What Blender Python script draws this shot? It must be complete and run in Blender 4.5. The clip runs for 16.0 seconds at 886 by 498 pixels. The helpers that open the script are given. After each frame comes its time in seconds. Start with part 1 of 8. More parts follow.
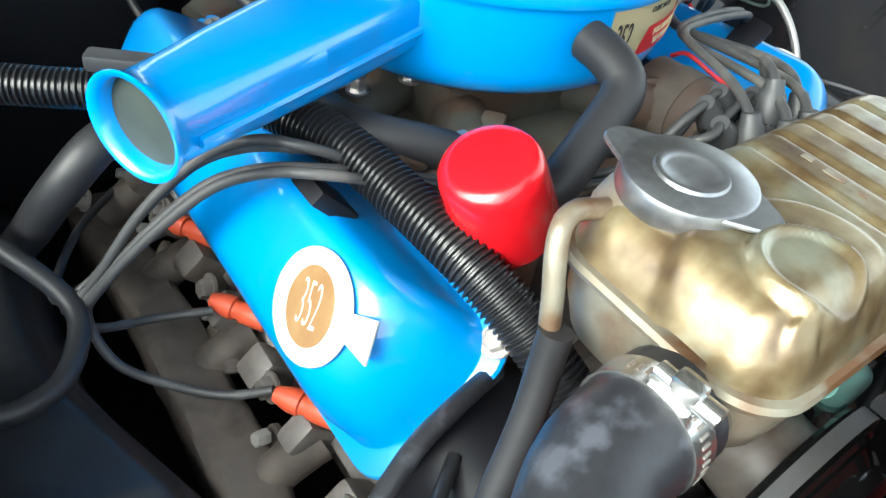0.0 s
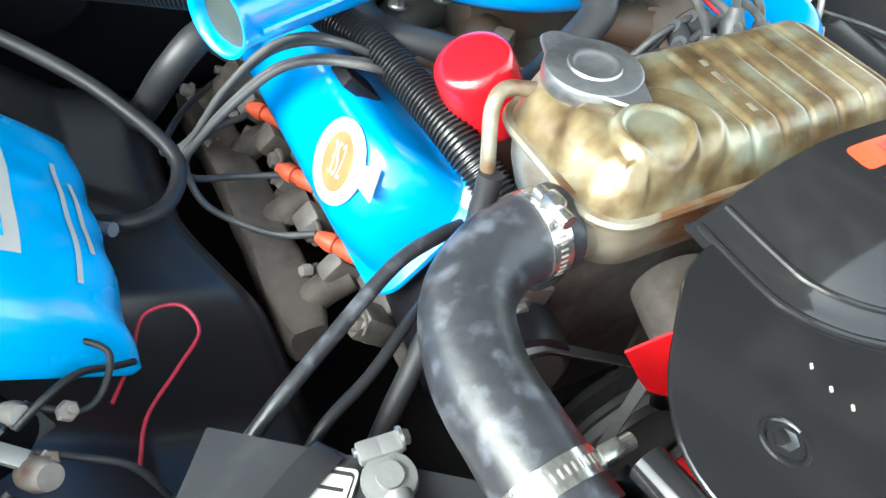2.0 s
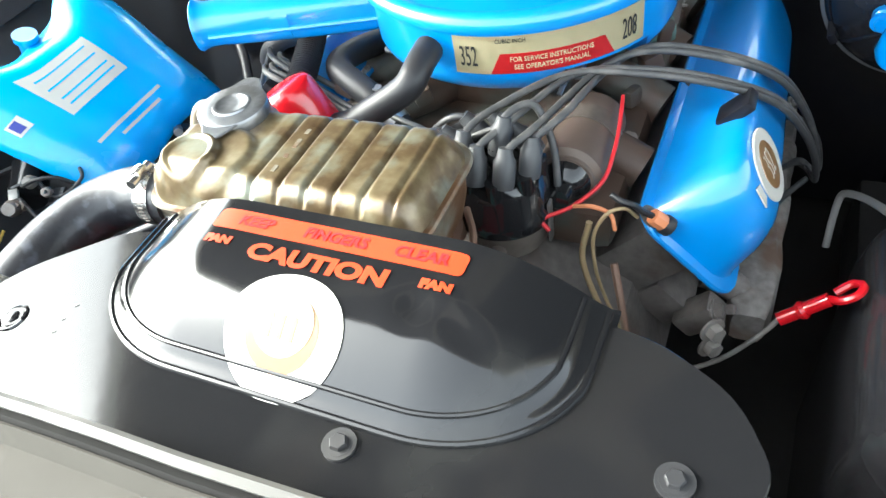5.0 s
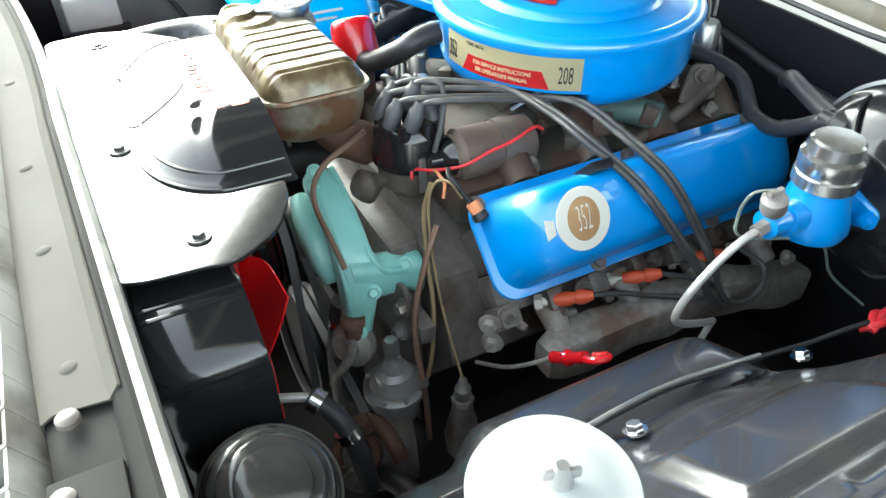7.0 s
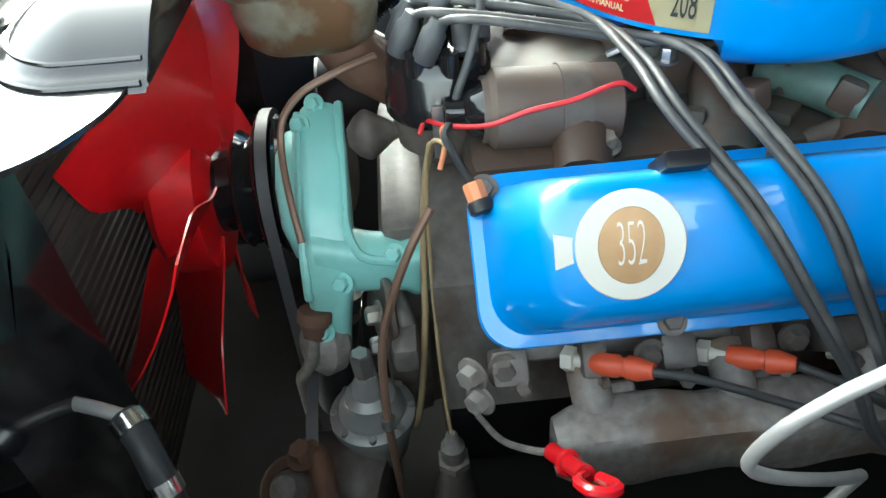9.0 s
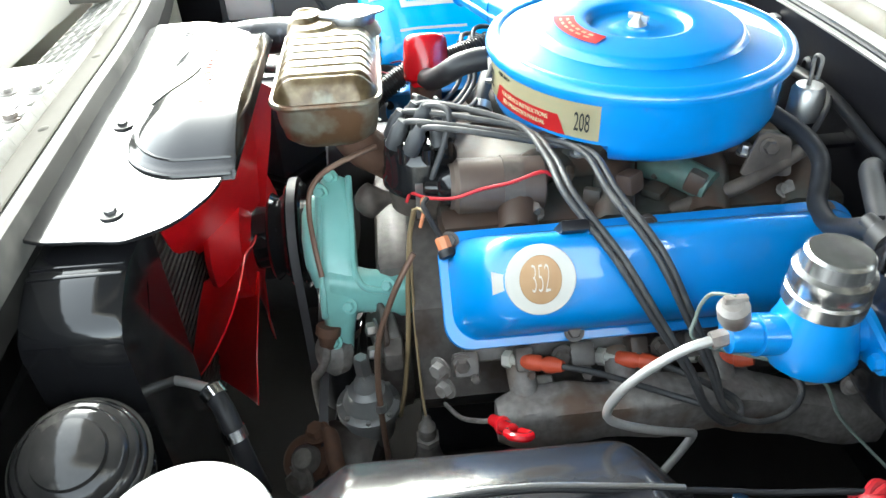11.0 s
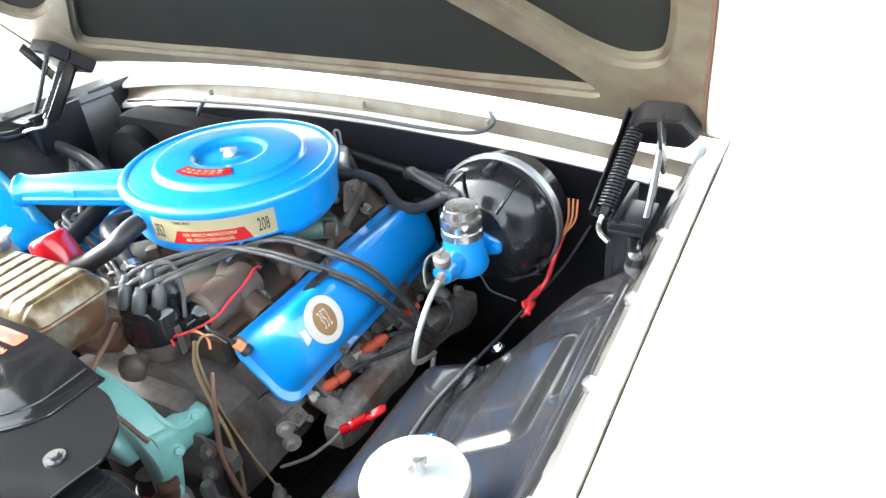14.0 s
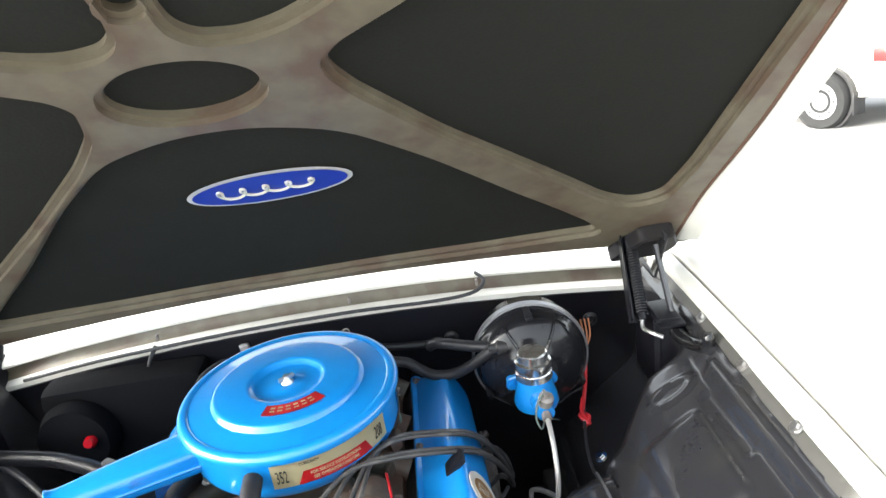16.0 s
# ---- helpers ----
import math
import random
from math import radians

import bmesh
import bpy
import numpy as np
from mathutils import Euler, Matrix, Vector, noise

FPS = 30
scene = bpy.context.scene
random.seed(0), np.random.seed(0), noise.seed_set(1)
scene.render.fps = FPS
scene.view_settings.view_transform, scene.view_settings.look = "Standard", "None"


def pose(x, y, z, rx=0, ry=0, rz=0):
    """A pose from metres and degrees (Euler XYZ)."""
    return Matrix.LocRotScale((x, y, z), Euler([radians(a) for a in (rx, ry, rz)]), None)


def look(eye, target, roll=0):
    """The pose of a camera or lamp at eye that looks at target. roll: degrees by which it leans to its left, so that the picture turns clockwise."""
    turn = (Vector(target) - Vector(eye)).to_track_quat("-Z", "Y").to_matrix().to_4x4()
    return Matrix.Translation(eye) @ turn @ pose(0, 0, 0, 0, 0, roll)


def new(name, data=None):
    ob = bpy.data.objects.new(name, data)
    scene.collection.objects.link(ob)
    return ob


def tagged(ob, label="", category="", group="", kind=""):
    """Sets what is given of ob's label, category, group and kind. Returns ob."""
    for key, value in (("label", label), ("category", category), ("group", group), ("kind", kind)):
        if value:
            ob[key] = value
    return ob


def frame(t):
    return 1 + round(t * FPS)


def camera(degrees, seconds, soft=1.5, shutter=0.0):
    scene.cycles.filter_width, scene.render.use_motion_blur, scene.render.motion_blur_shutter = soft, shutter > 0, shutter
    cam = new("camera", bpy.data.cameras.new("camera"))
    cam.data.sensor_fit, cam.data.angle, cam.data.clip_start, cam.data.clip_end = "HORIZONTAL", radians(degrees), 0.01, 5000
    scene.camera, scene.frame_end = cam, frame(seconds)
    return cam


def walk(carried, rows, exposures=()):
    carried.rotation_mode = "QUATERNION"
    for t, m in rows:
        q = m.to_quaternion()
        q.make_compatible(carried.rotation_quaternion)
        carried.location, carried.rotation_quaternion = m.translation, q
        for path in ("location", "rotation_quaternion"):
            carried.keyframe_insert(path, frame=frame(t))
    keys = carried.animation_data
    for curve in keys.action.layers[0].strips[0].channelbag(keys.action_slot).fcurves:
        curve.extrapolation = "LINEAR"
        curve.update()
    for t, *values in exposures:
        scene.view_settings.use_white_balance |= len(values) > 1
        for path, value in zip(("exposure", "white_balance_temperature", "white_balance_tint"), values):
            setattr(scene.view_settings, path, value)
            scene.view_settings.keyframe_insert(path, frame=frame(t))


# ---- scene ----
cam = camera(63.8, 16.0)
PATH = [
    (0, (-0.421, -0.309, 1.158), (0.591, 0.794, -0.169), 10.8),
    (0.5, (-0.423, -0.308, 1.182), (0.608, 0.853, -0.077), 8.6),
    (1, (-0.424, -0.323, 1.2), (0.582, 0.884, -0.039), 7.3),
    (1.5, (-0.43, -0.359, 1.217), (0.483, 0.841, -0.097), 6.4),
    (2, (-0.439, -0.469, 1.23), (0.301, 0.662, -0.244), 8.6),
    (2.5, (-0.447, -0.541, 1.288), (0.136, 0.558, -0.277), 8.6),
    (3, (-0.427, -0.571, 1.284), (0.087, 0.468, -0.345), 9.2),
    (3.5, (-0.295, -0.571, 1.297), (-0.005, 0.53, -0.347), 5.0),
    (4, (-0.094, -0.553, 1.315), (-0.175, 0.57, -0.338), -0.7),
    (4.5, (0.114, -0.575, 1.324), (-0.249, 0.596, -0.257), -4.8),
    (4.7, (0.187, -0.586, 1.323), (-0.328, 0.643, -0.168), -8.5),
    (6.8, (0.792, -0.458, 1.315), (-0.599, 0.253, 0.067), -0.8),
    (7, (0.817, -0.433, 1.317), (-0.577, 0.291, 0.078), -0.7),
    (7.5, (0.796, -0.353, 1.299), (-0.587, 0.364, 0.045), -2.2),
    (8, (0.737, -0.198, 1.202), (-0.695, 0.204, -0.135), -4.4),
    (8.5, (0.658, -0.12, 1.15), (-0.848, 0.064, -0.153), -4.3),
    (8.7, (0.656, -0.123, 1.145), (-0.872, -0.055, -0.144), -5.1),
    (10.8, (0.808, -0.11, 1.268), (-0.743, -0.086, 0.006), -3.6),
    (11, (0.865, -0.124, 1.305), (-0.737, -0.019, 0.113), -2.7),
    (11.5, (1.001, -0.162, 1.383), (-0.71, 0.08, 0.376), -1.6),
    (12, (1.123, -0.233, 1.409), (-0.587, 0.057, 0.414), -1.4),
    (12.5, (1.124, -0.29, 1.409), (-0.492, 0.188, 0.33), -2.3),
    (13, (1.072, -0.377, 1.415), (-0.305, 0.497, 0.258), 0.6),
    (13.5, (1.001, -0.56, 1.461), (-0.066, 0.73, 0.366), -3.3),
    (14, (0.897, -0.64, 1.474), (0.047, 0.837, 0.428), -4.7),
    (14.5, (0.739, -0.725, 1.515), (0.121, 0.837, 0.43), -9.5),
    (15, (0.479, -0.825, 1.595), (0.404, 0.934, 0.645), -11.9),
    (15.5, (0.344, -0.85, 1.611), (0.405, 0.952, 0.746), -7.6),
    (16, (0.293, -0.873, 1.642), (0.318, 0.967, 0.859), -8.9),
]
EXPOSURES = [(0.0, 0.16, 6250, -2), (1.2, 0.24, 6250, -2), (2.5, 0.98, 6050, -4), (3.5, 1.06, 6050, -3), (4.7, 1.0, 6300, 1), (7.0, 1.14, 6300, -3), (8.5, 1.36, 6300, -6), (11.0, 1.36, 6350, -1), (11.8, 1.46, 6330, 1), (12.5, 1.82, 6300, 3), (13.0, 1.8, 6300, 4), (13.6, 1.62, 6320, 4), (14.5, 1.25, 6400, 5), (16.0, 0.4, 6500, 6)]
walk(cam, [(t, look(eye, target, roll)) for t, eye, target, roll in PATH], EXPOSURES)

# ---- daylight: bright hazy sky ----
world = bpy.data.worlds.new("sky")
scene.world = world
world.use_nodes = True
wn = world.node_tree
sky = wn.nodes.new("ShaderNodeTexSky")
sky.sky_type = "NISHITA"
sky.sun_disc = False
sky.sun_elevation = radians(36)
sky.sun_rotation = radians(261)
sky.air_density, sky.dust_density, sky.ozone_density = 1.0, 4.0, 1.0
bg = wn.nodes["Background"]
bg.inputs["Strength"].default_value = 0.8
haze = wn.nodes.new("ShaderNodeHueSaturation")
haze.inputs["Saturation"].default_value = 0.3
wn.links.new(sky.outputs["Color"], haze.inputs["Color"])
wn.links.new(haze.outputs["Color"], bg.inputs["Color"])
sun = new("sun", bpy.data.lights.new("sun", "SUN"))
sun.data.energy = 1.0
sun.data.angle = radians(40)
sun.data.color = (1.0, 0.95, 0.88)
sun.matrix_world = look((-3.5, -0.55, 2.57), (0, 0, 0))

# ---- materials ----
MATS = {}


def mat(name, color, rough=0.5, metal=0.0, second=None, amount=0.35, fine=60.0, coarse=7.0, bump=0.15, coat=0.0, stain=None, stain_cut=0.62, spec=0.5):
    """A procedural surface: two colours mixed by fine grain, stains by coarse noise, uneven gloss and slight relief."""
    if name in MATS:
        return MATS[name]
    m = bpy.data.materials.new(name)
    m.use_nodes = True
    nt = m.node_tree
    b = nt.nodes["Principled BSDF"]
    co = nt.nodes.new("ShaderNodeTexCoord")
    n1 = nt.nodes.new("ShaderNodeTexNoise")
    n1.inputs["Scale"].default_value, n1.inputs["Detail"].default_value = fine, 6
    n2 = nt.nodes.new("ShaderNodeTexNoise")
    n2.inputs["Scale"].default_value, n2.inputs["Detail"].default_value = coarse, 4
    for n in (n1, n2):
        nt.links.new(co.outputs["Object"], n.inputs["Vector"])
    c2 = second or tuple(c * 0.72 for c in color)
    mix = nt.nodes.new("ShaderNodeMix")
    mix.data_type = "RGBA"
    mix.inputs["A"].default_value, mix.inputs["B"].default_value = (*color, 1), (*c2, 1)
    scale = nt.nodes.new("ShaderNodeMath")
    scale.operation = "MULTIPLY"
    scale.inputs[1].default_value = amount * 1.6
    nt.links.new(n1.outputs["Fac"], scale.inputs[0])
    nt.links.new(scale.outputs[0], mix.inputs["Factor"])
    out = mix.outputs["Result"]
    if stain:
        ramp = nt.nodes.new("ShaderNodeMapRange")
        ramp.inputs["From Min"].default_value, ramp.inputs["From Max"].default_value = stain_cut - 0.1, stain_cut + 0.06
        nt.links.new(n2.outputs["Fac"], ramp.inputs["Value"])
        mix2 = nt.nodes.new("ShaderNodeMix")
        mix2.data_type = "RGBA"
        mix2.inputs["B"].default_value = (*stain, 1)
        nt.links.new(ramp.outputs["Result"], mix2.inputs["Factor"])
        nt.links.new(out, mix2.inputs["A"])
        out = mix2.outputs["Result"]
    nt.links.new(out, b.inputs["Base Color"])
    rr = nt.nodes.new("ShaderNodeMapRange")
    rr.inputs["To Min"].default_value, rr.inputs["To Max"].default_value = max(0.03, rough * 0.75), min(1.0, rough * 1.3)
    nt.links.new(n2.outputs["Fac"], rr.inputs["Value"])
    nt.links.new(rr.outputs["Result"], b.inputs["Roughness"])
    b.inputs["Metallic"].default_value = metal
    b.inputs["Coat Weight"].default_value = coat
    b.inputs["Coat Roughness"].default_value = 0.05
    b.inputs["Specular IOR Level"].default_value = spec
    if bump:
        bp = nt.nodes.new("ShaderNodeBump")
        bp.inputs["Strength"].default_value, bp.inputs["Distance"].default_value = bump, 0.001
        nt.links.new(n1.outputs["Fac"], bp.inputs["Height"])
        nt.links.new(bp.outputs["Normal"], b.inputs["Normal"])
    MATS[name] = m
    return m


BLUE = mat("engine_blue_paint", (0.006, 0.225, 0.63), 0.38, second=(0.005, 0.185, 0.53), amount=0.35, fine=70, coarse=9, bump=0.03, coat=1.0, stain=(0.004, 0.18, 0.5), stain_cut=0.66)
BLUE_BAG = mat("blue_vinyl", (0.014, 0.42, 0.88), 0.25, second=(0.01, 0.34, 0.76), amount=0.3, fine=25, bump=0.1, coat=0.6)
RED = mat("red_paint", (0.56, 0.006, 0.014), 0.25, second=(0.45, 0.005, 0.01), coat=0.5, bump=0.04)
FAN_RED = mat("fan_red_paint", (0.78, 0.01, 0.018), 0.3, second=(0.5, 0.008, 0.012), bump=0.06, coat=0.3)
ORANGE = mat("orange_rubber", (0.52, 0.07, 0.03), 0.5, second=(0.5, 0.08, 0.03), fine=200)
ORANGE_DECAL = mat("orange_decal", (0.62, 0.05, 0.014), 0.4, bump=0.0, amount=0.1)
GLOSS_BLACK = mat("gloss_black_paint", (0.009, 0.009, 0.01), 0.1, second=(0.015, 0.015, 0.016), spec=0.55, coat=0.0, coarse=12, bump=0.04, fine=90, stain=(0.018, 0.018, 0.018), stain_cut=0.68)
APRON_BLACK = mat("apron_black_paint", (0.022, 0.022, 0.025), 0.21, second=(0.028, 0.028, 0.031), coat=0.3, coarse=9, bump=0.05, fine=130, stain=(0.03, 0.029, 0.028), stain_cut=0.66)
HORN_BLACK = mat("grimy_worn_black_paint", (0.012, 0.012, 0.013), 0.1, second=(0.06, 0.058, 0.056), fine=48, amount=0.5, coarse=16, bump=0.45, stain=(0.22, 0.21, 0.2), stain_cut=0.64)
SATIN_BLACK = mat("satin_black_paint", (0.024, 0.024, 0.026), 0.42, second=(0.036, 0.035, 0.036), coarse=10, bump=0.14, stain=(0.035, 0.032, 0.03), stain_cut=0.66)
BAY_BLACK = mat("bay_black_paint", (0.006, 0.006, 0.009), 0.38, second=(0.011, 0.011, 0.013), spec=0.3, bump=0.15, stain=(0.014, 0.012, 0.011), stain_cut=0.66)
RUBBER = mat("black_rubber", (0.016, 0.016, 0.018), 0.45, second=(0.026, 0.026, 0.029), fine=120, stain=(0.034, 0.034, 0.038), stain_cut=0.66, spec=0.38)
BOOSTER_BLACK = mat("booster_black_paint", (0.01, 0.01, 0.012), 0.15, second=(0.016, 0.016, 0.018), spec=0.42, coarse=12, bump=0.12, fine=90, stain=(0.024, 0.024, 0.024), stain_cut=0.66)
HOSE = mat("dusty_hose_rubber", (0.012, 0.012, 0.014), 0.36, second=(0.028, 0.03, 0.036), fine=150, amount=0.6, bump=0.4, stain=(0.065, 0.07, 0.085), stain_cut=0.63, coarse=55)
BELT = mat("dusty_belt_rubber", (0.06, 0.06, 0.064), 0.6, second=(0.1, 0.1, 0.105), fine=120)
LOOM = mat("split_loom_plastic", (0.014, 0.014, 0.016), 0.32, bump=0.02)
WIRE = mat("grey_ignition_wire", (0.034, 0.034, 0.036), 0.5, second=(0.06, 0.06, 0.06), fine=150, stain=(0.1, 0.095, 0.09), coarse=20)
BOOT = mat("grey_plug_boot", (0.034, 0.035, 0.038), 0.5, second=(0.065, 0.067, 0.07), fine=110)
IRON = mat("oily_cast_iron", (0.14, 0.126, 0.116), 0.38, second=(0.34, 0.32, 0.3), fine=38, amount=0.55, bump=0.7, stain=(0.06, 0.035, 0.024), coarse=18)
GREASE = mat("black_greasy_iron", (0.042, 0.037, 0.034), 0.42, second=(0.15, 0.133, 0.122), fine=70, amount=0.8, bump=0.8, stain=(0.05, 0.03, 0.02), coarse=14)
MANIFOLD = mat("weathered_manifold_iron", (0.3, 0.285, 0.27), 0.55, second=(0.09, 0.075, 0.065), fine=95, amount=0.7, bump=0.7, stain=(0.13, 0.085, 0.06), coarse=16, stain_cut=0.62)
RUST = mat("rusty_steel", (0.13, 0.062, 0.035), 0.75, second=(0.065, 0.036, 0.026), fine=90, amount=0.6, bump=0.4)
AQUA = mat("aqua_engine_paint", (0.26, 0.56, 0.52), 0.3, second=(0.2, 0.46, 0.42), fine=50, bump=0.25, stain=(0.16, 0.3, 0.27), coat=0.2)
DULL_AQUA = mat("grimy_aqua_paint", (0.1, 0.2, 0.175), 0.5, second=(0.06, 0.075, 0.06), fine=60, amount=0.7, bump=0.5)
GREEN_IRON = mat("green_stained_iron", (0.026, 0.03, 0.025), 0.55, second=(0.085, 0.082, 0.07), fine=60, amount=0.6, bump=0.6, stain=(0.06, 0.036, 0.025), stain_cut=0.5, coarse=16)
STEEL = mat("dull_zinc_steel", (0.5, 0.5, 0.5), 0.34, 0.9, second=(0.35, 0.34, 0.33), fine=90, bump=0.1, stain=(0.3, 0.27, 0.24))
CHROME = mat("chrome", (0.75, 0.75, 0.76), 0.14, 1.0, bump=0.03, amount=0.15)
BRIGHT_CAP = mat("bright_screw_cap_steel", (0.68, 0.68, 0.67), 0.22, 0.95, second=(0.5, 0.5, 0.49), fine=120, bump=0.12)
CAP_STEEL = mat("brushed_cap_steel", (0.36, 0.37, 0.39), 0.34, 0.85, second=(0.2, 0.21, 0.225), fine=160, amount=0.55, bump=0.12, stain=(0.16, 0.16, 0.165), stain_cut=0.6, coarse=30)
BRONZE = mat("dark_bronze_print", (0.2, 0.1, 0.032), 0.4, second=(0.13, 0.06, 0.02), fine=30)
GREY_CAST = mat("grey_die_cast", (0.34, 0.34, 0.335), 0.45, 0.4, second=(0.14, 0.135, 0.13), fine=70, bump=0.3)
CREAM = mat("cream_body_paint", (0.68, 0.66, 0.6), 0.3, second=(0.64, 0.62, 0.56), fine=30, coat=0.5, bump=0.02, amount=0.25)
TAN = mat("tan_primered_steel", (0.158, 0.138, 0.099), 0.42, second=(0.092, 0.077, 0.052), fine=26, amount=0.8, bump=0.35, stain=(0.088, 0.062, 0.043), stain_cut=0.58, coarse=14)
GRILLE_ALLOY = mat("weathered_grille_alloy", (0.2, 0.195, 0.18), 0.55, second=(0.3, 0.29, 0.265), fine=60, amount=0.6, bump=0.2, stain=(0.1, 0.09, 0.075), coarse=14, stain_cut=0.6)
SUPPORT_GREY = mat("grey_support_paint", (0.062, 0.058, 0.051), 0.7, second=(0.08, 0.075, 0.066), fine=35, stain=(0.12, 0.112, 0.1), stain_cut=0.7, spec=0.05)
SUPPORT_DARK = mat("dull_black_support_paint", (0.014, 0.0135, 0.013), 0.7, second=(0.022, 0.021, 0.02), fine=40, spec=0.08, stain=(0.03, 0.029, 0.027), stain_cut=0.68)
FLANGE_GREY = mat("grey_flange_paint", (0.095, 0.092, 0.084), 0.55, second=(0.07, 0.067, 0.062), fine=30, amount=0.5, stain=(0.26, 0.25, 0.23), stain_cut=0.64)
FOIL = mat("insulation_felt", (0.0135, 0.0142, 0.0123), 0.9, second=(0.023, 0.023, 0.02), fine=220, bump=0.5, spec=0.1)
WHITE = mat("white_enamel", (0.27, 0.28, 0.28), 0.4, second=(0.21, 0.22, 0.22), fine=30, stain=(0.28, 0.29, 0.29), stain_cut=0.6)
DECAL_CREAM = mat("cream_decal", (0.54, 0.47, 0.29), 0.4, bump=0.0, amount=0.15)
DECAL_WHITE = mat("white_decal", (0.54, 0.525, 0.475), 0.35, bump=0.0, amount=0.15)
DECAL_RED = mat("red_decal", (0.6, 0.02, 0.025), 0.4, bump=0.0, amount=0.15)
DECAL_BLACK = mat("black_print", (0.02, 0.02, 0.02), 0.5, bump=0.0, amount=0.2)
DECAL_BLUE = mat("blue_print", (0.015, 0.03, 0.28), 0.35, bump=0.0, amount=0.2)
GOLD = mat("bronze_gold_disc", (0.4, 0.26, 0.125), 0.3, 0.3, second=(0.2, 0.085, 0.03), fine=45, amount=0.6, bump=0.03)
BATTERY = mat("battery_case", (0.026, 0.027, 0.031), 0.45, second=(0.034, 0.035, 0.039), fine=60, stain=(0.07, 0.07, 0.072), stain_cut=0.68, coarse=14)
LEAD = mat("lead_terminal", (0.26, 0.26, 0.26), 0.5, 0.6, second=(0.2, 0.2, 0.2), fine=120, bump=0.4)
WASHER_APRON = mat("dented_black_apron", (0.015, 0.015, 0.017), 0.34, second=(0.026, 0.026, 0.028), bump=0.2, coarse=8, stain=(0.03, 0.029, 0.028), stain_cut=0.68)
CRIMSON_WIRE = mat("thin_crimson_wire", (0.28, 0.012, 0.035), 0.45)
RED_WIRE = mat("red_cable", (0.55, 0.02, 0.03), 0.4)
YELLOW_WIRE = mat("yellow_wire", (0.7, 0.5, 0.08), 0.45)
UNDER_BLACK = mat("grimy_underbody", (0.016, 0.015, 0.015), 0.8, second=(0.03, 0.027, 0.025), bump=0.3)
THROAT_FILL = mat("dim_green_throat_fill", (0.018, 0.022, 0.018), 0.6, second=(0.05, 0.065, 0.05), fine=80)
BLUE_WIRE = mat("blue_wire", (0.05, 0.22, 0.6), 0.45)
TAN_WIRE = mat("faded_tan_wire", (0.3, 0.22, 0.12), 0.5)
TUBE_STEEL = mat("brake_line_steel", (0.46, 0.45, 0.43), 0.35, 0.5, second=(0.32, 0.31, 0.3), fine=120)
TERRACOTTA = mat("orange_connector", (0.6, 0.22, 0.1), 0.5)
CONCRETE = mat("pale_concrete", (0.4, 0.39, 0.37), 0.85, second=(0.32, 0.31, 0.3), fine=40, coarse=0.8, amount=0.5, bump=0.4, stain=(0.42, 0.41, 0.39))
TYRE = mat("tyre_rubber", (0.02, 0.02, 0.02), 0.8, fine=60, bump=0.3)
GLASS_DARK = mat("dark_car_glass", (0.02, 0.025, 0.03), 0.08, coat=0.5, bump=0.0)
LAMP_RED = mat("red_lamp_lens", (0.6, 0.03, 0.03), 0.2, bump=0.0, coat=0.5)
PLASTIC_CLEAR = mat("milky_plastic", (0.5, 0.5, 0.48), 0.3, second=(0.4, 0.38, 0.36), bump=0.05)


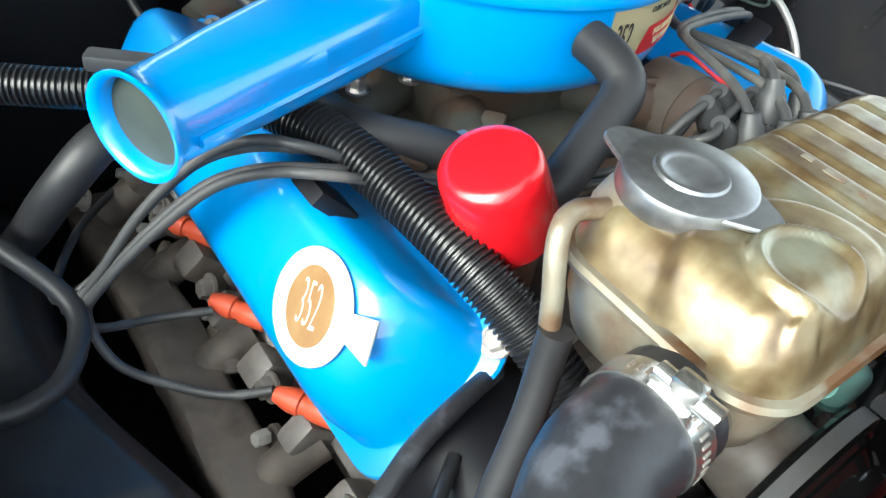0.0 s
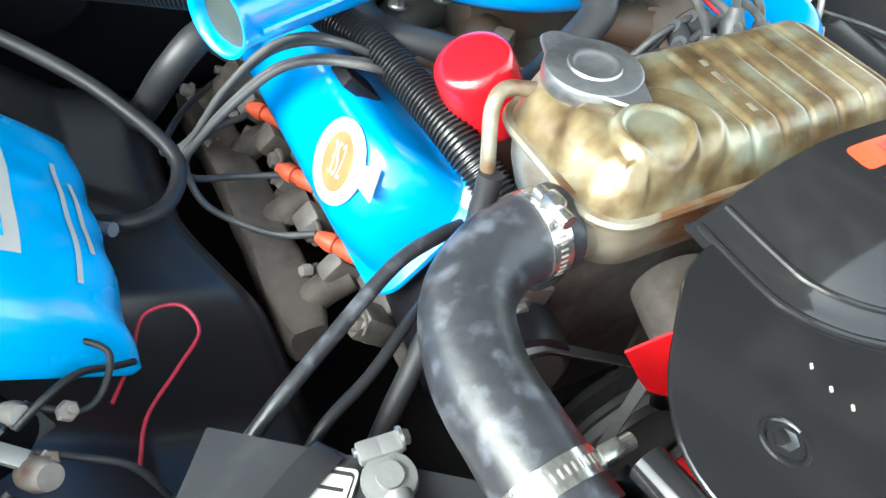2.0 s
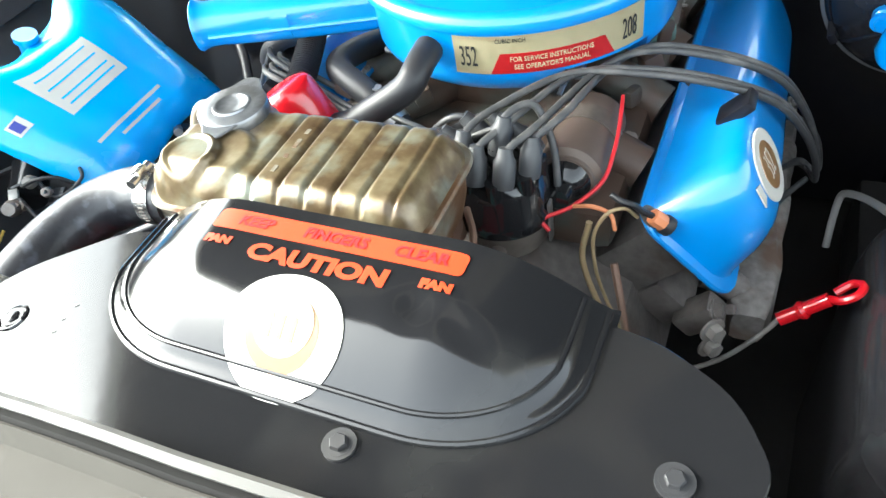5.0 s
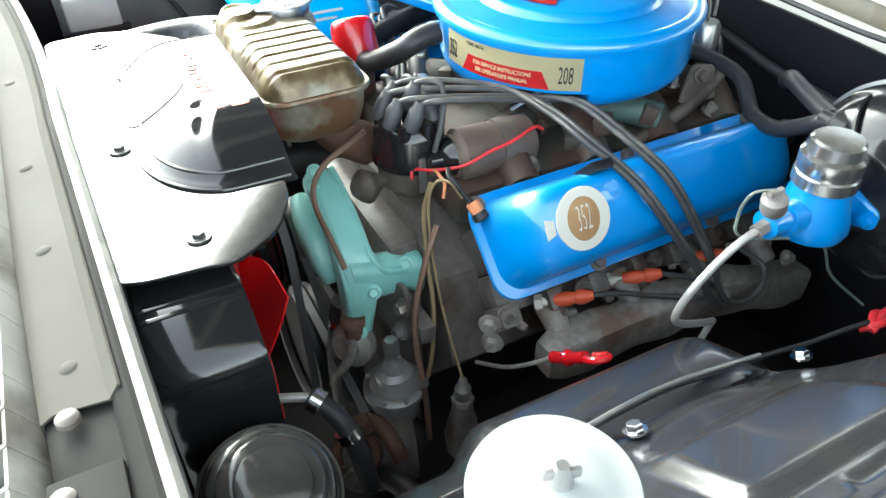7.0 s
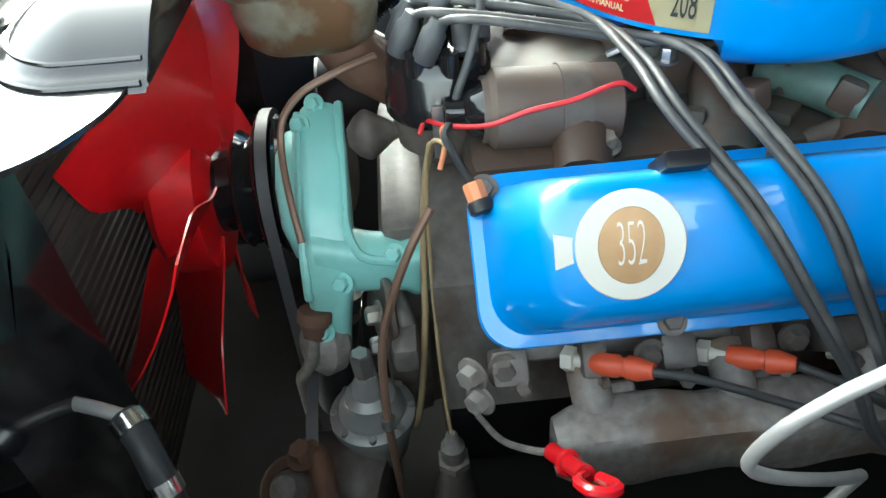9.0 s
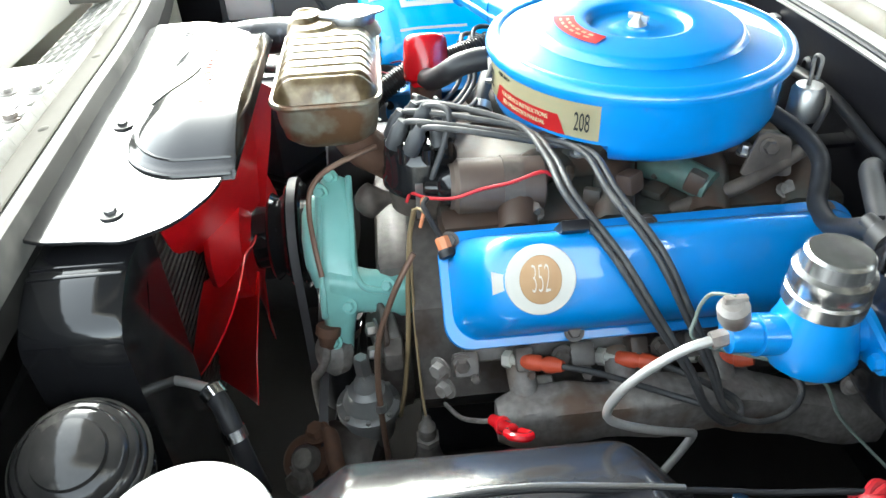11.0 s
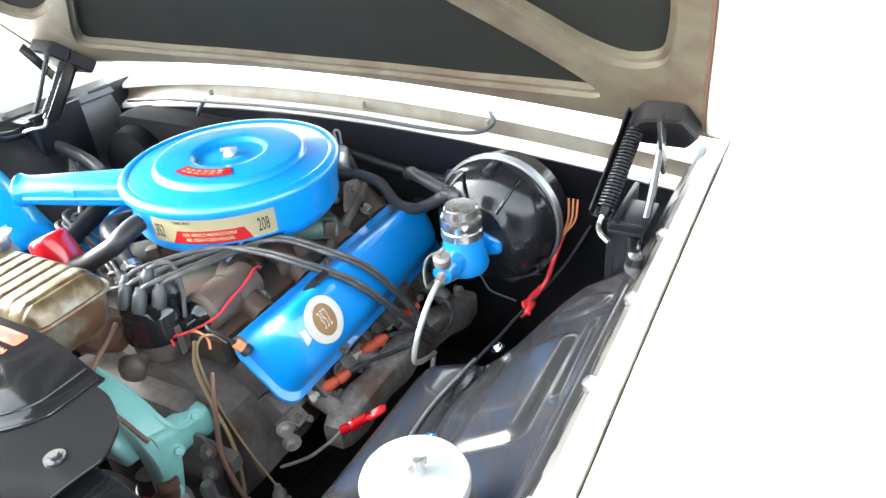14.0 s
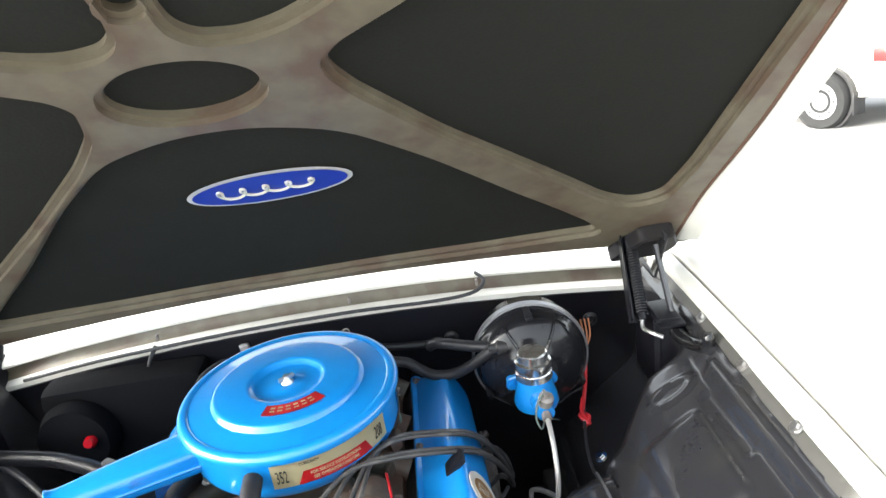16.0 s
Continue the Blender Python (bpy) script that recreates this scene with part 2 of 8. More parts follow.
def brass_material():
    m = bpy.data.materials.new("aged_brass")
    m.use_nodes = True
    nt = m.node_tree
    b = nt.nodes["Principled BSDF"]
    co = nt.nodes.new("ShaderNodeTexCoord")

    def noise(scale, detail):
        n = nt.nodes.new("ShaderNodeTexNoise")
        n.inputs["Scale"].default_value, n.inputs["Detail"].default_value = scale, detail
        nt.links.new(co.outputs["Object"], n.inputs["Vector"])
        return n.outputs["Fac"]

    ramp = nt.nodes.new("ShaderNodeValToRGB")
    els = ramp.color_ramp.elements
    els[0].position, els[0].color = 0.34, (0.055, 0.03, 0.013, 1)
    els[1].position, els[1].color = 0.74, (0.38, 0.36, 0.275, 1)
    for p, c in ((0.44, (0.11, 0.075, 0.037)), (0.54, (0.175, 0.135, 0.073)), (0.64, (0.255, 0.22, 0.14))):
        e = els.new(p)
        e.color = (*c, 1)
    both = nt.nodes.new("ShaderNodeMath")
    both.operation = "MULTIPLY_ADD"
    both.inputs[1].default_value = 0.22
    nt.links.new(noise(75, 6), both.inputs[0])
    less = nt.nodes.new("ShaderNodeMath")
    less.operation = "MULTIPLY_ADD"
    less.inputs[1].default_value, less.inputs[2].default_value = 0.62, 0.075
    nt.links.new(noise(19, 8), less.inputs[0])
    nt.links.new(less.outputs[0], both.inputs[2])
    nt.links.new(both.outputs[0], ramp.inputs["Fac"])
    verd = nt.nodes.new("ShaderNodeMapRange")
    verd.inputs["From Min"].default_value, verd.inputs["From Max"].default_value = 0.53, 0.72
    nt.links.new(noise(22, 6), verd.inputs["Value"])
    mix = nt.nodes.new("ShaderNodeMix")
    mix.data_type = "RGBA"
    mix.inputs["B"].default_value = (0.23, 0.255, 0.205, 1)
    nt.links.new(verd.outputs["Result"], mix.inputs["Factor"])
    nt.links.new(ramp.outputs["Color"], mix.inputs["A"])
    nt.links.new(mix.outputs["Result"], b.inputs["Base Color"])
    b.inputs["Metallic"].default_value = 0.5
    b.inputs["Coat Weight"].default_value = 0.45
    b.inputs["Coat Roughness"].default_value = 0.16
    rr = nt.nodes.new("ShaderNodeMapRange")
    rr.inputs["To Min"].default_value, rr.inputs["To Max"].default_value = 0.16, 0.56
    nt.links.new(noise(30, 5), rr.inputs["Value"])
    nt.links.new(rr.outputs["Result"], b.inputs["Roughness"])
    bp = nt.nodes.new("ShaderNodeBump")
    bp.inputs["Strength"].default_value, bp.inputs["Distance"].default_value = 0.45, 0.0012
    nt.links.new(noise(70, 5), bp.inputs["Height"])
    nt.links.new(bp.outputs["Normal"], b.inputs["Normal"])
    return m


BRASS = brass_material()
TANK_SIDE = mat("grey_green_solder_brass", (0.17, 0.118, 0.074), 0.4, 0.4, second=(0.25, 0.25, 0.205), fine=70, amount=0.7, bump=0.6, stain=(0.13, 0.068, 0.034), stain_cut=0.56, coarse=24)
VOID_BLACK = mat("dull_black_heater_plastic", (0.004, 0.004, 0.005), 0.75, second=(0.007, 0.007, 0.008), spec=0.08, bump=0.1)
DUSTY_IRON = mat("dusty_brown_manifold_iron", (0.066, 0.052, 0.043), 0.7, second=(0.115, 0.095, 0.08), fine=75, amount=0.6, bump=0.6, stain=(0.045, 0.035, 0.03), coarse=20, stain_cut=0.58)
COPPER_BROWN = mat("dull_copper_pipe", (0.2, 0.12, 0.085), 0.45, 0.3, second=(0.12, 0.075, 0.055), fine=90)


# ---- mesh tools ----
def thing(name, at, label, category, group="", kind=""):
    ob = new(name)
    ob.location = at
    ob.empty_display_size = 0.02
    return tagged(ob, label, category, group, kind)


def base_of(ob):
    p = Vector((0, 0, 0))
    while ob:
        p += ob.location
        ob = ob.parent
    return p


def part(name, bm, material, parent=None, label="", smooth=40):
    """Links a bmesh, built in world places, as one mesh object under a thing or part."""
    if parent:
        bmesh.ops.translate(bm, verts=bm.verts, vec=-base_of(parent))
    bmesh.ops.recalc_face_normals(bm, faces=bm.faces)
    me = bpy.data.meshes.new(name)
    bm.to_mesh(me)
    bm.free()
    me.materials.append(material)
    if smooth:
        for p in me.polygons:
            p.use_smooth = True
        me.set_sharp_from_angle(angle=radians(smooth))
    ob = new(name, me)
    ob.parent = parent
    return tagged(ob, label) if label else ob


def solid(name, bm, material, at, label, category, group="", kind="", smooth=40):
    """A thing that is one mesh, with its origin at the given place."""
    bmesh.ops.translate(bm, verts=bm.verts, vec=-Vector(at))
    ob = part(name, bm, material, None, "", smooth)
    ob.location = at
    return tagged(ob, label, category, group, kind)


def join(*bms):
    """All the given meshes in the first one."""
    for other in bms[1:]:
        me = bpy.data.meshes.new("temp")
        other.to_mesh(me)
        other.free()
        bms[0].from_mesh(me)
        bpy.data.meshes.remove(me)
    return bms[0]


def frame_of(axis, up=(0, 0, 1)):
    """A turn whose z goes along axis, and whose y lies towards up."""
    z = Vector(axis).normalized()
    u = Vector(up)
    if abs(z.dot(u.normalized())) > 0.95:
        u = Vector((0, 1, 0))
    x = u.cross(z).normalized()
    y = z.cross(x)
    return Matrix((x, y, z)).transposed()


def box(center, size, bevel=0.003, turn=None, segments=2):
    bm = bmesh.new()
    bmesh.ops.create_cube(bm, size=1)
    bmesh.ops.scale(bm, verts=bm.verts, vec=size)
    if bevel:
        bmesh.ops.bevel(bm, geom=bm.edges[:], offset=min(bevel, min(size) * 0.45), segments=segments, affect="EDGES", profile=0.6)
    m = Matrix.Translation(center) @ (turn.to_4x4() if turn else Matrix())
    bm.transform(m)
    return bm


def loft(rings, close=True, cap=True):
    """Skins rings of equal count; the first and the last are closed with a fan."""
    bm = bmesh.new()
    rows = [[bm.verts.new(p) for p in ring] for ring in rings]
    n = len(rows[0])
    for a, b in zip(rows, rows[1:]):
        for i in range(n if close else n - 1):
            j = (i + 1) % n
            bm.faces.new((a[i], a[j], b[j], b[i]))
    if cap:
        for row in (rows[0], rows[-1]):
            c = bm.verts.new(sum((v.co for v in row), Vector()) / n)
            for i in range(n):
                bm.faces.new((row[i], row[(i + 1) % n], c))
    return bm


def lathe(profile, at, axis=(0, 0, 1), seg=40, cap=True):
    """Turns a profile of (radius, height) round an axis through at."""
    r = frame_of(axis)
    rings = []
    for rad, h in profile:
        rings.append([Vector(at) + r @ Vector((rad * math.cos(2 * math.pi * i / seg), rad * math.sin(2 * math.pi * i / seg), h)) for i in range(seg)])
    return loft(rings, cap=cap)


def spline(points, step=6):
    """A smooth line through the points."""
    p = [Vector(q) for q in points]
    p = [p[0] * 2 - p[1]] + p + [p[-1] * 2 - p[-2]]
    out = []
    for i in range(1, len(p) - 2):
        a, b, c, d = p[i - 1], p[i], p[i + 1], p[i + 2]
        for k in range(step):
            t = k / step
            out.append(0.5 * (2 * b + (c - a) * t + (2 * a - 5 * b + 4 * c - d) * t * t + (3 * b - a - 3 * c + d) * t ** 3))
    out.append(p[-2])
    return out


def tube(points, radius, seg=10, step=6, rings=0.0):
    """A round tube along a smooth line; rings: the pitch of its corrugation."""
    line = spline(points, step)
    if rings:
        dist = [0.0]
        for a, b in zip(line, line[1:]):
            dist.append(dist[-1] + (b - a).length)
        n = int(dist[-1] / rings * 4)
        fine = []
        for k in range(n + 1):
            s = dist[-1] * k / n
            i = max(j for j in range(len(dist)) if dist[j] <= s + 1e-9)
            i = min(i, len(line) - 2)
            f = (s - dist[i]) / max(dist[i + 1] - dist[i], 1e-9)
            fine.append(line[i].lerp(line[i + 1], f))
        line = fine
    side = None
    out = []
    for i, p in enumerate(line):
        d = (line[min(i + 1, len(line) - 1)] - line[max(i - 1, 0)]).normalized()
        if side is None:
            side = d.orthogonal().normalized()
        side = (side - d * side.dot(d)).normalized()
        up = d.cross(side)
        r = radius
        if rings:
            r = radius * (1.0 if i % 4 in (0, 1) else 0.84)
        out.append([p + r * (math.cos(2 * math.pi * k / seg) * side + math.sin(2 * math.pi * k / seg) * up) for k in range(seg)])
    return loft(out)


def rrect(w, h, r, n=5):
    """A rectangle with rounded corners, as points from its middle."""
    pts = []
    r = min(r, w / 2 - 1e-4, h / 2 - 1e-4)
    for cx, cy, a0 in ((w / 2 - r, h / 2 - r, 0), (-w / 2 + r, h / 2 - r, 90), (-w / 2 + r, -h / 2 + r, 180), (w / 2 - r, -h / 2 + r, 270)):
        for k in range(n + 1):
            a = radians(a0 + 90 * k / n)
            pts.append((cx + r * math.cos(a), cy + r * math.sin(a)))
    return pts


def plate(poly, at, turn, thick, bevel=0.0008):
    """A flat sheet of the given outline (x, y in its own frame), thick along the frame's z."""
    bm = bmesh.new()
    low = [bm.verts.new((x, y, 0)) for x, y in poly]
    f = bm.faces.new(low)
    ext = bmesh.ops.extrude_face_region(bm, geom=[f])
    bmesh.ops.translate(bm, verts=[v for v in ext["geom"] if isinstance(v, bmesh.types.BMVert)], vec=(0, 0, thick))
    if bevel:
        rim = [e for e in bm.edges if len(e.link_faces) == 2 and e.calc_face_angle() > 1.0 and abs(e.verts[0].co.z - e.verts[1].co.z) < 1e-6]
        bmesh.ops.bevel(bm, geom=rim, offset=bevel, segments=1, affect="EDGES")
    bm.transform(Matrix.Translation(at) @ turn.to_4x4())
    return bm


def disc(r, n=40, sx=1.0, sy=1.0):
    return [(r * sx * math.cos(2 * math.pi * k / n), r * sy * math.sin(2 * math.pi * k / n)) for k in range(n)]


def letters(body, size, m, thick=0.0004, bold=0.0):
    """Raised print in the built-in font, centred, in the frame m."""
    cu = bpy.data.curves.new("print", "FONT")
    cu.body, cu.size, cu.align_x, cu.align_y = body, size, "CENTER", "CENTER"
    cu.extrude, cu.offset, cu.resolution_u = thick, bold, 3
    ob = bpy.data.objects.new("print", cu)
    scene.collection.objects.link(ob)
    bpy.context.view_layer.update()
    me = bpy.data.meshes.new_from_object(ob.evaluated_get(bpy.context.evaluated_depsgraph_get()))
    bm = bmesh.new()
    bm.from_mesh(me)
    bm.transform(m)
    bpy.data.meshes.remove(me)
    bpy.data.objects.remove(ob)
    bpy.data.curves.remove(cu)
    return bm


def hexbolt(at, axis=(0, 0, 1), r=0.007, h=0.006, washer=True):
    bm = lathe([(r, 0), (r, h * 0.8), (r * 0.85, h)], at, axis, 6)
    if washer:
        bm = join(bm, lathe([(r * 1.45, -0.001), (r * 1.45, 0.0015)], at, axis, 16))
    return bm


def mirror_y_turn(yaw, pitch=0.0, roll=0.0):
    return Euler((radians(pitch), radians(roll), radians(yaw))).to_matrix()


# ---- the ground and the car round the engine ----
def ground_sheet():
    bm = bmesh.new()
    bmesh.ops.create_grid(bm, x_segments=200, y_segments=200, size=400)
    for v in bm.verts:  # finer near the car; the yard falls away behind it
        v.co.x, v.co.y = (math.copysign(400 * (abs(c) / 400) ** 2.5, c) for c in v.co.xy)
    for v in bm.verts:
        v.co.z = -0.135 * max(0.0, min(v.co.y, 30.0) - 0.3)
    return solid("ground", bm, CONCRETE, (0, 0, 0), "pale sunlit concrete yard round the parked car", "ground", kind="structure", smooth=0)


ground_sheet()
MID = 0.025  # the car's middle line; the engine's is x = 0


def across(x):
    return 2 * MID - x


def sheet(grid, thick):
    """A sheet from rows of points, given thickness."""
    bm = bmesh.new()
    rows = [[bm.verts.new(p) for p in row] for row in grid]
    for a, b in zip(rows, rows[1:]):
        for i in range(len(a) - 1):
            bm.faces.new((a[i], a[i + 1], b[i + 1], b[i]))
    bmesh.ops.recalc_face_normals(bm, faces=bm.faces)
    if thick:
        bmesh.ops.solidify(bm, geom=bm.faces[:], thickness=thick)
    return bm


car = thing("car", (MID, 0, 0), "cream 1960s car standing with its hood raised over the engine bay", "car")


def fender(side):
    def skin(prof, ys):
        return [[Vector((x if side > 0 else across(x), y, z + 0.012 * (1 - (y / 0.6) ** 2) * (1 if z > 0.9 else 0))) for x, z in spline2(prof)] for y in ys]

    ys = [-0.86, -0.7, -0.5, -0.3, -0.1, 0.1, 0.3, 0.45, 0.62]
    ob = part("fender", sheet(skin([(0.786, 0.955), (0.786, 0.974), (0.79, 0.985), (0.81, 0.989), (0.9, 0.99), (0.97, 0.972), (1.0, 0.94), (1.012, 0.86), (1.01, 0.7), (0.985, 0.5), (0.975, 0.32)], ys), 0.004), CREAM, car, "glossy cream fender")
    part("fender_lip", sheet(skin([(0.752, 0.955), (0.754, 0.967), (0.759, 0.974), (0.77, 0.979), (0.779, 0.98), (0.7815, 0.974), (0.782, 0.962)], ys), 0.002), CREAM, ob, "narrow cream lip inside the fender seam")
    # dark strip laid in the open seam for the shade of the gap
    part("seam_strip", sheet(skin([(0.778, 0.966), (0.784, 0.966), (0.79, 0.966)], ys), 0.002), SUPPORT_GREY, ob, "dark strip in the seam, standing in for the gap's shade")
    flange = [(0.729, 0.938), (0.733, 0.944), (0.741, 0.954), (0.751, 0.966), (0.757, 0.969)]
    rows = [[Vector((x if side > 0 else across(x), y, z + 0.004 * math.sin(y * 9))) for x, z in flange] for y in (-0.47, -0.3, -0.1, 0.1, 0.3, 0.5)]
    fl = part("fender_flange", sheet(rows, 0.003), FLANGE_GREY, ob, "grey inner flange of the fender")
    rows = [[Vector((q if side > 0 else across(q), y, z + 0.0018 + 0.004 * math.sin(y * 9))) for q, z in ((0.724, 0.934), (0.731, 0.9415), (0.7345, 0.946), (0.739 + 0.002 * math.sin(y * 55), 0.9525))] for y in [-0.47 + 0.97 * k / 80 for k in range(81)]]
    part("flange_seal", sheet(rows, 0.002), APRON_BLACK, fl, "wavy black sealer along the flange")
    for y in (-0.43, -0.266, -0.1, 0.06, 0.22):
        at = (0.748 if side > 0 else across(0.748), y, 0.964)
        part("flange_bolt", hexbolt(at, (-side, 0, 1.0), 0.0075, 0.008), STEEL, fl)
    return ob


def spline2(prof, step=3):
    return [(v.x, v.z) for v in spline([(x, 0, z) for x, z in prof], step)]


for s in (1, -1):
    fender(s)


def smoothstep(a, b, x):
    t = min(1.0, max(0.0, (x - a) / (b - a)))
    return t * t * (3 - 2 * t)


def rbox(x, y, cx, cy, hx, hy, edge):
    """1 inside a soft-edged rounded rectangle, 0 outside."""
    d = math.hypot(max(abs(x - cx) - hx, 0), max(abs(y - cy) - hy, 0))
    return 1 - smoothstep(0, edge, d)


def segment_distance(x, y, p, q):
    vx, vy = q[0] - p[0], q[1] - p[1]
    t = min(1.0, max(0.0, ((x - p[0]) * vx + (y - p[1]) * vy) / (vx * vx + vy * vy)))
    return math.hypot(x - p[0] - t * vx, y - p[1] - t * vy)


def apron_height(x, y):
    """The inner fender's skin over the wheel, for the driver's side."""
    z = 0.775 + (x - 0.53) * 0.72 - 0.05 * smoothstep(-0.05, 0.2, y) * smoothstep(0.64, 0.5, x)
    z += 0.02 * smoothstep(0.525, 0.505, x) - 0.012 * smoothstep(0.535, 0.525, x)
    rear = min(0.2, max(0.12, 0.15 + (x - 0.6)))
    z -= 0.16 * smoothstep(rear, rear + 0.13, y) * smoothstep(0.745, 0.69, x)
    # a broad raised panel, a dip beside it and a long ridge under the flange
    z += 0.011 * rbox(x, y, 0.632, -0.03, 0.032, 0.085, 0.024)
    z -= 0.005 * (1 - smoothstep(0.002, 0.013, segment_distance(x, y, (0.7, 0.08), (0.704, -0.06))))
    z += 0.009 * (1 - smoothstep(0.0, 0.015, segment_distance(x, y, (0.722, 0.12), (0.726, -0.3))))
    if x < 0.53:
        lump = 0.768 - 3.0 * (0.53 - x) ** 2
        z += max(0.0, lump - z) * smoothstep(0.13, 0.06, y) * smoothstep(-0.25, -0.19, y)
    # pressed oval loop near the firewall
    ring = math.hypot((x - 0.662 + 0.25 * (y - 0.142)) / 1.5, (y - 0.142) / 0.85)
    z += 0.0035 * (1 - smoothstep(0.001, 0.009, abs(ring - 0.022)))
    z += 0.02 * smoothstep(0.708, 0.734, x)
    return z


def apron(side):
    rows = []
    for j in range(171):
        y = -0.46 + 0.95 * j / 170
        row = []
        wob = 0.012 * math.sin(y * 7 + 1)
        for i in range(90):
            x0 = 0.463 - 0.035 * smoothstep(-0.25, -0.19, y) + 0.09 * smoothstep(0.05, 0.16, y) + 0.4 * wob if side > 0 else 0.395 + 0.06 * smoothstep(-0.12, 0.1, y) + 0.5 * wob
            x = x0 + (0.738 - x0) * i / 89
            if side > 0:
                z = apron_height(x, y)
            else:
                z = 0.704 + (min(x, 0.53) - 0.39) * 0.36 + max(0.0, x - 0.53) * 0.9 - 0.1 * smoothstep(0.22, 0.42, y) * smoothstep(0.735, 0.66, x) - 0.115 * smoothstep(-0.04, -0.13, y) * smoothstep(0.72, 0.67, x)
                z += 0.006 * noise.noise((x * 14, y * 10, 0))
            z -= 0.012 * smoothstep(x0 + 0.017, x0, x)
            if i == 0:
                row += [Vector((x - 0.012, y, z - d)) for d in (0.36, 0.2, 0.1, 0.05)]
                row.append(Vector((x - 0.006, y, z - 0.016)))
            row.append(Vector((x, y, z)))
        rows.append([Vector((p.x if side > 0 else across(p.x), p.y, p.z)) for p in row])
    return part("inner_apron", sheet(rows, 0.003), WASHER_APRON if side < 0 else APRON_BLACK, car, "black painted inner fender apron")


aprons = {s: apron(s) for s in (1, -1)}
for x, y, z in ((0.544, -0.101, 0.797), (0.531, 0.142, 0.757), (0.56, -0.24, 0.806)):
    part("apron_bolt", hexbolt((x, y, z), (-0.5, 0, 0.9), 0.008, 0.008), CHROME, aprons[1])


def cowl_curve(x):
    u = (x - MID) / 0.7
    return 0.055 * u * u, -0.075 * u * u


def firewall():
    xs = [MID + 0.74 * k / 12 for k in range(-12, 13)]
    rows = []
    for x in xs:
        dy, dz = cowl_curve(x)
        rows.append([Vector((x, 0.452 + dy, 0.96 + dz)), Vector((x, 0.458 + dy, 0.93 + dz)), Vector((x, 0.462 + dy * 0.9, 0.85)), Vector((x, 0.47, 0.7)), Vector((x, 0.49, 0.5)), Vector((x, 0.55, 0.35)), Vector((x, 0.8, 0.29))])
    fw = part("firewall", sheet(rows, 0.004), BAY_BLACK, car, "black painted firewall")
    xs = [MID + 0.735 * k / 24 for k in range(-24, 25)]
    flange, face, top = [], [], []
    for x in xs:
        dy, dz = cowl_curve(x)
        flange.append([Vector((x, y + dy, z + dz)) for y, z in ((0.46, 0.956), (0.461, 0.966), (0.466, 0.97), (0.475, 0.973), (0.482, 0.974))])
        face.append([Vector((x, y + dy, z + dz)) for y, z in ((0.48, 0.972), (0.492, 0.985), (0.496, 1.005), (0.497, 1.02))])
        top.append([Vector((x, y + dy, z + dz)) for y, z in ((0.478, 1.003), (0.477, 1.009), (0.484, 1.016), (0.505, 1.024), (0.53, 1.026), (0.55, 1.03), (0.6, 1.036), (0.7, 1.04))])
    part("cowl_flange", sheet(flange, 0.002), CREAM, car, "cream lip along the top of the firewall")
    # the hood's dark tan stands in for the shade in this recess
    part("cowl_face", sheet(face, 0.002), TAN, car, "tan face under the cowl lip, its shade put into the colour")
    cowl = part("cowl_panel", sheet(top, 0.002), CREAM, car, "cream cowl panel behind the hood gap")
    for x, y, z in ((0.37, 0.478, 0.972), (-0.31, 0.474, 0.965), (0.1, 0.476, 0.978)):
        dy, dz = 0, 0
        part("cowl_clip", box((x, y, z + 0.008), (0.005, 0.012, 0.014), 0.002), MANIFOLD, cowl)
    return fw


firewall()


# the raised hood: its own frame, x across, v up the slope, n out of the underside towards the engine
HOOD_TURN = Matrix(((1, 0, 0), (0, -0.7071, -0.7071), (0, 0.7071, -0.7071)))
HOOD_AT = Vector((0.03, 0.46, 1.07))


def on_hood(x, v, n=0.0):
    bow = 0.05 * (x / 0.75) ** 2 + 0.02 * smoothstep(0.25, 0.0, v)
    return HOOD_AT + HOOD_TURN @ Vector((x, v, n + bow * 0.8))


def round_poly(poly, r=0.02, n=4):
    """Rounds the corners of an outline."""
    out = []
    m = len(poly)
    for i in range(m):
        p, a, b = Vector(poly[i]), Vector(poly[i - 1]), Vector(poly[(i + 1) % m])
        da, db = (a - p), (b - p)
        k = min(r, da.length * 0.45, db.length * 0.45)
        s, e = p + da.normalized() * k, p + db.normalized() * k
        for j in range(n + 1):
            t = j / n
            out.append(tuple((1 - t) ** 2 * s + 2 * t * (1 - t) * p + t * t * e))
    return out


LOW_PAD = [(-0.58, 0.085), (-0.35, 0.058), (0, 0.046), (0.35, 0.058), (0.58, 0.085), (0.55, 0.125), (0.42, 0.25), (0.27, 0.42), (0.16, 0.525), (0.05, 0.56), (-0.05, 0.56), (-0.16, 0.525), (-0.27, 0.42), (-0.42, 0.25), (-0.55, 0.125)]
SIDE_PAD = [(0.175, 0.675), (0.178, 0.65), (0.2, 0.61), (0.304, 0.48), (0.575, 0.205), (0.63, 0.18), (0.68, 0.2), (0.7, 0.3), (0.735, 0.75), (0.745, 1.2), (0.68, 1.26), (0.4, 0.87), (0.288, 0.756), (0.195, 0.698)]
FAR_PAD = [(-0.134, 0.645), (-0.146, 0.59), (-0.2, 0.52), (-0.34, 0.38), (-0.5, 0.235), (-0.575, 0.195), (-0.63, 0.18), (-0.68, 0.2), (-0.7, 0.3), (-0.735, 0.75), (-0.745, 1.2), (-0.68, 1.26), (-0.4, 0.87), (-0.26, 0.735), (-0.195, 0.702), (-0.15, 0.673)]
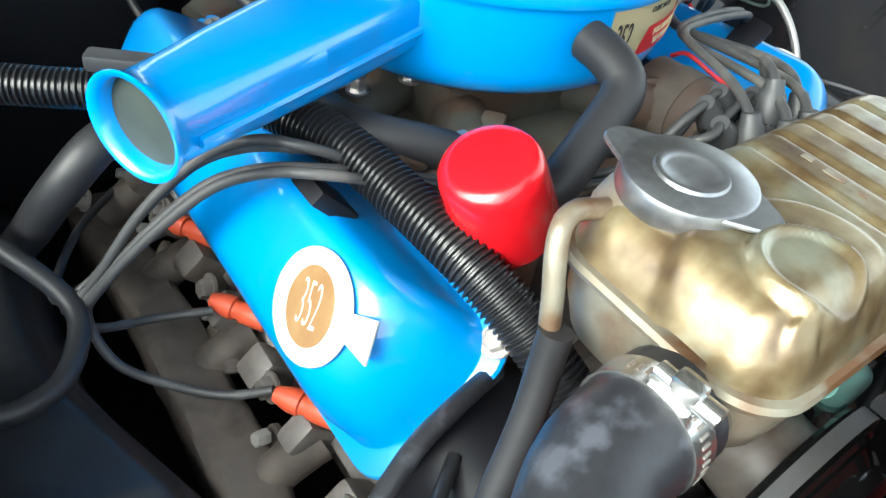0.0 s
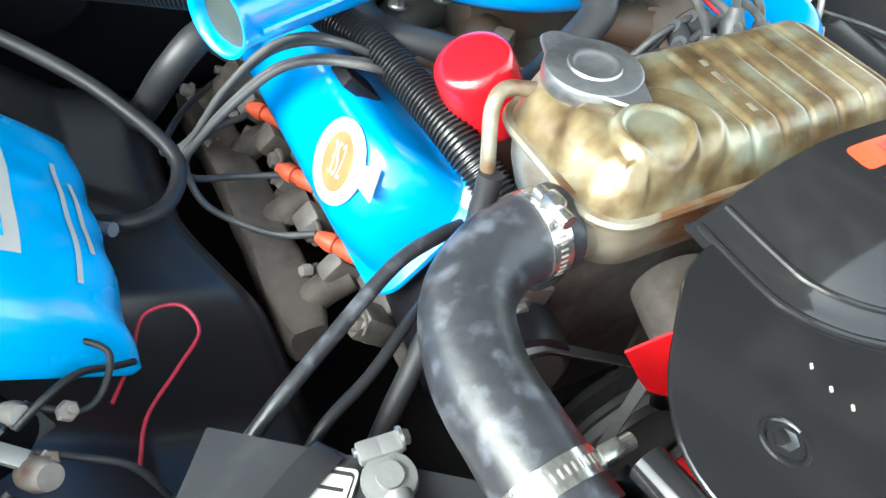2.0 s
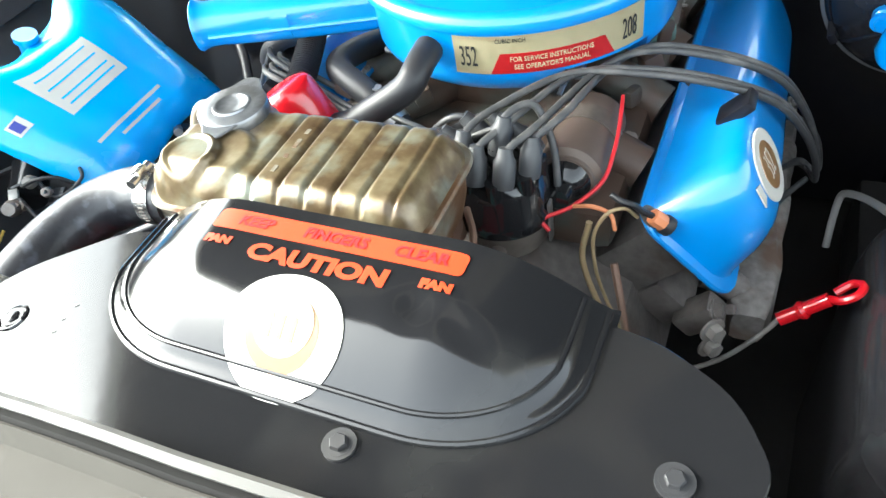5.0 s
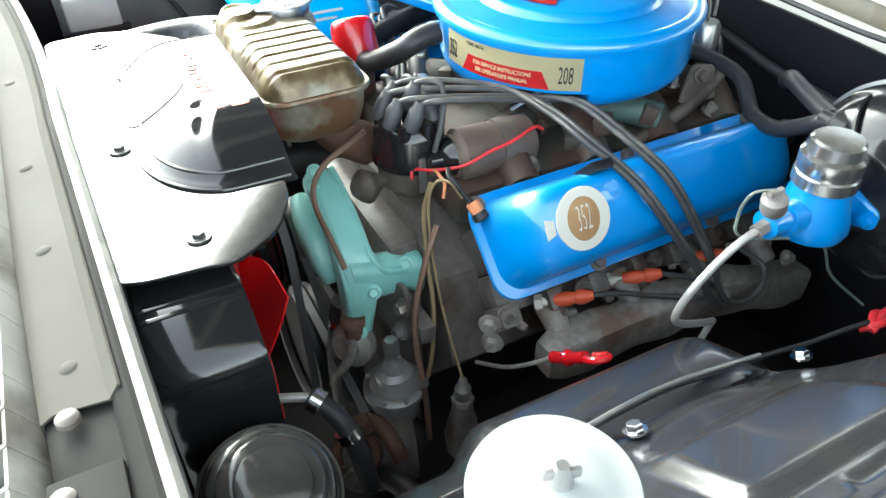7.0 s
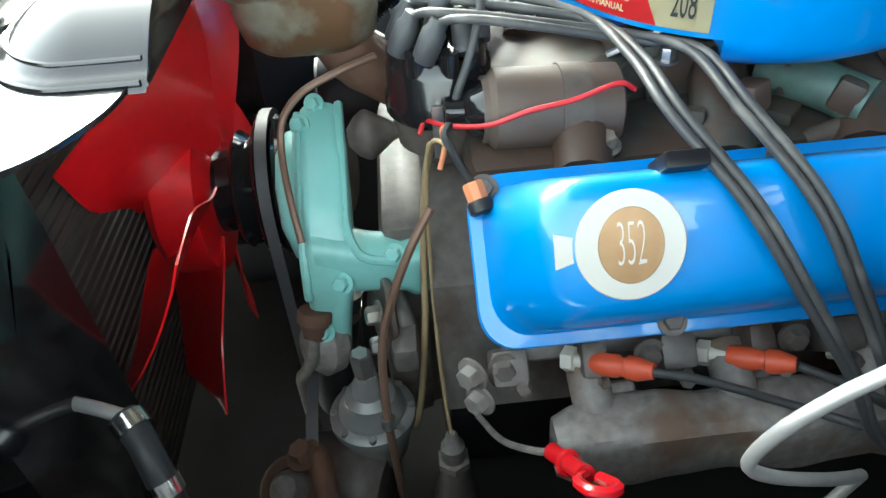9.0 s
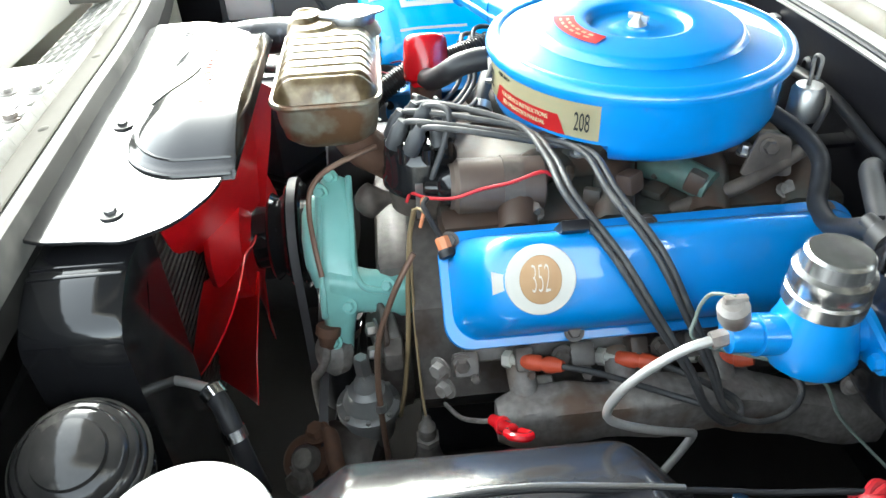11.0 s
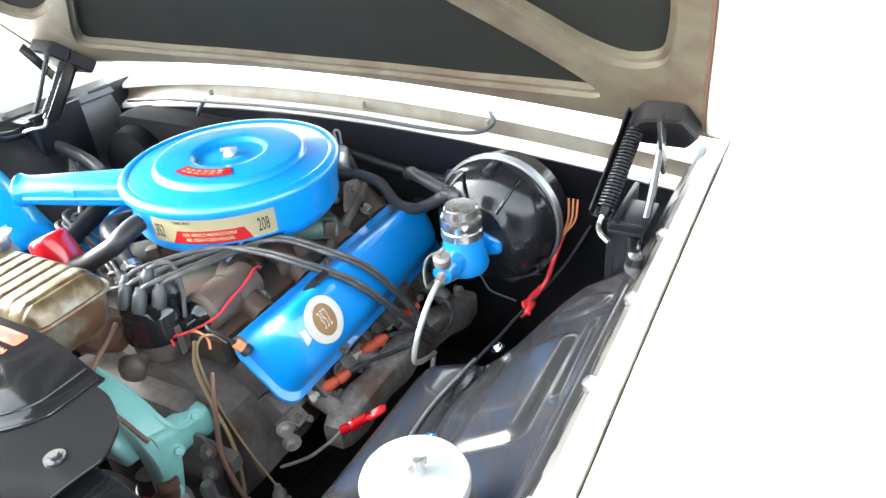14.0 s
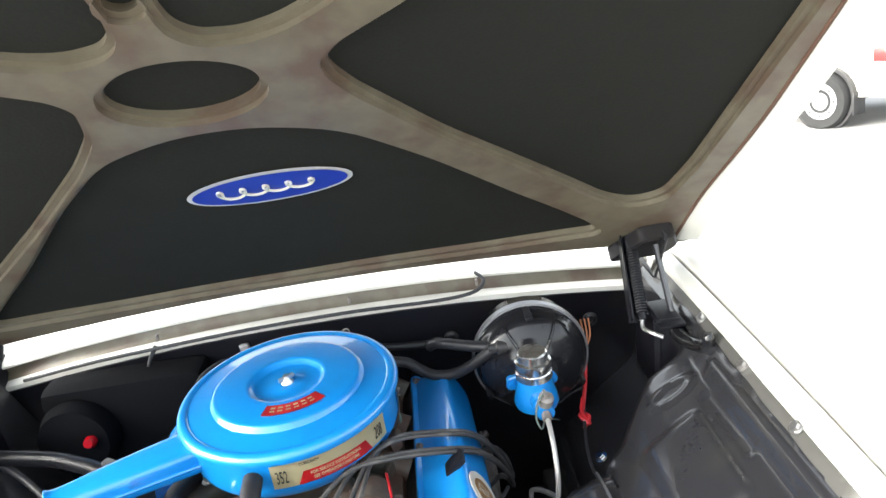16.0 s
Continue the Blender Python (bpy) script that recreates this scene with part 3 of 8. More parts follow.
TOP_PAD = [(0.029, 0.83), (0.026, 0.785), (0.031, 0.757), (0.05, 0.739), (0.092, 0.733), (0.14, 0.745), (0.206, 0.782), (0.33, 0.91), (0.6, 1.28), (0.55, 1.34), (0.08, 1.34), (0.033, 0.9)]


def densify(poly, step=0.04):
    out = []
    for a, b in zip(poly, poly[1:] + poly[:1]):
        n = max(1, int(math.dist(a, b) / step))
        out += [(a[0] + (b[0] - a[0]) * k / n, a[1] + (b[1] - a[1]) * k / n) for k in range(n)]
    return out


def hood():
    rows = [[on_hood(x, v, -0.022) for x in [(-0.8 - 0.03 * smoothstep(0, 0.6, v)) + (1.6 + 0.06 * smoothstep(0, 0.6, v)) * i / 20 for i in range(21)]] for v in [-0.03 + 1.47 * j / 20 for j in range(21)]]
    skin = part("hood", sheet(rows, 0.012), CREAM, car, "raised cream hood with a tan ribbed underside")
    holes = [round_poly(LOW_PAD, 0.05), round_poly(SIDE_PAD, 0.03), round_poly(FAR_PAD[::-1], 0.03), round_poly(TOP_PAD, 0.03),
             round_poly([(-x - 0.006, v) for x, v in reversed(TOP_PAD)], 0.03), [(x, v + 0.652) for x, v in disc(1, 36, 0.092, 0.054)], [(x - 0.005, v + 0.802) for x, v in disc(1, 20, 0.017, 0.013)]]
    edge = densify(round_poly([(-0.775, 0.012), (0.775, 0.012), (0.805, 0.5), (0.81, 1.41), (-0.81, 1.41), (-0.805, 0.5)], 0.03))
    bm = bmesh.new()
    edges = []
    for loop in [edge] + [densify(h) for h in holes]:
        vs = [bm.verts.new((x, v, 0)) for x, v in loop]
        edges += [bm.edges.new((vs[i], vs[(i + 1) % len(vs)])) for i in range(len(vs))]
    bmesh.ops.triangle_fill(bm, use_beauty=True, use_dissolve=False, edges=edges)
    faces = bm.faces[:]
    bmesh.ops.recalc_face_normals(bm, faces=faces)
    ext = bmesh.ops.extrude_face_region(bm, geom=faces)
    moved = [g for g in ext["geom"] if isinstance(g, bmesh.types.BMVert)]
    bmesh.ops.translate(bm, verts=moved, vec=(0, 0, 0.02))
    rim = [e for e in bm.edges if len(e.link_faces) == 2 and e.calc_face_angle() > 1.0 and e.verts[0].co.z > 0.01 and e.verts[1].co.z > 0.01]
    bmesh.ops.bevel(bm, geom=rim, offset=0.009, segments=2, affect="EDGES")
    for v in bm.verts:
        v.co = on_hood(v.co.x, v.co.y, v.co.z - 0.006)
    part("inner_frame", bm, TAN, skin, "tan ribbed inner frame with bare worn patches", 50)
    # insulation pads; the last one only paints the small round hole dark
    for h in holes:
        c = Vector((sum(p[0] for p in h) / len(h), sum(p[1] for p in h) / len(h)))
        big = [tuple(Vector(p) + (Vector(p) - c).normalized() * 0.012) for p in h]
        bm = bmesh.new()
        vs = [bm.verts.new((x, v, 0)) for x, v in densify(big)]
        es = [bm.edges.new((vs[i], vs[(i + 1) % len(vs)])) for i in range(len(vs))]
        bmesh.ops.triangle_fill(bm, use_beauty=True, edges=es)
        bmesh.ops.subdivide_edges(bm, edges=[e for e in bm.edges if e.calc_length() > 0.09], cuts=2, use_grid_fill=True)
        bmesh.ops.triangulate(bm, faces=bm.faces[:])
        ext = bmesh.ops.extrude_face_region(bm, geom=bm.faces[:])
        bmesh.ops.translate(bm, verts=[g for g in ext["geom"] if isinstance(g, bmesh.types.BMVert)], vec=(0, 0, 0.006))
        for v in bm.verts:
            v.co = on_hood(v.co.x, v.co.y, v.co.z - 0.012)
        part("insulation_pad", bm, FOIL, skin, "dark charcoal insulation pad, the smallest only darkening its hole")
    # rolled outer lip with a dark sealer line beside it
    for s in (1, -1):
        vs = [0.04 + 1.35 * k / 30 for k in range(31)]
        wide = [0.776 + 0.03 * smoothstep(0.0, 0.5, v) for v in vs]
        part("rolled_lip", sheet([[on_hood(s * (w + dx), v, n) for dx, n in ((-0.042, 0.0145), (-0.038, 0.0185), (-0.002, 0.021), (0.004, 0.012), (0.005, -0.014))] for w, v in zip(wide, vs)], 0.0015), CREAM, skin, "worn cream rolled lip of the hood")
        part("sealer_line", tube([on_hood(s * (w - 0.046), v, 0.0135) for w, v in zip(wide, vs)], 0.003, 6, 1), RUST, skin, "rust-brown sealer line")
    # the maker's oval badge, as plain shapes
    tilt = radians(2)
    for name, a, b, n, m in (("badge_rim", 0.13, 0.047, -0.0035, PLASTIC_CLEAR), ("badge_oval", 0.122, 0.0405, -0.002, DECAL_BLUE)):
        bm = bmesh.new()
        bmesh.ops.create_circle(bm, cap_ends=True, cap_tris=True, segments=48, radius=1)
        for v in bm.verts:
            x, y = v.co.x * a, v.co.y * b
            v.co = on_hood(0.028 + x * math.cos(tilt) - y * math.sin(tilt), 0.375 + x * math.sin(tilt) + y * math.cos(tilt), n + 0.001)
        part(name, bm, m, skin, "blue oval badge with a silver rim" if m is DECAL_BLUE else "silver badge rim")
    wave = []
    for k in range(61):
        t = k / 60
        a = 2 * math.pi * 4.5 * t
        wave.append((-0.085 + 0.16 * t + 0.011 * math.cos(a), 0.011 * math.sin(a) * (1.3 - 0.4 * t)))
    part("badge_flourish", tube([on_hood(0.028 + x * math.cos(tilt) - y * math.sin(tilt), 0.375 + x * math.sin(tilt) + y * math.cos(tilt), 0.0005) for x, y in wave], 0.0024, 6, 1), DECAL_WHITE, skin, "pale looping flourish on the badge")
    return skin


hood()


def hinge(side):
    def P(x, y, z):
        return Vector((x if side > 0 else across(x), y, z))

    n = HOOD_TURN @ Vector((0, 0, 1))
    h = part("hood_hinge", plate(round_poly([(-0.06, -0.04), (0.05, -0.045), (0.07, 0.0), (0.05, 0.055), (-0.01, 0.045)], 0.01) if side > 0 else round_poly([(0.06, -0.04), (0.01, 0.045), (-0.05, 0.055), (-0.07, 0.0), (-0.05, -0.045)][::-1], 0.01), on_hood((0.66 if side > 0 else -0.66) + 0.0, 0.055, 0.008), HOOD_TURN, 0.034, 0.004), BAY_BLACK, car, "black hood hinge with a coil spring")
    part("bracket", join(box(P(0.675, 0.3, 0.88), (0.008, 0.13, 0.17), 0.003), box(P(0.695, 0.27, 0.955), (0.05, 0.1, 0.006), 0.003), box(P(0.69, 0.24, 0.9), (0.05, 0.008, 0.12), 0.003)), BAY_BLACK, h, "black folded hinge bracket")
    part("hinge_arm", join(tube([P(0.708, 0.375, 1.105), P(0.71, 0.345, 1.06), P(0.712, 0.3, 0.99), P(0.712, 0.265, 0.945)], 0.006, 8, 3), box(P(0.713, 0.335, 1.045), (0.006, 0.022, 0.13), 0.002, Euler((radians(32), 0, 0)).to_matrix())), APRON_BLACK, h)
    ca, cb = P(0.672, 0.395, 1.085), P(0.652, 0.26, 0.955)
    cf = frame_of(cb - ca, (1, 0, 0))
    mid, ln = (ca + cb) / 2, (cb - ca).length
    inn = -0.018 if side > 0 else 0.018
    part("channel_web", box(mid + cf @ Vector((0, inn, 0)), (0.024, 0.003, ln), 0.001, cf), BAY_BLACK, h, "black web of the spring channel")
    for q in (0.0165,):
        part("channel_flange", box(mid + cf @ Vector((q, inn * 0.3, 0)), (0.003, 0.03, ln), 0.001, cf), BAY_BLACK, h)
    a, b = P(0.672, 0.395, 1.085), P(0.652, 0.26, 0.955)
    ax = b - a
    part("spring_core", tube([a, a.lerp(b, 0.5), b], 0.008, 10, 3), BAY_BLACK, h)
    fr = frame_of(ax)
    turns = 32
    coil = []
    for k in range(turns * 8 + 1):
        t = k / (turns * 8)
        ang = 2 * math.pi * turns * t
        coil.append(a + ax * (0.04 + 0.9 * t) + fr @ Vector((0.0115 * math.cos(ang), 0.0115 * math.sin(ang), 0)))
    part("spring_coil", tube(coil, 0.0022, 6, 1), BAY_BLACK, h)
    part("spring_hook", tube([b, b + ax.normalized() * 0.016, P(0.66, 0.225, 0.945), P(0.675, 0.215, 0.94)], 0.004, 8, 4), STEEL, h, "bright spring hook")
    part("catch", join(lathe([(0.011, 0), (0.011, 0.014), (0.006, 0.02)], P(0.728, 0.145, 0.958), (0, 0, 1), 16), tube([P(0.726, 0.15, 0.95), P(0.72, 0.18, 0.936), P(0.708, 0.225, 0.93), P(0.7, 0.27, 0.945)], 0.012, 10, 4)), GLOSS_BLACK, h)
    return h


for s in (1, -1):
    hinge(s)


def radiator_support():
    def bow(x):
        d = x - MID
        return 0.14 * d * d - 0.004 if d < 0 else -0.004 - 0.035 * d

    prof = [(-0.478, 0.9), (-0.48, 0.955), (-0.484, 0.966), (-0.492, 0.968), (-0.5, 0.962), (-0.505, 0.95), (-0.54, 0.945), (-0.548, 0.938), (-0.55, 0.9), (-0.55, 0.78)]
    rows = []
    for k in range(61):
        x = MID + 0.745 * (k - 30) / 30
        rows.append([Vector((x, y - bow(x), z)) for y, z in prof])
    sup = part("radiator_support", sheet(rows, 0.003), SUPPORT_DARK, car, "black painted radiator support crossmember")
    strip = [MID + 0.745 * (k - 30) / 30 for k in range(48)]
    rows = [[Vector((x + 0.012 * (y + 0.5) / 0.05, y - bow(x), z + 0.0045)) for y, z in ((-0.497, 0.9635), (-0.505, 0.951), (-0.54, 0.946), (-0.55, 0.938), (-0.553, 0.9), (-0.553, 0.8))] for x in strip]
    part("top_strip", sheet(rows, 0.002), SUPPORT_GREY, sup, "tan-grey painted strip along the crossmember")
    rows = [[Vector((x, y - bow(x), z)) for x in [MID + 0.735 * k / 12 for k in range(-12, 13)]] for y, z in ((-0.4795, 0.92), (-0.4768, 0.957), (-0.478, 0.968), (-0.482, 0.9715), (-0.488, 0.971))]
    # flange grey here paints in the sky's sheen on the rounded lip
    part("front_seal", sheet(rows, 0.003), FLANGE_GREY, sup, "worn inner lip of the crossmember, its bright sheen put into the grey")
    part("end_plate", box((MID + 0.6, -0.507, 0.951), (0.26, 0.044, 0.008), 0.003), SUPPORT_DARK, sup, "dull dark grey plate at the end of the crossmember")
    part("end_plate", box((across(MID + 0.6), -0.62, 0.936), (0.27, 0.1, 0.01), 0.004), SUPPORT_GREY, sup)
    for x, y in ((0.45, -0.512), (0.542, -0.505), (0.629, -0.497), (0.511, -0.52), (0.557, -0.519), (0.25, -0.524), (0.1, -0.524), (-0.12, -0.524), (-0.3, -0.524), (-0.5, -0.524), (0.4, -0.524)):
        y -= bow(x) if x < 0.42 else 0.0
        z = 0.956 if x > 0.43 else 0.951
        part("support_rivet", lathe([(0.008, -0.003), (0.0076, 0.0008), (0.0058, 0.0025), (0.002, 0.0034)], (x, y, z), (0, 0, 1), 18), SUPPORT_GREY if x < 0.43 else GREASE, sup)
    latch = part("latch_plate", plate(round_poly([(-0.11, -0.17), (0.08, -0.17), (0.14, -0.05), (0.14, 0.0), (-0.14, 0.0), (-0.14, -0.05)], 0.02), (MID, -0.545, 0.943), Matrix.Identity(3), 0.006), CREAM, sup, "pale hood latch plate")
    for x, y in ((-0.02, -0.62), (0.06, -0.62), (-0.02, -0.585), (0.06, -0.585)):
        part("latch_bolt", hexbolt((x, y + 0.015, 0.95), (0, 0, 1), 0.0085, 0.007), IRON, latch)
    part("latch_slot", plate(disc(1, 24, 0.022, 0.008), (0.02, -0.583, 0.9495), Matrix.Identity(3), 0.001, 0), BAY_BLACK, latch)
    # grille behind the front panel
    lean = Euler((radians(-65), 0, 0)).to_matrix()
    crate = [box((MID - 0.63 + 1.26 * k / 38, -0.597, 0.908), (0.003, 0.05, 0.135), 0, lean) for k in range(39)]
    g = part("grille", join(*crate), GRILLE_ALLOY, car, "dull pale egg-crate grille insert", 0)
    tagged(g, kind="stuff")
    for k in range(5):
        t = k / 4
        part("grille_bar", box((MID, -0.537 - 0.12 * t, 0.935 - 0.056 * t), (1.27, 0.05, 0.003), 0.0008, lean), GRILLE_ALLOY, g)
    rows = []
    for k in range(31):
        x = MID + 0.98 * (k - 15) / 15
        c = 0.05 * ((x - MID) / 0.98) ** 2
        rows.append([Vector((x, y + c, z)) for y, z in ((-0.71, 0.9), (-0.715, 0.945), (-0.73, 0.955), (-0.78, 0.957), (-0.85, 0.945), (-0.885, 0.91), (-0.89, 0.86), (-0.88, 0.8), (-0.87, 0.5), (-0.85, 0.32))])
    part("front_panel", sheet(rows, 0.004), CREAM, car, "cream front header panel")
    # added black sheet, so that the gap behind the grille stays dark
    part("grille_gap_backing", box((MID, -0.7, 0.62), (1.4, 0.3, 0.012), 0.003), UNDER_BLACK, car, "black sheet added below the grille to keep its gap dark")
    part("lower_radiator_wall", box((MID, -0.53, 0.6), (1.46, 0.012, 0.36), 0.003), UNDER_BLACK, car)
    for s in (1, -1):
        x = MID + s * 0.5
        part("frame_rail", box((x - s * 0.02, -0.1, 0.42), (0.09, 1.1, 0.13), 0.01), UNDER_BLACK, car, "black frame rail low in the bay")
        part("cowl_side", box((MID + s * 0.715, 0.5, 0.62), (0.012, 0.13, 0.66), 0.003), BAY_BLACK, car)
        part("inner_wall", box((MID + s * 0.73, -0.5, 0.82), (0.01, 0.12, 0.26), 0.003), BAY_BLACK, car)
        part("tyre", lathe([(0.2, -0.1), (0.33, -0.1), (0.36, -0.07), (0.36, 0.07), (0.33, 0.1), (0.2, 0.1)], (MID + s * 0.8, -0.1, 0.36), (1, 0, 0), 40), TYRE, car)

    # added sheet: shuts the open bay off from the bright ground below
    part("bay_floor_blocker", box((MID, 0.2, 0.28), (1.46, 1.5, 0.02), 0.004), UNDER_BLACK, car, "dark sheet added under the engine to keep out bright ground")


radiator_support()


def parked_car(at, yaw):
    """A pale saloon standing in the yard behind."""
    c = thing("parked_car", (0, 0, 0), "white saloon car parked on the far side of the yard", "car")
    side = [(-2.15, 0.35), (-2.2, 0.6), (-2.1, 0.82), (-1.2, 0.92), (-0.55, 1.38), (0.75, 1.42), (1.45, 0.98), (2.05, 0.92), (2.15, 0.7), (2.12, 0.35)]
    prof = spline2(side, 4)
    rows = []
    for y, k in ((-0.82, 0.96), (-0.86, 1.0), (-0.6, 1.02), (0, 1.03), (0.6, 1.02), (0.86, 1.0), (0.82, 0.96)):
        rows.append([Vector((x * (1 if z < 0.9 else k), y * (1 if z < 0.95 else 0.86), z)) for x, z in prof])
    part("body", loft(rows), CREAM, c, "white painted body")
    for x in (-1.3, 1.32):
        for y in (-0.84, 0.84):
            s = 1 if y > 0 else -1
            w = part("wheel", lathe([(0.19, -0.09), (0.29, -0.1), (0.315, -0.07), (0.315, 0.07), (0.29, 0.1), (0.19, 0.09)], (x, y, 0.315), (0, s, 0), 36), TYRE, c)
            part("wheel_cover", lathe([(0.205, 0.07), (0.2, 0.095), (0.15, 0.1), (0.12, 0.085), (0.05, 0.1), (0.01, 0.105)], (x, y, 0.315), (0, s, 0), 36), WHITE, w, "pale wheel cover")
            for k in range(8):
                a = math.pi / 4 * k
                part("cover_hole", lathe([(0.013, 0), (0.013, 0.004)], (x + 0.165 * math.cos(a), y + s * 0.098, 0.315 + 0.165 * math.sin(a)), (0, s, 0), 10), SATIN_BLACK, w)
            part("wheel_arch", lathe([(0.36, -0.03), (0.36, 0.04), (0.33, 0.04), (0.33, -0.03)], (x, y, 0.33), (0, s, 0), 32, cap=False), SATIN_BLACK, c)
    for y in (-0.76, 0.76):
        part("side_window", box((0.15, y, 1.17), (1.5, 0.02, 0.3), 0.01), GLASS_DARK, c)
        part("tail_lamp", box((1.98, y * 1.08, 0.78), (0.22, 0.1, 0.14), 0.02), LAMP_RED, c, "red tail lamp")
        part("mud_flap", box((1.68, y * 1.05, 0.28), (0.02, 0.2, 0.24), 0.006), SATIN_BLACK, c)
    part("bumper", box((2.18, 0, 0.5), (0.14, 1.66, 0.16), 0.04), WHITE, c)
    part("underside", box((-0.1, 0, 0.36), (3.4, 1.5, 0.16), 0.03), SATIN_BLACK, c)
    c.location, c.rotation_euler = at, (radians(-3), radians(-6.5), radians(yaw))
    return c


parked_car((5.07, 8.25, -1.07), -65)


# ---- the engine ----
engine = thing("engine", (0, 0.1, 0.36), "blue and greasy cast-iron V8 engine in the bay", "engine")


def engine_core():
    # block: a V section swept along the crank
    sec = [(-0.1, 0.42), (-0.16, 0.5), (-0.24, 0.6), (-0.2, 0.72), (-0.1, 0.78), (0.1, 0.78), (0.2, 0.72), (0.24, 0.6), (0.16, 0.5), (0.1, 0.42)]
    rows = [[Vector((x, y, z)) for x, z in sec] for y in (-0.12, -0.1, 0.42, 0.45)]
    part("block", loft(rows), GREASE, engine, "oily cast-iron block")
    part("oil_pan", box((0, 0.16, 0.38), (0.24, 0.56, 0.12), 0.03), BAY_BLACK, engine)
    # heads, one a bank, with exhaust ports and fins
    for s, dy, dz in ((1, 0.005, -0.01), (-1, -0.043, -0.01)):
        turn = Euler((0, radians(44) * s, 0)).to_matrix()
        head = part("cylinder_head", join(box((s * 0.2026, 0.18 + dy, 0.7568 + dz), (0.064, 0.5, 0.085), 0.008, turn), box((s * 0.231, 0.18 + dy, 0.7 + dz), (0.056, 0.5, 0.042), 0.006, turn)), GREASE, engine, "greasy cast-iron cylinder head")
        for k in range(8):
            y = -0.07 + 0.068 * k + dy
            part("port_boss", box((s * 0.272, y, 0.7 + dz), (0.03, 0.022 if k % 2 else 0.03, 0.05), 0.006, turn), GREASE, head)
        for k in range(4):
            y = -0.03 + 0.1176 * k + dy
            part("head_bolt", hexbolt((s * 0.285, y - 0.045, 0.715 + dz), (s, 0, 0.3), 0.009, 0.01), GREASE, head)
        log = []
        for k in range(41):
            y = -0.04 + 0.48 * k / 40
            swell = 0.75 + 0.25 * smoothstep(-0.04, -0.02, y) + (0.07 if s > 0 else 0.02) * math.sin(y * 53)
            power = 0.4 if s > 0 else 0.35
            ring = []
            for q in range(20):
                a = 2 * math.pi * q / 20
                ca, sa = math.cos(a), math.sin(a)
                px, pz = math.copysign(abs(ca) ** power, ca) * 0.025, math.copysign(abs(sa) ** power, sa) * 0.032
                j = 1 + 0.1 * noise.noise((y * 30, q * 0.8, s))
                ring.append(Vector((s * (0.322 + px * swell * j), y + dy, 0.655 + dz - 0.06 * smoothstep(0.2, 0.45, y) + pz * swell * j)))
            log.append(ring)
        iron = MANIFOLD if s > 0 else DUSTY_IRON
        man = part("exhaust_manifold", loft(log), iron, engine, "weathered grey-brown exhaust manifold")
        for k in range(4):
            y = -0.005 + 0.1176 * k + dy
            part("runner", tube([(s * 0.268, y, 0.695 + dz), (s * 0.295, y, 0.685 + dz), (s * 0.318, y + 0.004, 0.662 + dz)], 0.017, 12, 3), iron, man)
            part("manifold_bolt", join(hexbolt((s * 0.333, y + 0.03, 0.668 + dz), (s, 0, 0.6), 0.008, 0.012)), IRON, man)
    # intake manifold in the valley
    intake = part("intake_manifold", box((0, 0.17, 0.8), (0.36, 0.5, 0.05), 0.015), GREEN_IRON, engine, "green-stained cast intake manifold")
    part("plenum", box((0, 0.19, 0.845), (0.18, 0.22, 0.06), 0.012), GREEN_IRON, intake)
    for s in (1, -1):
        for k in range(4):
            y = 0.0 + 0.115 * k
            part("intake_runner", tube([(s * 0.05, 0.12 + 0.05 * k, 0.835), (s * 0.11, y + 0.03, 0.845), (s * 0.19, y + 0.01, 0.815)], 0.025, 10, 4), GREEN_IRON, intake)
    part("water_neck", tube([(0.02, -0.13, 0.83), (0.02, -0.17, 0.86), (0.0, -0.19, 0.885)], 0.028, 14, 4), RUST, engine, "rusty thermostat housing")
    rnd = random.Random(4)
    for k in range(26):
        s = rnd.choice((1, -1))
        x, y = s * rnd.uniform(0.06, 0.17), rnd.uniform(0.0, 0.36)
        part("casting_boss", box((x, y, rnd.uniform(0.83, 0.865)), (rnd.uniform(0.01, 0.03), rnd.uniform(0.01, 0.03), rnd.uniform(0.012, 0.03)), 0.005, Euler((rnd.uniform(-0.3, 0.3), rnd.uniform(-0.3, 0.3), rnd.uniform(0, 3))).to_matrix()), GREEN_IRON, intake)
    # front face
    part("timing_cover", join(box((0.02, -0.14, 0.62), (0.26, 0.05, 0.26), 0.02), box((0.1, -0.15, 0.56), (0.12, 0.05, 0.14), 0.02)), GREASE, engine)
    part("crank_pulley", lathe([(0.02, -0.03), (0.09, -0.03), (0.09, -0.02), (0.078, -0.012), (0.09, -0.004), (0.09, 0.004), (0.078, 0.012), (0.09, 0.02), (0.09, 0.03), (0.02, 0.03)], (0, -0.235, 0.5), (0, 1, 0), 40), SATIN_BLACK, engine)
    # carburettor under the air cleaner
    carb = part("carburettor", join(box((0.0, 0.19, 0.895), (0.14, 0.18, 0.05), 0.01), box((0.0, 0.12, 0.89), (0.1, 0.05, 0.045), 0.01), lathe([(0.06, -0.02), (0.06, 0.02)], (0, 0.19, 0.92), (0, 0, 1), 24)), DUSTY_IRON, engine, "grimy cast carburettor")
    part("linkage", join(tube([(0.09, 0.05, 0.87), (0.1, 0.12, 0.9), (0.1, 0.2, 0.88)], 0.003, 6, 4)), STEEL, carb)
    for x, y in ((0.1, 0.1), (-0.1, 0.12), (0.13, 0.3), (-0.12, 0.02), (-0.15, 0.12)):
        part("stud", hexbolt((x, y, 0.865), (0, 0, 1), 0.007, 0.012), STEEL, carb)


engine_core()


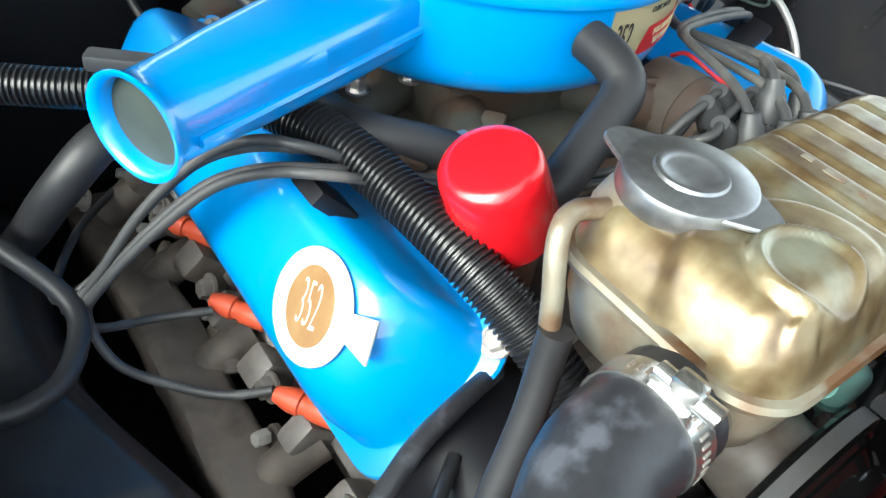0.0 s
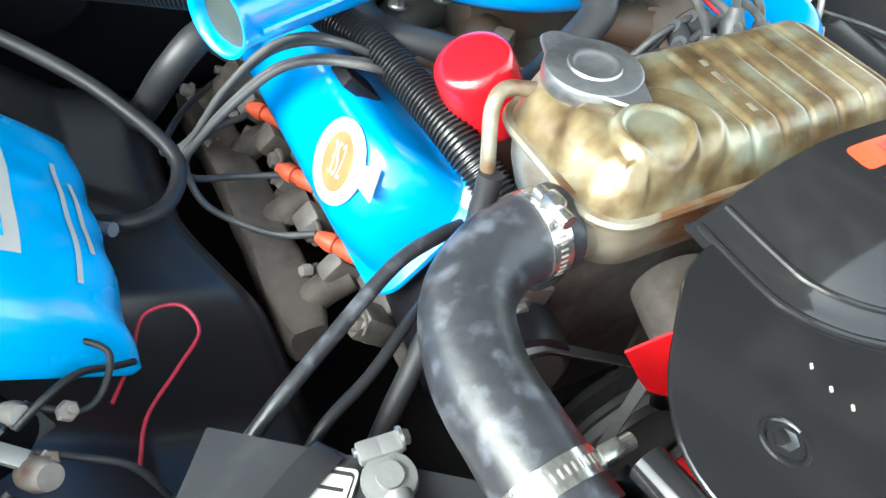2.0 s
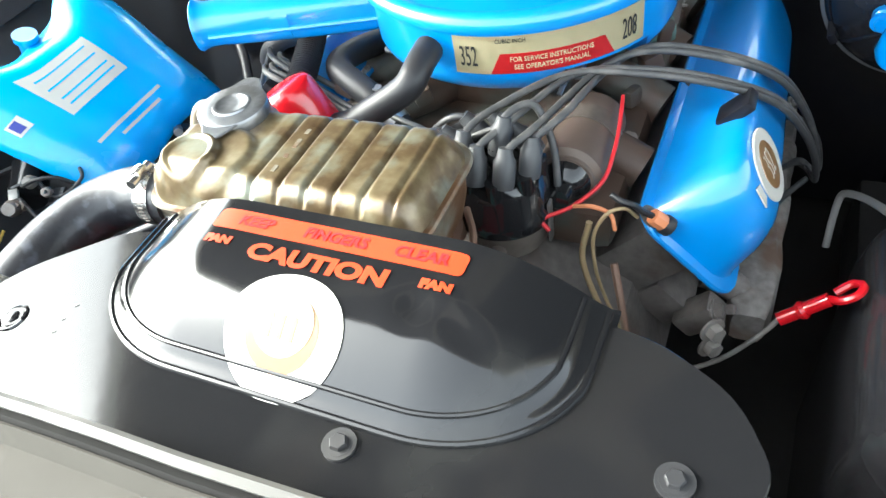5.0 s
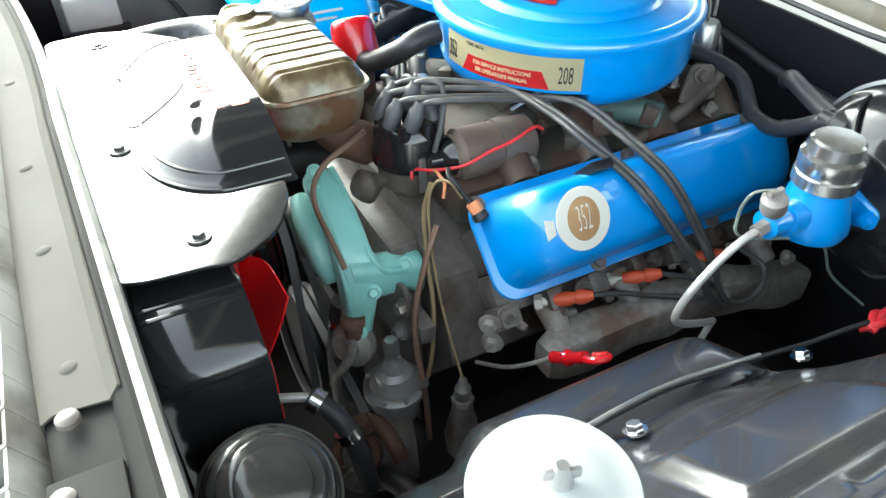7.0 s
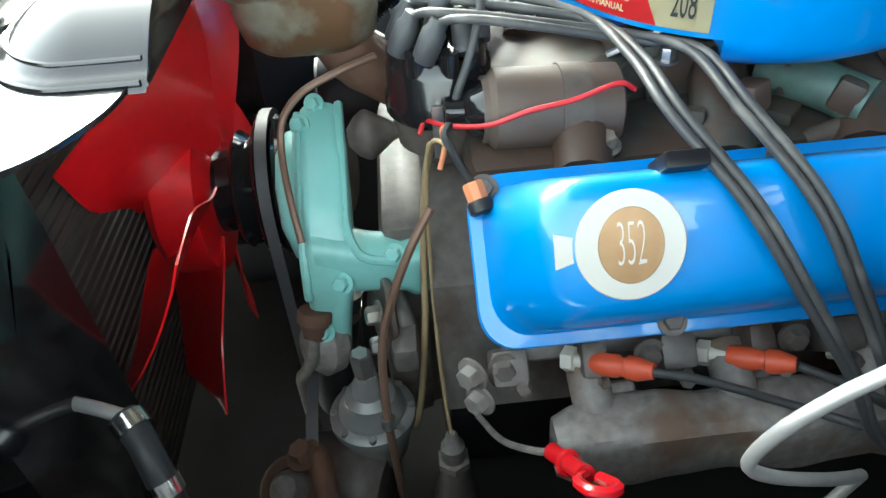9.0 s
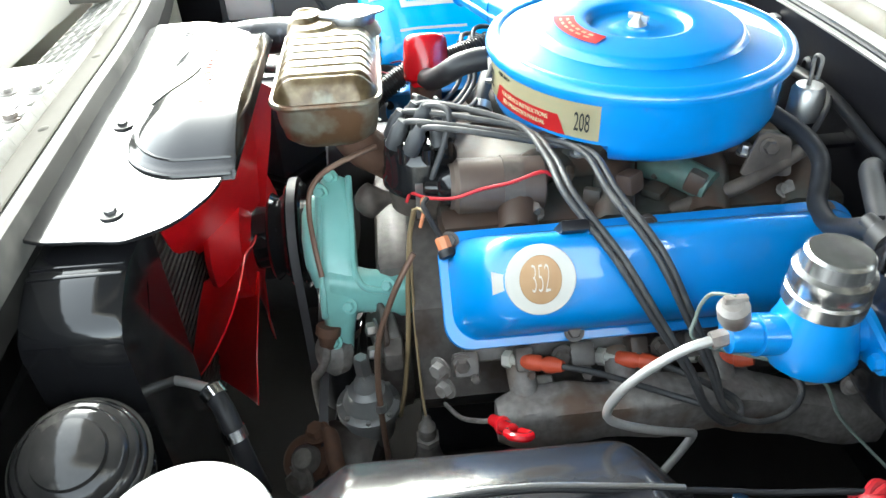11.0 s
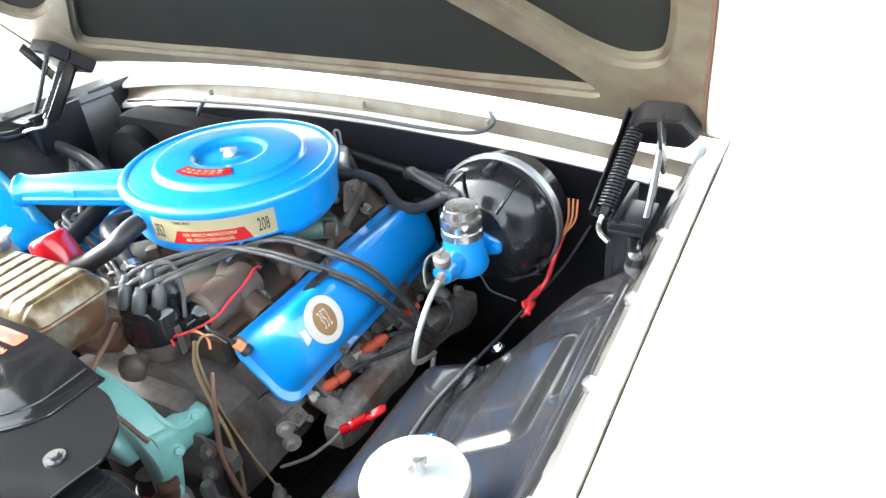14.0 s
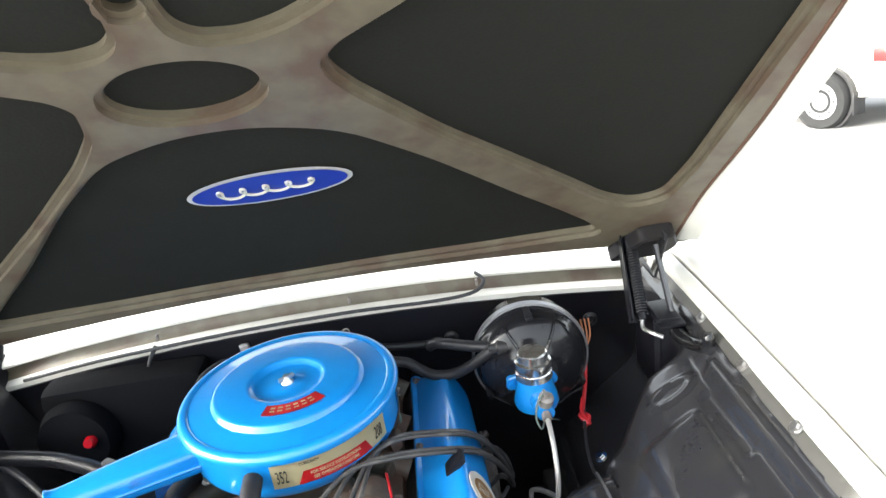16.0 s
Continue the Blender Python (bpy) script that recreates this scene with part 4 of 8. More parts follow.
def valve_cover(s, dy, dz, label):
    d = Vector((0.719 * s, 0, -0.695))  # outwards and down
    nrm = Vector((0.695 * s, 0, 0.719))
    o = Vector((0.25 if s > 0 else -0.227, 0.172 + dy, 0.797 + dz))
    lean = 0.3  # the top falls away outwards

    def at(u, v, n):
        v = (v + 0.265) * 0.92 - 0.265
        if n > 0.0075:
            n = n * 1.12 * (1.17 - 0.75 * (v + 0.16) if s > 0 else 1.0) - lean * u * min(1.0, n / 0.05)
        return o + d * u + Vector((0, v, 0)) + nrm * n

    rings = []
    for w, l, r, n, cu, cv in ((0.134, 0.53, 0.03, 0.0, 0, 0), (0.135, 0.531, 0.03, 0.003, 0, 0), (0.133, 0.528, 0.03, 0.0055, 0, 0), (0.116, 0.508, 0.032, 0.007, 0, 0), (0.112, 0.502, 0.032, 0.01, 0, 0), (0.109, 0.492, 0.034, 0.022, 0.001, 0.001),
                               (0.105, 0.48, 0.036, 0.035, 0.003, 0.003), (0.1, 0.469, 0.037, 0.044, 0.004, 0.005), (0.0945, 0.459, 0.037, 0.0505, 0.004, 0.006), (0.088, 0.449, 0.036, 0.055, 0.004, 0.007), (0.08, 0.437, 0.034, 0.0583, 0.004, 0.008), (0.07, 0.422, 0.03, 0.0602, 0.004, 0.008), (0.056, 0.4, 0.024, 0.0611, 0.004, 0.008), (0.04, 0.375, 0.017, 0.0612, 0.004, 0.008)):
        rings.append([at(cu + x, cv + y, n) for x, y in rrect(w, l, r, 7)])
    vc = part("valve_cover", loft(rings), BLUE, engine, label, 28)
    for u, v in ((0.058, -0.109), (0.058, 0.097), (-0.056, -0.25), (-0.057, 0.0), (0.058, 0.21), (-0.055, 0.23)):
        part("cover_bolt", join(hexbolt(at(u, v, 0.006), nrm, 0.0078, 0.007), lathe([(0.0115, 0), (0.0115, 0.0025)], at(u, v, 0.0055), nrm, 18)), IRON if s < 0 else GREASE, vc, "dark cover bolt")
    # round decal with a tail towards the front, on the sloping top
    slope, out = (d - nrm * lean).normalized(), (nrm + d * lean).normalized()
    turn = Matrix((Vector((0, 1, 0)) * s, -slope, out)).transposed() @ mirror_y_turn(0 if s > 0 else 20)
    e = at(0.004, -0.1575 if s > 0 else -0.168, 0.0612)
    f = -1 if s > 0 else 1

    def em(x, y, n=0.0):
        return e + turn @ Vector((x, y, n))

    part("emblem", plate(disc(0.037, 48), em(0, 0, 0.0), turn, 0.0025, 0.0008), DECAL_WHITE, vc, "round white and bronze engine emblem")
    part("emblem_tail", plate([(f * 0.03, 0.008), (f * 0.03, -0.008), (f * 0.056, -0.015), (f * 0.056, 0.012)] if f > 0 else [(-0.03, -0.006), (-0.03, 0.006), (-0.05, 0.012), (-0.05, -0.012)], em(0, 0, -0.0005), turn, 0.0015, 0), DECAL_WHITE, vc)
    part("emblem_disc", plate(disc(0.0245, 40, 0.9, 1.05), em(0, 0, 0.0022), turn, 0.001, 0.0004), GOLD, vc, "bronze centre of the emblem")
    put = Matrix.Translation(em(0, 0.0, 0.0034)) @ turn.to_4x4() @ Matrix.Diagonal((0.55, 1.75, 1, 1))
    part("emblem_number", letters("352", 0.025, put, 0.0002, -0.0005), DECAL_WHITE, vc, "white number 352")
    # wire clip on the inner edge
    c = at(-0.046, -0.115, 0.045)
    part("wire_clip", join(box(c + nrm * 0.008, (0.012, 0.03, 0.04), 0.003, Euler((0, radians(44 * s), 0)).to_matrix())), BAY_BLACK, vc, "black plastic wire clip")
    return vc


valve_cover(1, 0.005, -0.01, "blue painted valve cover with a round emblem")
valve_cover(-1, -0.043, -0.008, "blue painted valve cover with a round emblem")


def plug_boot(wire_end, s):
    w = Vector(wire_end)
    tip = w + (Vector((-0.034, -0.049, -0.018)) if s > 0 else Vector((0.034, -0.05, 0.0)))
    ax = w - tip
    b = thing("spark_plug_boot", tip, "orange silicone spark plug boot on the cylinder head", "plug boot", "spark plug boots")
    part("boot", lathe([(0.0085, 0.012), (0.0095, 0.014), (0.0095, 0.034), (0.0078, 0.036), (0.0078, 0.041), (0.0098, 0.042), (0.0098, 0.05), (0.006, 0.063)], tip, ax, 16), ORANGE, b)
    part("plug", join(lathe([(0.006, -0.004), (0.006, 0.014)], tip, ax, 12), lathe([(0.011, -0.012), (0.011, -0.002)], tip, ax, 6)), DECAL_WHITE, b, "white ceramic spark plug")
    return b


for k in range(3):
    plug_boot((0.313, 0.041 + 0.113 * k, 0.7155 - 0.01 * k), 1)
    plug_boot(((-0.287, -0.291, -0.289)[k], (-0.018, 0.09, 0.2)[k], 0.718), -1)


# ---- air cleaner ----
AC_X = 0.006  # the air cleaner's middle


def air_cleaner():
    ac = thing("air_cleaner", (AC_X, 0.19, 0.885), "round blue air cleaner with a tapered snorkel on the carburettor", "air cleaner")
    c = (AC_X, 0.19, 0.0)
    # bowl: a deep pan with a shallow bay under the label's end
    rings = []
    for r0, z0 in ((0.1843, 0.968), (0.1824, 0.962), (0.1815, 0.912), (0.1795, 0.903), (0.1755, 0.895), (0.169, 0.889), (0.158, 0.886), (0.06, 0.886), (0.0573, 0.888)):
        ring = []
        for k in range(144):
            a = -180 + 2.5 * k
            bay = smoothstep(-64, -50, a) * smoothstep(-25, -27.5, a)
            r1, z1 = r0, z0
            if z0 < 0.912:
                r1 = r0 - 0.012 * bay * (1 if r0 > 0.1 else 0)
                z1 = z0 + (0.911 - z0) * bay
            ring.append(Vector((AC_X + r1 * math.cos(radians(a)), 0.19 + r1 * math.sin(radians(a)), z1)))
        rings.append(ring)
    part("bowl", loft(rings), BLUE, ac, "blue painted steel bowl")
    lid = part("lid", lathe([(0.1815, 0.965), (0.1896, 0.966), (0.191, 0.97), (0.1905, 0.976), (0.1872, 0.981), (0.1819, 0.9835), (0.1757, 0.9835), (0.1724, 0.9815), (0.1714, 0.9805), (0.1356, 0.984), (0.1327, 0.9845), (0.1304, 0.9875), (0.128, 0.9925), (0.1246, 0.9945), (0.1213, 0.995), (0.0707, 0.9972), (0.0659, 0.9968), (0.063, 0.9945), (0.0592, 0.9885), (0.0554, 0.987), (0.0325, 0.987), (0.0286, 0.9885), (0.0229, 0.9895), (0.0057, 0.9895)], c, (0, 0, 1), 96), BLUE, ac, "blue pressed-steel lid with stepped rings")
    part("wing_nut", join(lathe([(0.012, 0.987), (0.011, 0.992), (0.006, 0.998), (0.005, 1.004)], c, (0, 0, 1), 18), box((AC_X, 0.19, 0.999), (0.03, 0.005, 0.008), 0.002, mirror_y_turn(35))), STEEL, lid, "steel wing nut")
    # red decal on the lid's flat ring, towards the front
    bm = arc_band(0.079, 0.105, -106, -45, 0.9985, 0.9975, 24)
    part("lid_decal", bm, DECAL_RED, lid, "red decal on the lid")
    bars = [arc_band(0.086, 0.0895, -99 + 8 * k, -94 + 8 * k, 0.9992, 0.9985) for k in range(6)] + [arc_band(0.095, 0.098, -99 + 8 * k, -94 + 8 * k, 0.9992, 0.9985) for k in range(6)]
    part("lid_print", join(*bars), DECAL_CREAM, lid)
    # label round the bowl
    lab = part("label", wall_band(0.1829, -94, -28.5, 0.9165, 0.9595), DECAL_CREAM, ac, "cream and red label with the engine size")
    part("label_red", wall_band(0.1836, -82, -41, 0.917, 0.94, slant=3.5), DECAL_RED, lab, "red field of the label")
    for a, body in ((-89, "352"), (-35, "208")):
        part("label_number", wall_text(body, 0.026, a, 0.936, 0.1839), DECAL_BLACK, lab, "black number " + body)
    part("label_words", join(wall_text("FOR SERVICE INSTRUCTIONS", 0.0078, -62, 0.9335, 0.1842), wall_text("SEE OPERATOR'S MANUAL", 0.0078, -62, 0.9245, 0.1842)), DECAL_CREAM, lab)
    part("label_fine_print", wall_text("CUBIC INCH", 0.0065, -75, 0.954, 0.1836), DECAL_BLACK, lab)
    # snorkel: from a wide rectangle at the bowl to a round mouth
    a, b = Vector((-0.1381, 0.1151, 0.9381)), Vector((-0.347, 0.0155, 0.9425))
    ax = (b - a).normalized()
    sidev = Vector((0, 0, 1)).cross(ax).normalized()
    upv = ax.cross(sidev)
    rings = []
    n = 36
    for t, w, h, p in ((0.0, 0.0405, 0.024, 5.0), (0.1, 0.0395, 0.024, 5.0), (0.4, 0.036, 0.024, 4.5), (0.7, 0.031, 0.024, 3.5), (0.88, 0.028, 0.025, 2.4), (0.95, 0.0275, 0.026, 2.2), (0.98, 0.029, 0.028, 2.1), (1.0, 0.0315, 0.031, 2.0), (1.006, 0.031, 0.0305, 2.0), (1.004, 0.0285, 0.028, 2.0), (0.985, 0.0255, 0.025, 2.0), (0.9, 0.024, 0.0235, 2.4), (0.5, 0.036, 0.021, 4.0)):
        o = a.lerp(b, t)
        rings.append([o + sidev * (w * math.copysign(abs(math.cos(2 * math.pi * k / n)) ** (2 / p), math.cos(2 * math.pi * k / n))) + upv * (h * math.copysign(abs(math.sin(2 * math.pi * k / n)) ** (2 / p), math.sin(2 * math.pi * k / n))) for k in range(n)])
    sn = part("snorkel", loft(rings), BLUE, ac, "tapered blue intake snorkel with a flared mouth", 50)
    part("snorkel_flange", join(*[tube([a.lerp(b, t) + sidev * (q * (0.0415 - 0.0145 * t)) - upv * 0.004 for t in (0.02, 0.5, 0.93)], 0.0035, 8, 3) for q in (1, -1)]), BLUE, sn)
    # dark disc closes the mouth and paints in the dimness of the hollow snorkel
    part("throat_disc", plate(disc(0.0262, 30), a.lerp(b, 0.955), frame_of(ax), 0.001, 0), THROAT_FILL, sn, "dull grey-green disc standing in for the dim throat")
    return ac


def arc_band(r0, r1, a0, a1, z0, z1, n=16):
    bm = bmesh.new()
    rows = []
    for k in range(n + 1):
        a = radians(a0 + (a1 - a0) * k / n)
        rows.append([bm.verts.new((AC_X + r * math.cos(a), 0.19 + r * math.sin(a), z)) for r, z in ((r0, z0), (r1, z1))])
    for p, q in zip(rows, rows[1:]):
        bm.faces.new((p[0], q[0], q[1], p[1]))
    bmesh.ops.solidify(bm, geom=bm.faces[:], thickness=0.0006)
    return bm


def wall_band(r, a0, a1, z0, z1, slant=0.0, n=28):
    bm = bmesh.new()
    rows = []
    for k in range(n + 1):
        t = k / n
        lo = radians(a0 + (a1 - a0) * t)
        hi = radians(a0 + slant + (a1 - a0 - 2 * slant) * t)
        rows.append([bm.verts.new((AC_X + r * math.cos(q), 0.19 + r * math.sin(q), z)) for q, z in ((lo, z0), (hi, z1))])
    for p, q in zip(rows, rows[1:]):
        bm.faces.new((p[0], q[0], q[1], p[1]))
    bmesh.ops.solidify(bm, geom=bm.faces[:], thickness=0.0005)
    return bm


def wall_text(body, size, angle, z, r):
    """Print bent round the bowl."""
    bm = letters(body, size, Matrix.Diagonal((0.62, 1.25, 1, 1)) if len(body) < 5 else Matrix(), 0.0002)
    for v in bm.verts:
        a = radians(angle) + v.co.x * (0.8 if len(body) < 5 else 0.85) / r
        v.co = Vector((AC_X + (r + v.co.z) * math.cos(a), 0.19 + (r + v.co.z) * math.sin(a), z + v.co.y))
    return bm


air_cleaner()


# ---- expansion tank ----
def tank():
    t = thing("expansion_tank", (-0.066, -0.204, 0.872), "aged brass coolant expansion tank with pressed ribs", "coolant tank")
    tilt = Euler((0, radians(-1), 0)).to_matrix()
    o = Vector((-0.062, -0.2045, 0.94))

    def at(x, y, z):
        return o + tilt @ Vector((x, y, z))

    w, l = 0.274, 0.13
    rings = []
    for dw, r, z in ((-0.05, 0.03, -0.062), (-0.03, 0.035, -0.06), (-0.014, 0.034, -0.05), (-0.006, 0.032, -0.03), (-0.004, 0.03, -0.008), (-0.004, 0.03, -0.003)):
        rings.append([at(x, y, z) for x, y in rrect(w + dw, l + dw, r, 8)])
    part("tank_base", loft(rings), TANK_SIDE, t, "grey-green lower half of the tank", 60)
    rings = []
    for dw, r, z in ((0.006, 0.03, -0.004), (0.009, 0.031, 0.0), (0.006, 0.03, 0.003)):
        rings.append([at(x, y, z) for x, y in rrect(w + dw, l + dw, r, 8)])
    part("seam", loft(rings), TANK_SIDE, t, "soldered seam with green verdigris")
    # pressed upper half as a height field
    nx, ny = 150, 70
    rows = []
    for i in range(nx + 1):
        row = []
        for j in range(ny + 1):
            x, y = (i / nx - 0.5) * w, (j / ny - 0.5) * l
            dx, dy = w / 2 - abs(x), l / 2 - abs(y)
            r = 0.03
            if dx < r and dy < r:
                d = r - math.hypot(r - dx, r - dy)
            else:
                d = min(dx, dy)
            d = max(d, 0.0)
            z = 0.03 * (1 - (1 - min(1.0, d / 0.026)) ** 2.2)
            if x > -0.038:
                ph = (x + 0.03) / 0.0262
                rib = abs((ph % 1.0) - 0.5) * 2
                inside = smoothstep(-0.038, -0.03, x) * smoothstep(w / 2 - 0.004, w / 2 - 0.013, x)
                z -= 0.0034 * smoothstep(0.35, 0.0, rib) * inside * smoothstep(0.004, 0.012, d)
                z += 0.0015 * inside
            rr = math.hypot(x + 0.088, y + 0.0345)
            z += 0.007 * (1 - smoothstep(0.024, 0.028, rr)) - 0.003 * (1 - smoothstep(0.019, 0.022, rr))
            hr = max(abs(x + 0.088) - 0.016, 0.0)
            z += 0.006 * (1 - smoothstep(0.034, 0.042, math.hypot(hr, y + 0.026)))
            z += 0.004 * (1 - smoothstep(0.006, 0.01, math.hypot(x + 0.114, y + 0.055)))
            if d <= 0.0 and dx < r and dy < r:
                ax, ay = math.copysign(w / 2 - r, x), math.copysign(l / 2 - r, y)
                q = Vector((x - ax, y - ay))
                q = q.normalized() * r
                x, y, z = ax + q.x, ay + q.y, 0.0
            row.append(at(x, y, z + 0.0005))
        rows.append(row)
    skin = sheet(rows, 0.0)
    bmesh.ops.remove_doubles(skin, verts=skin.verts, dist=1e-5)
    part("tank_top", skin, BRASS, t, "ribbed brass upper half stained brown and gold", 60)
    bars = []
    for k, ww in enumerate((0.02, 0.012, 0.03, 0.016)):
        bars.append(box(at(-0.003 + 0.001 * k, -0.03 + 0.017 * k, 0.0322), (0.004, ww * 0.4, 0.0006), 0, tilt))
    part("stamped_print", join(*bars), TANK_SIDE, t)
    # filler neck, cap and overflow
    c = at(-0.088, 0.033, 0.0)
    part("filler_neck", lathe([(0.04, 0.012), (0.036, 0.022), (0.031, 0.028), (0.03, 0.036)], c, (0, 0, 1), 40), TANK_SIDE, t, "corroded filler neck")
    cap = part("radiator_cap", lathe([(0.028, 0.027), (0.032, 0.028), (0.0334, 0.032), (0.0334, 0.0395), (0.0325, 0.042), (0.031, 0.0428), (0.0185, 0.0428), (0.0175, 0.0442), (0.0155, 0.0445), (0.0138, 0.0435), (0.012, 0.0422), (0.003, 0.0422)], c, (0, 0, 1), 56), CAP_STEEL, t, "ridged steel pressure cap")
    for a in (279, 99):
        part("cap_ear", plate(round_poly([(0.02, -0.023), (0.047, -0.007), (0.047, 0.007), (0.02, 0.023)], 0.006), c + Vector((0, 0, 0.0385)), mirror_y_turn(a), 0.003, 0.001), CAP_STEEL, cap)
    part("overflow_pipe", tube([at(-0.118, 0.05, 0.02), at(-0.14, 0.052, 0.024), at(-0.152, 0.046, 0.016), at(-0.157, 0.035, -0.01), at(-0.158, 0.03, -0.03)], 0.0055, 12, 5), TANK_SIDE, t, "copper overflow pipe")
    part("hose_outlet", tube([at(-0.12, -0.029, -0.028), at(-0.15, -0.031, -0.027), at(-0.172, -0.033, -0.027)], 0.024, 24, 3), TANK_SIDE, t)
    part("lower_neck", tube([at(0.09, 0.02, -0.055), at(0.09, 0.04, -0.085), at(0.08, 0.065, -0.1)], 0.026, 16, 4), RUST, t, "rusty lower neck")
    return t


tank()


# ---- breather can ----
breather = thing("breather", (-0.18, -0.0731, 0.7488), "glossy red oil filler breather cap on a dark tube", "breather")
part("cap", lathe([(0.024, -0.006), (0.025, 0.0), (0.033, 0.004), (0.0355, 0.01), (0.0328, 0.058), (0.0315, 0.065), (0.028, 0.0695), (0.022, 0.0715), (0.006, 0.072)], (-0.1485, -0.07, 0.865), (-0.42, 0.03, 0.9), 48), RED, breather, "glossy red cap")
part("filler_tube", lathe([(0.024, 0.74), (0.024, 0.866), (0.02, 0.87)], (-0.15, -0.072, 0), (0, 0, 1), 24), RUST, breather, "rusty red filler tube")


# ---- fan shroud plate and its raised dome ----
def shroud():
    sh = thing("fan_shroud", (0.03, -0.4, 0.93), "black painted fan shroud with an orange caution decal", "fan shroud")
    outline = [(-0.262, -0.493), (-0.266, -0.415), (-0.246, -0.38), (-0.19, -0.327), (-0.165, -0.318), (0.215, -0.312), (0.25, -0.318), (0.298, -0.344), (0.322, -0.386), (0.316, -0.413), (0.312, -0.462), (0.3, -0.487), (0.03, -0.489)]
    part("shroud_plate", plate(round_poly(outline, 0.02), (0, 0, 0.941), Matrix.Identity(3), 0.004), GLOSS_BLACK, sh, "flat black top plate")

    def dz(x, y):
        """The dome's height over the plate, by the way in from its rounded outline."""
        x0, x1, y0, r = -0.153, 0.207, -0.424, 0.075
        dx, dy = min(x - x0, x1 - x) * 0.8, y - y0
        inset = r - math.hypot(r - dx, r - dy) if dx < r and dy < r else min(dx, dy)
        if inset <= 0:
            return 0.9415 + 0.008 * smoothstep(-0.013, 0.0, inset)
        t = min(1.0, inset / 0.078)
        dent = 0.004 * math.exp(-((x - 0.105) ** 2 + (y + 0.36) ** 2) / 0.00012) + 0.0025 * math.exp(-(((x - 0.135) / 2.2) ** 2 + (y + 0.365 + 0.3 * (x - 0.135)) ** 2) / 0.00008)
        return 0.9495 + 0.036 * (1 - (1 - t) ** 2.0) - dent

    rows = []
    for i in range(121):
        x = -0.167 + 0.388 * i / 120
        col = [Vector((x, -0.438 + 0.137 * j / 48, dz(x, -0.438 + 0.137 * j / 48))) for j in range(49)]
        rows.append(col + [Vector((x, -0.3, min(col[-1].z - 0.003, 0.982) if col[-1].z > 0.95 else 0.945)), Vector((x, -0.3, 0.944))])
    dome = part("shroud_dome", sheet(rows, 0.0), GLOSS_BLACK, sh, "raised black dome over the fan", 50)

    # rolled beads round the dome's foot
    for inset, rad in ((-0.006, 0.0024), (0.007, 0.002)):
        x0, x1, y0 = -0.153 + inset / 0.8, 0.207 - inset / 0.8, -0.424 + inset
        q = max(0.075 - inset, 0.02)
        qx = q / 0.8
        path = [(x0, -0.305), (x0, y0 + q * 1.3)]
        path += [(x0 + qx - qx * math.cos(radians(9 * k)), y0 + q - q * math.sin(radians(9 * k))) for k in range(1, 11)]
        path += [(x0 + (x1 - x0) * k / 8, y0) for k in range(3, 6)]
        path += [(x1 - qx + qx * math.sin(radians(9 * k)), y0 + q - q * math.cos(radians(9 * k))) for k in range(0, 10)]
        path += [(x1, y0 + q * 1.3), (x1, -0.305)]
        part("rolled_bead", tube([(x, y, dz(x, y)) for x, y in path], rad, 8, 3), GLOSS_BLACK, dome, "rolled bead round the dome")

    def drape(bm, lift=0.0008):
        for v in bm.verts:
            v.co.z = dz(v.co.x, v.co.y) + lift + v.co.z
        return bm

    def patch(poly, step=0.006):
        bm = bmesh.new()
        vs = [bm.verts.new((x, y, 0)) for x, y in densify(poly, step)]
        es = [bm.edges.new((vs[i], vs[(i + 1) % len(vs)])) for i in range(len(vs))]
        bmesh.ops.triangle_fill(bm, use_beauty=True, edges=es)
        return bm

    part("caution_strip", drape(patch(round_poly([(-0.075, -0.332), (0.126, -0.332), (0.126, -0.3125), (-0.075, -0.3125)], 0.005))), ORANGE_DECAL, dome, "orange-red caution strip")
    for body, x in (("KEEP", -0.037), ("FINGERS", 0.03), ("CLEAR", 0.096)):
        part("strip_word", drape(letters(body, 0.0135, Matrix.Translation((x - 0.002, -0.3222, 0)), 0.0001, 0.0003), 0.0014), DECAL_RED, dome, "dark red word on the strip")
    for body, size, x, y, k in (("CAUTION", 0.022, 0.025, -0.3475, 0.85), ("FAN", 0.0105, -0.06, -0.3435, 0.85), ("FAN", 0.0105, 0.113, -0.3435, 0.85)):
        part("caution_word", drape(letters(body, size, Matrix.Translation((x, y, 0)) @ Matrix.Diagonal((1.1, k, 1, 1)), 0.0001, 0.0012 if size > 0.02 else 0.0009), 0.0009), ORANGE_DECAL, dome, "orange printed word")
    # round decal on the front slope
    def slope_disc(r, cy, lift):
        bm = bmesh.new()
        rows = []
        for i in range(9):
            q = r * i / 8
            rows.append([bm.verts.new((0.023 + q * math.cos(2 * math.pi * k / 40), cy + 0.84 * q * math.sin(2 * math.pi * k / 40), 0)) for k in range(40)])
        for a, b in zip(rows, rows[1:]):
            for k in range(40):
                bm.faces.new((a[k], a[(k + 1) % 40], b[(k + 1) % 40], b[k]))
        bmesh.ops.remove_doubles(bm, verts=bm.verts, dist=1e-6)
        return drape(bm, lift)

    part("round_decal", slope_disc(0.0445, -0.396, 0.0014), DECAL_WHITE, dome, "white round decal with a gold centre")
    part("round_decal_centre", slope_disc(0.0275, -0.396, 0.002), BRONZE, dome, "bronze and gold centre")
    part("decal_field", slope_disc(0.0225, -0.3915, 0.0026), DECAL_CREAM, dome, "pale yellow field of the decal")
    part("decal_print", join(*[drape(box((0.023 + (i - 1) * 0.009, -0.394, 0), (0.003, 0.014, 0.0004), 0), 0.003) for i in range(3)]), BRONZE, dome)
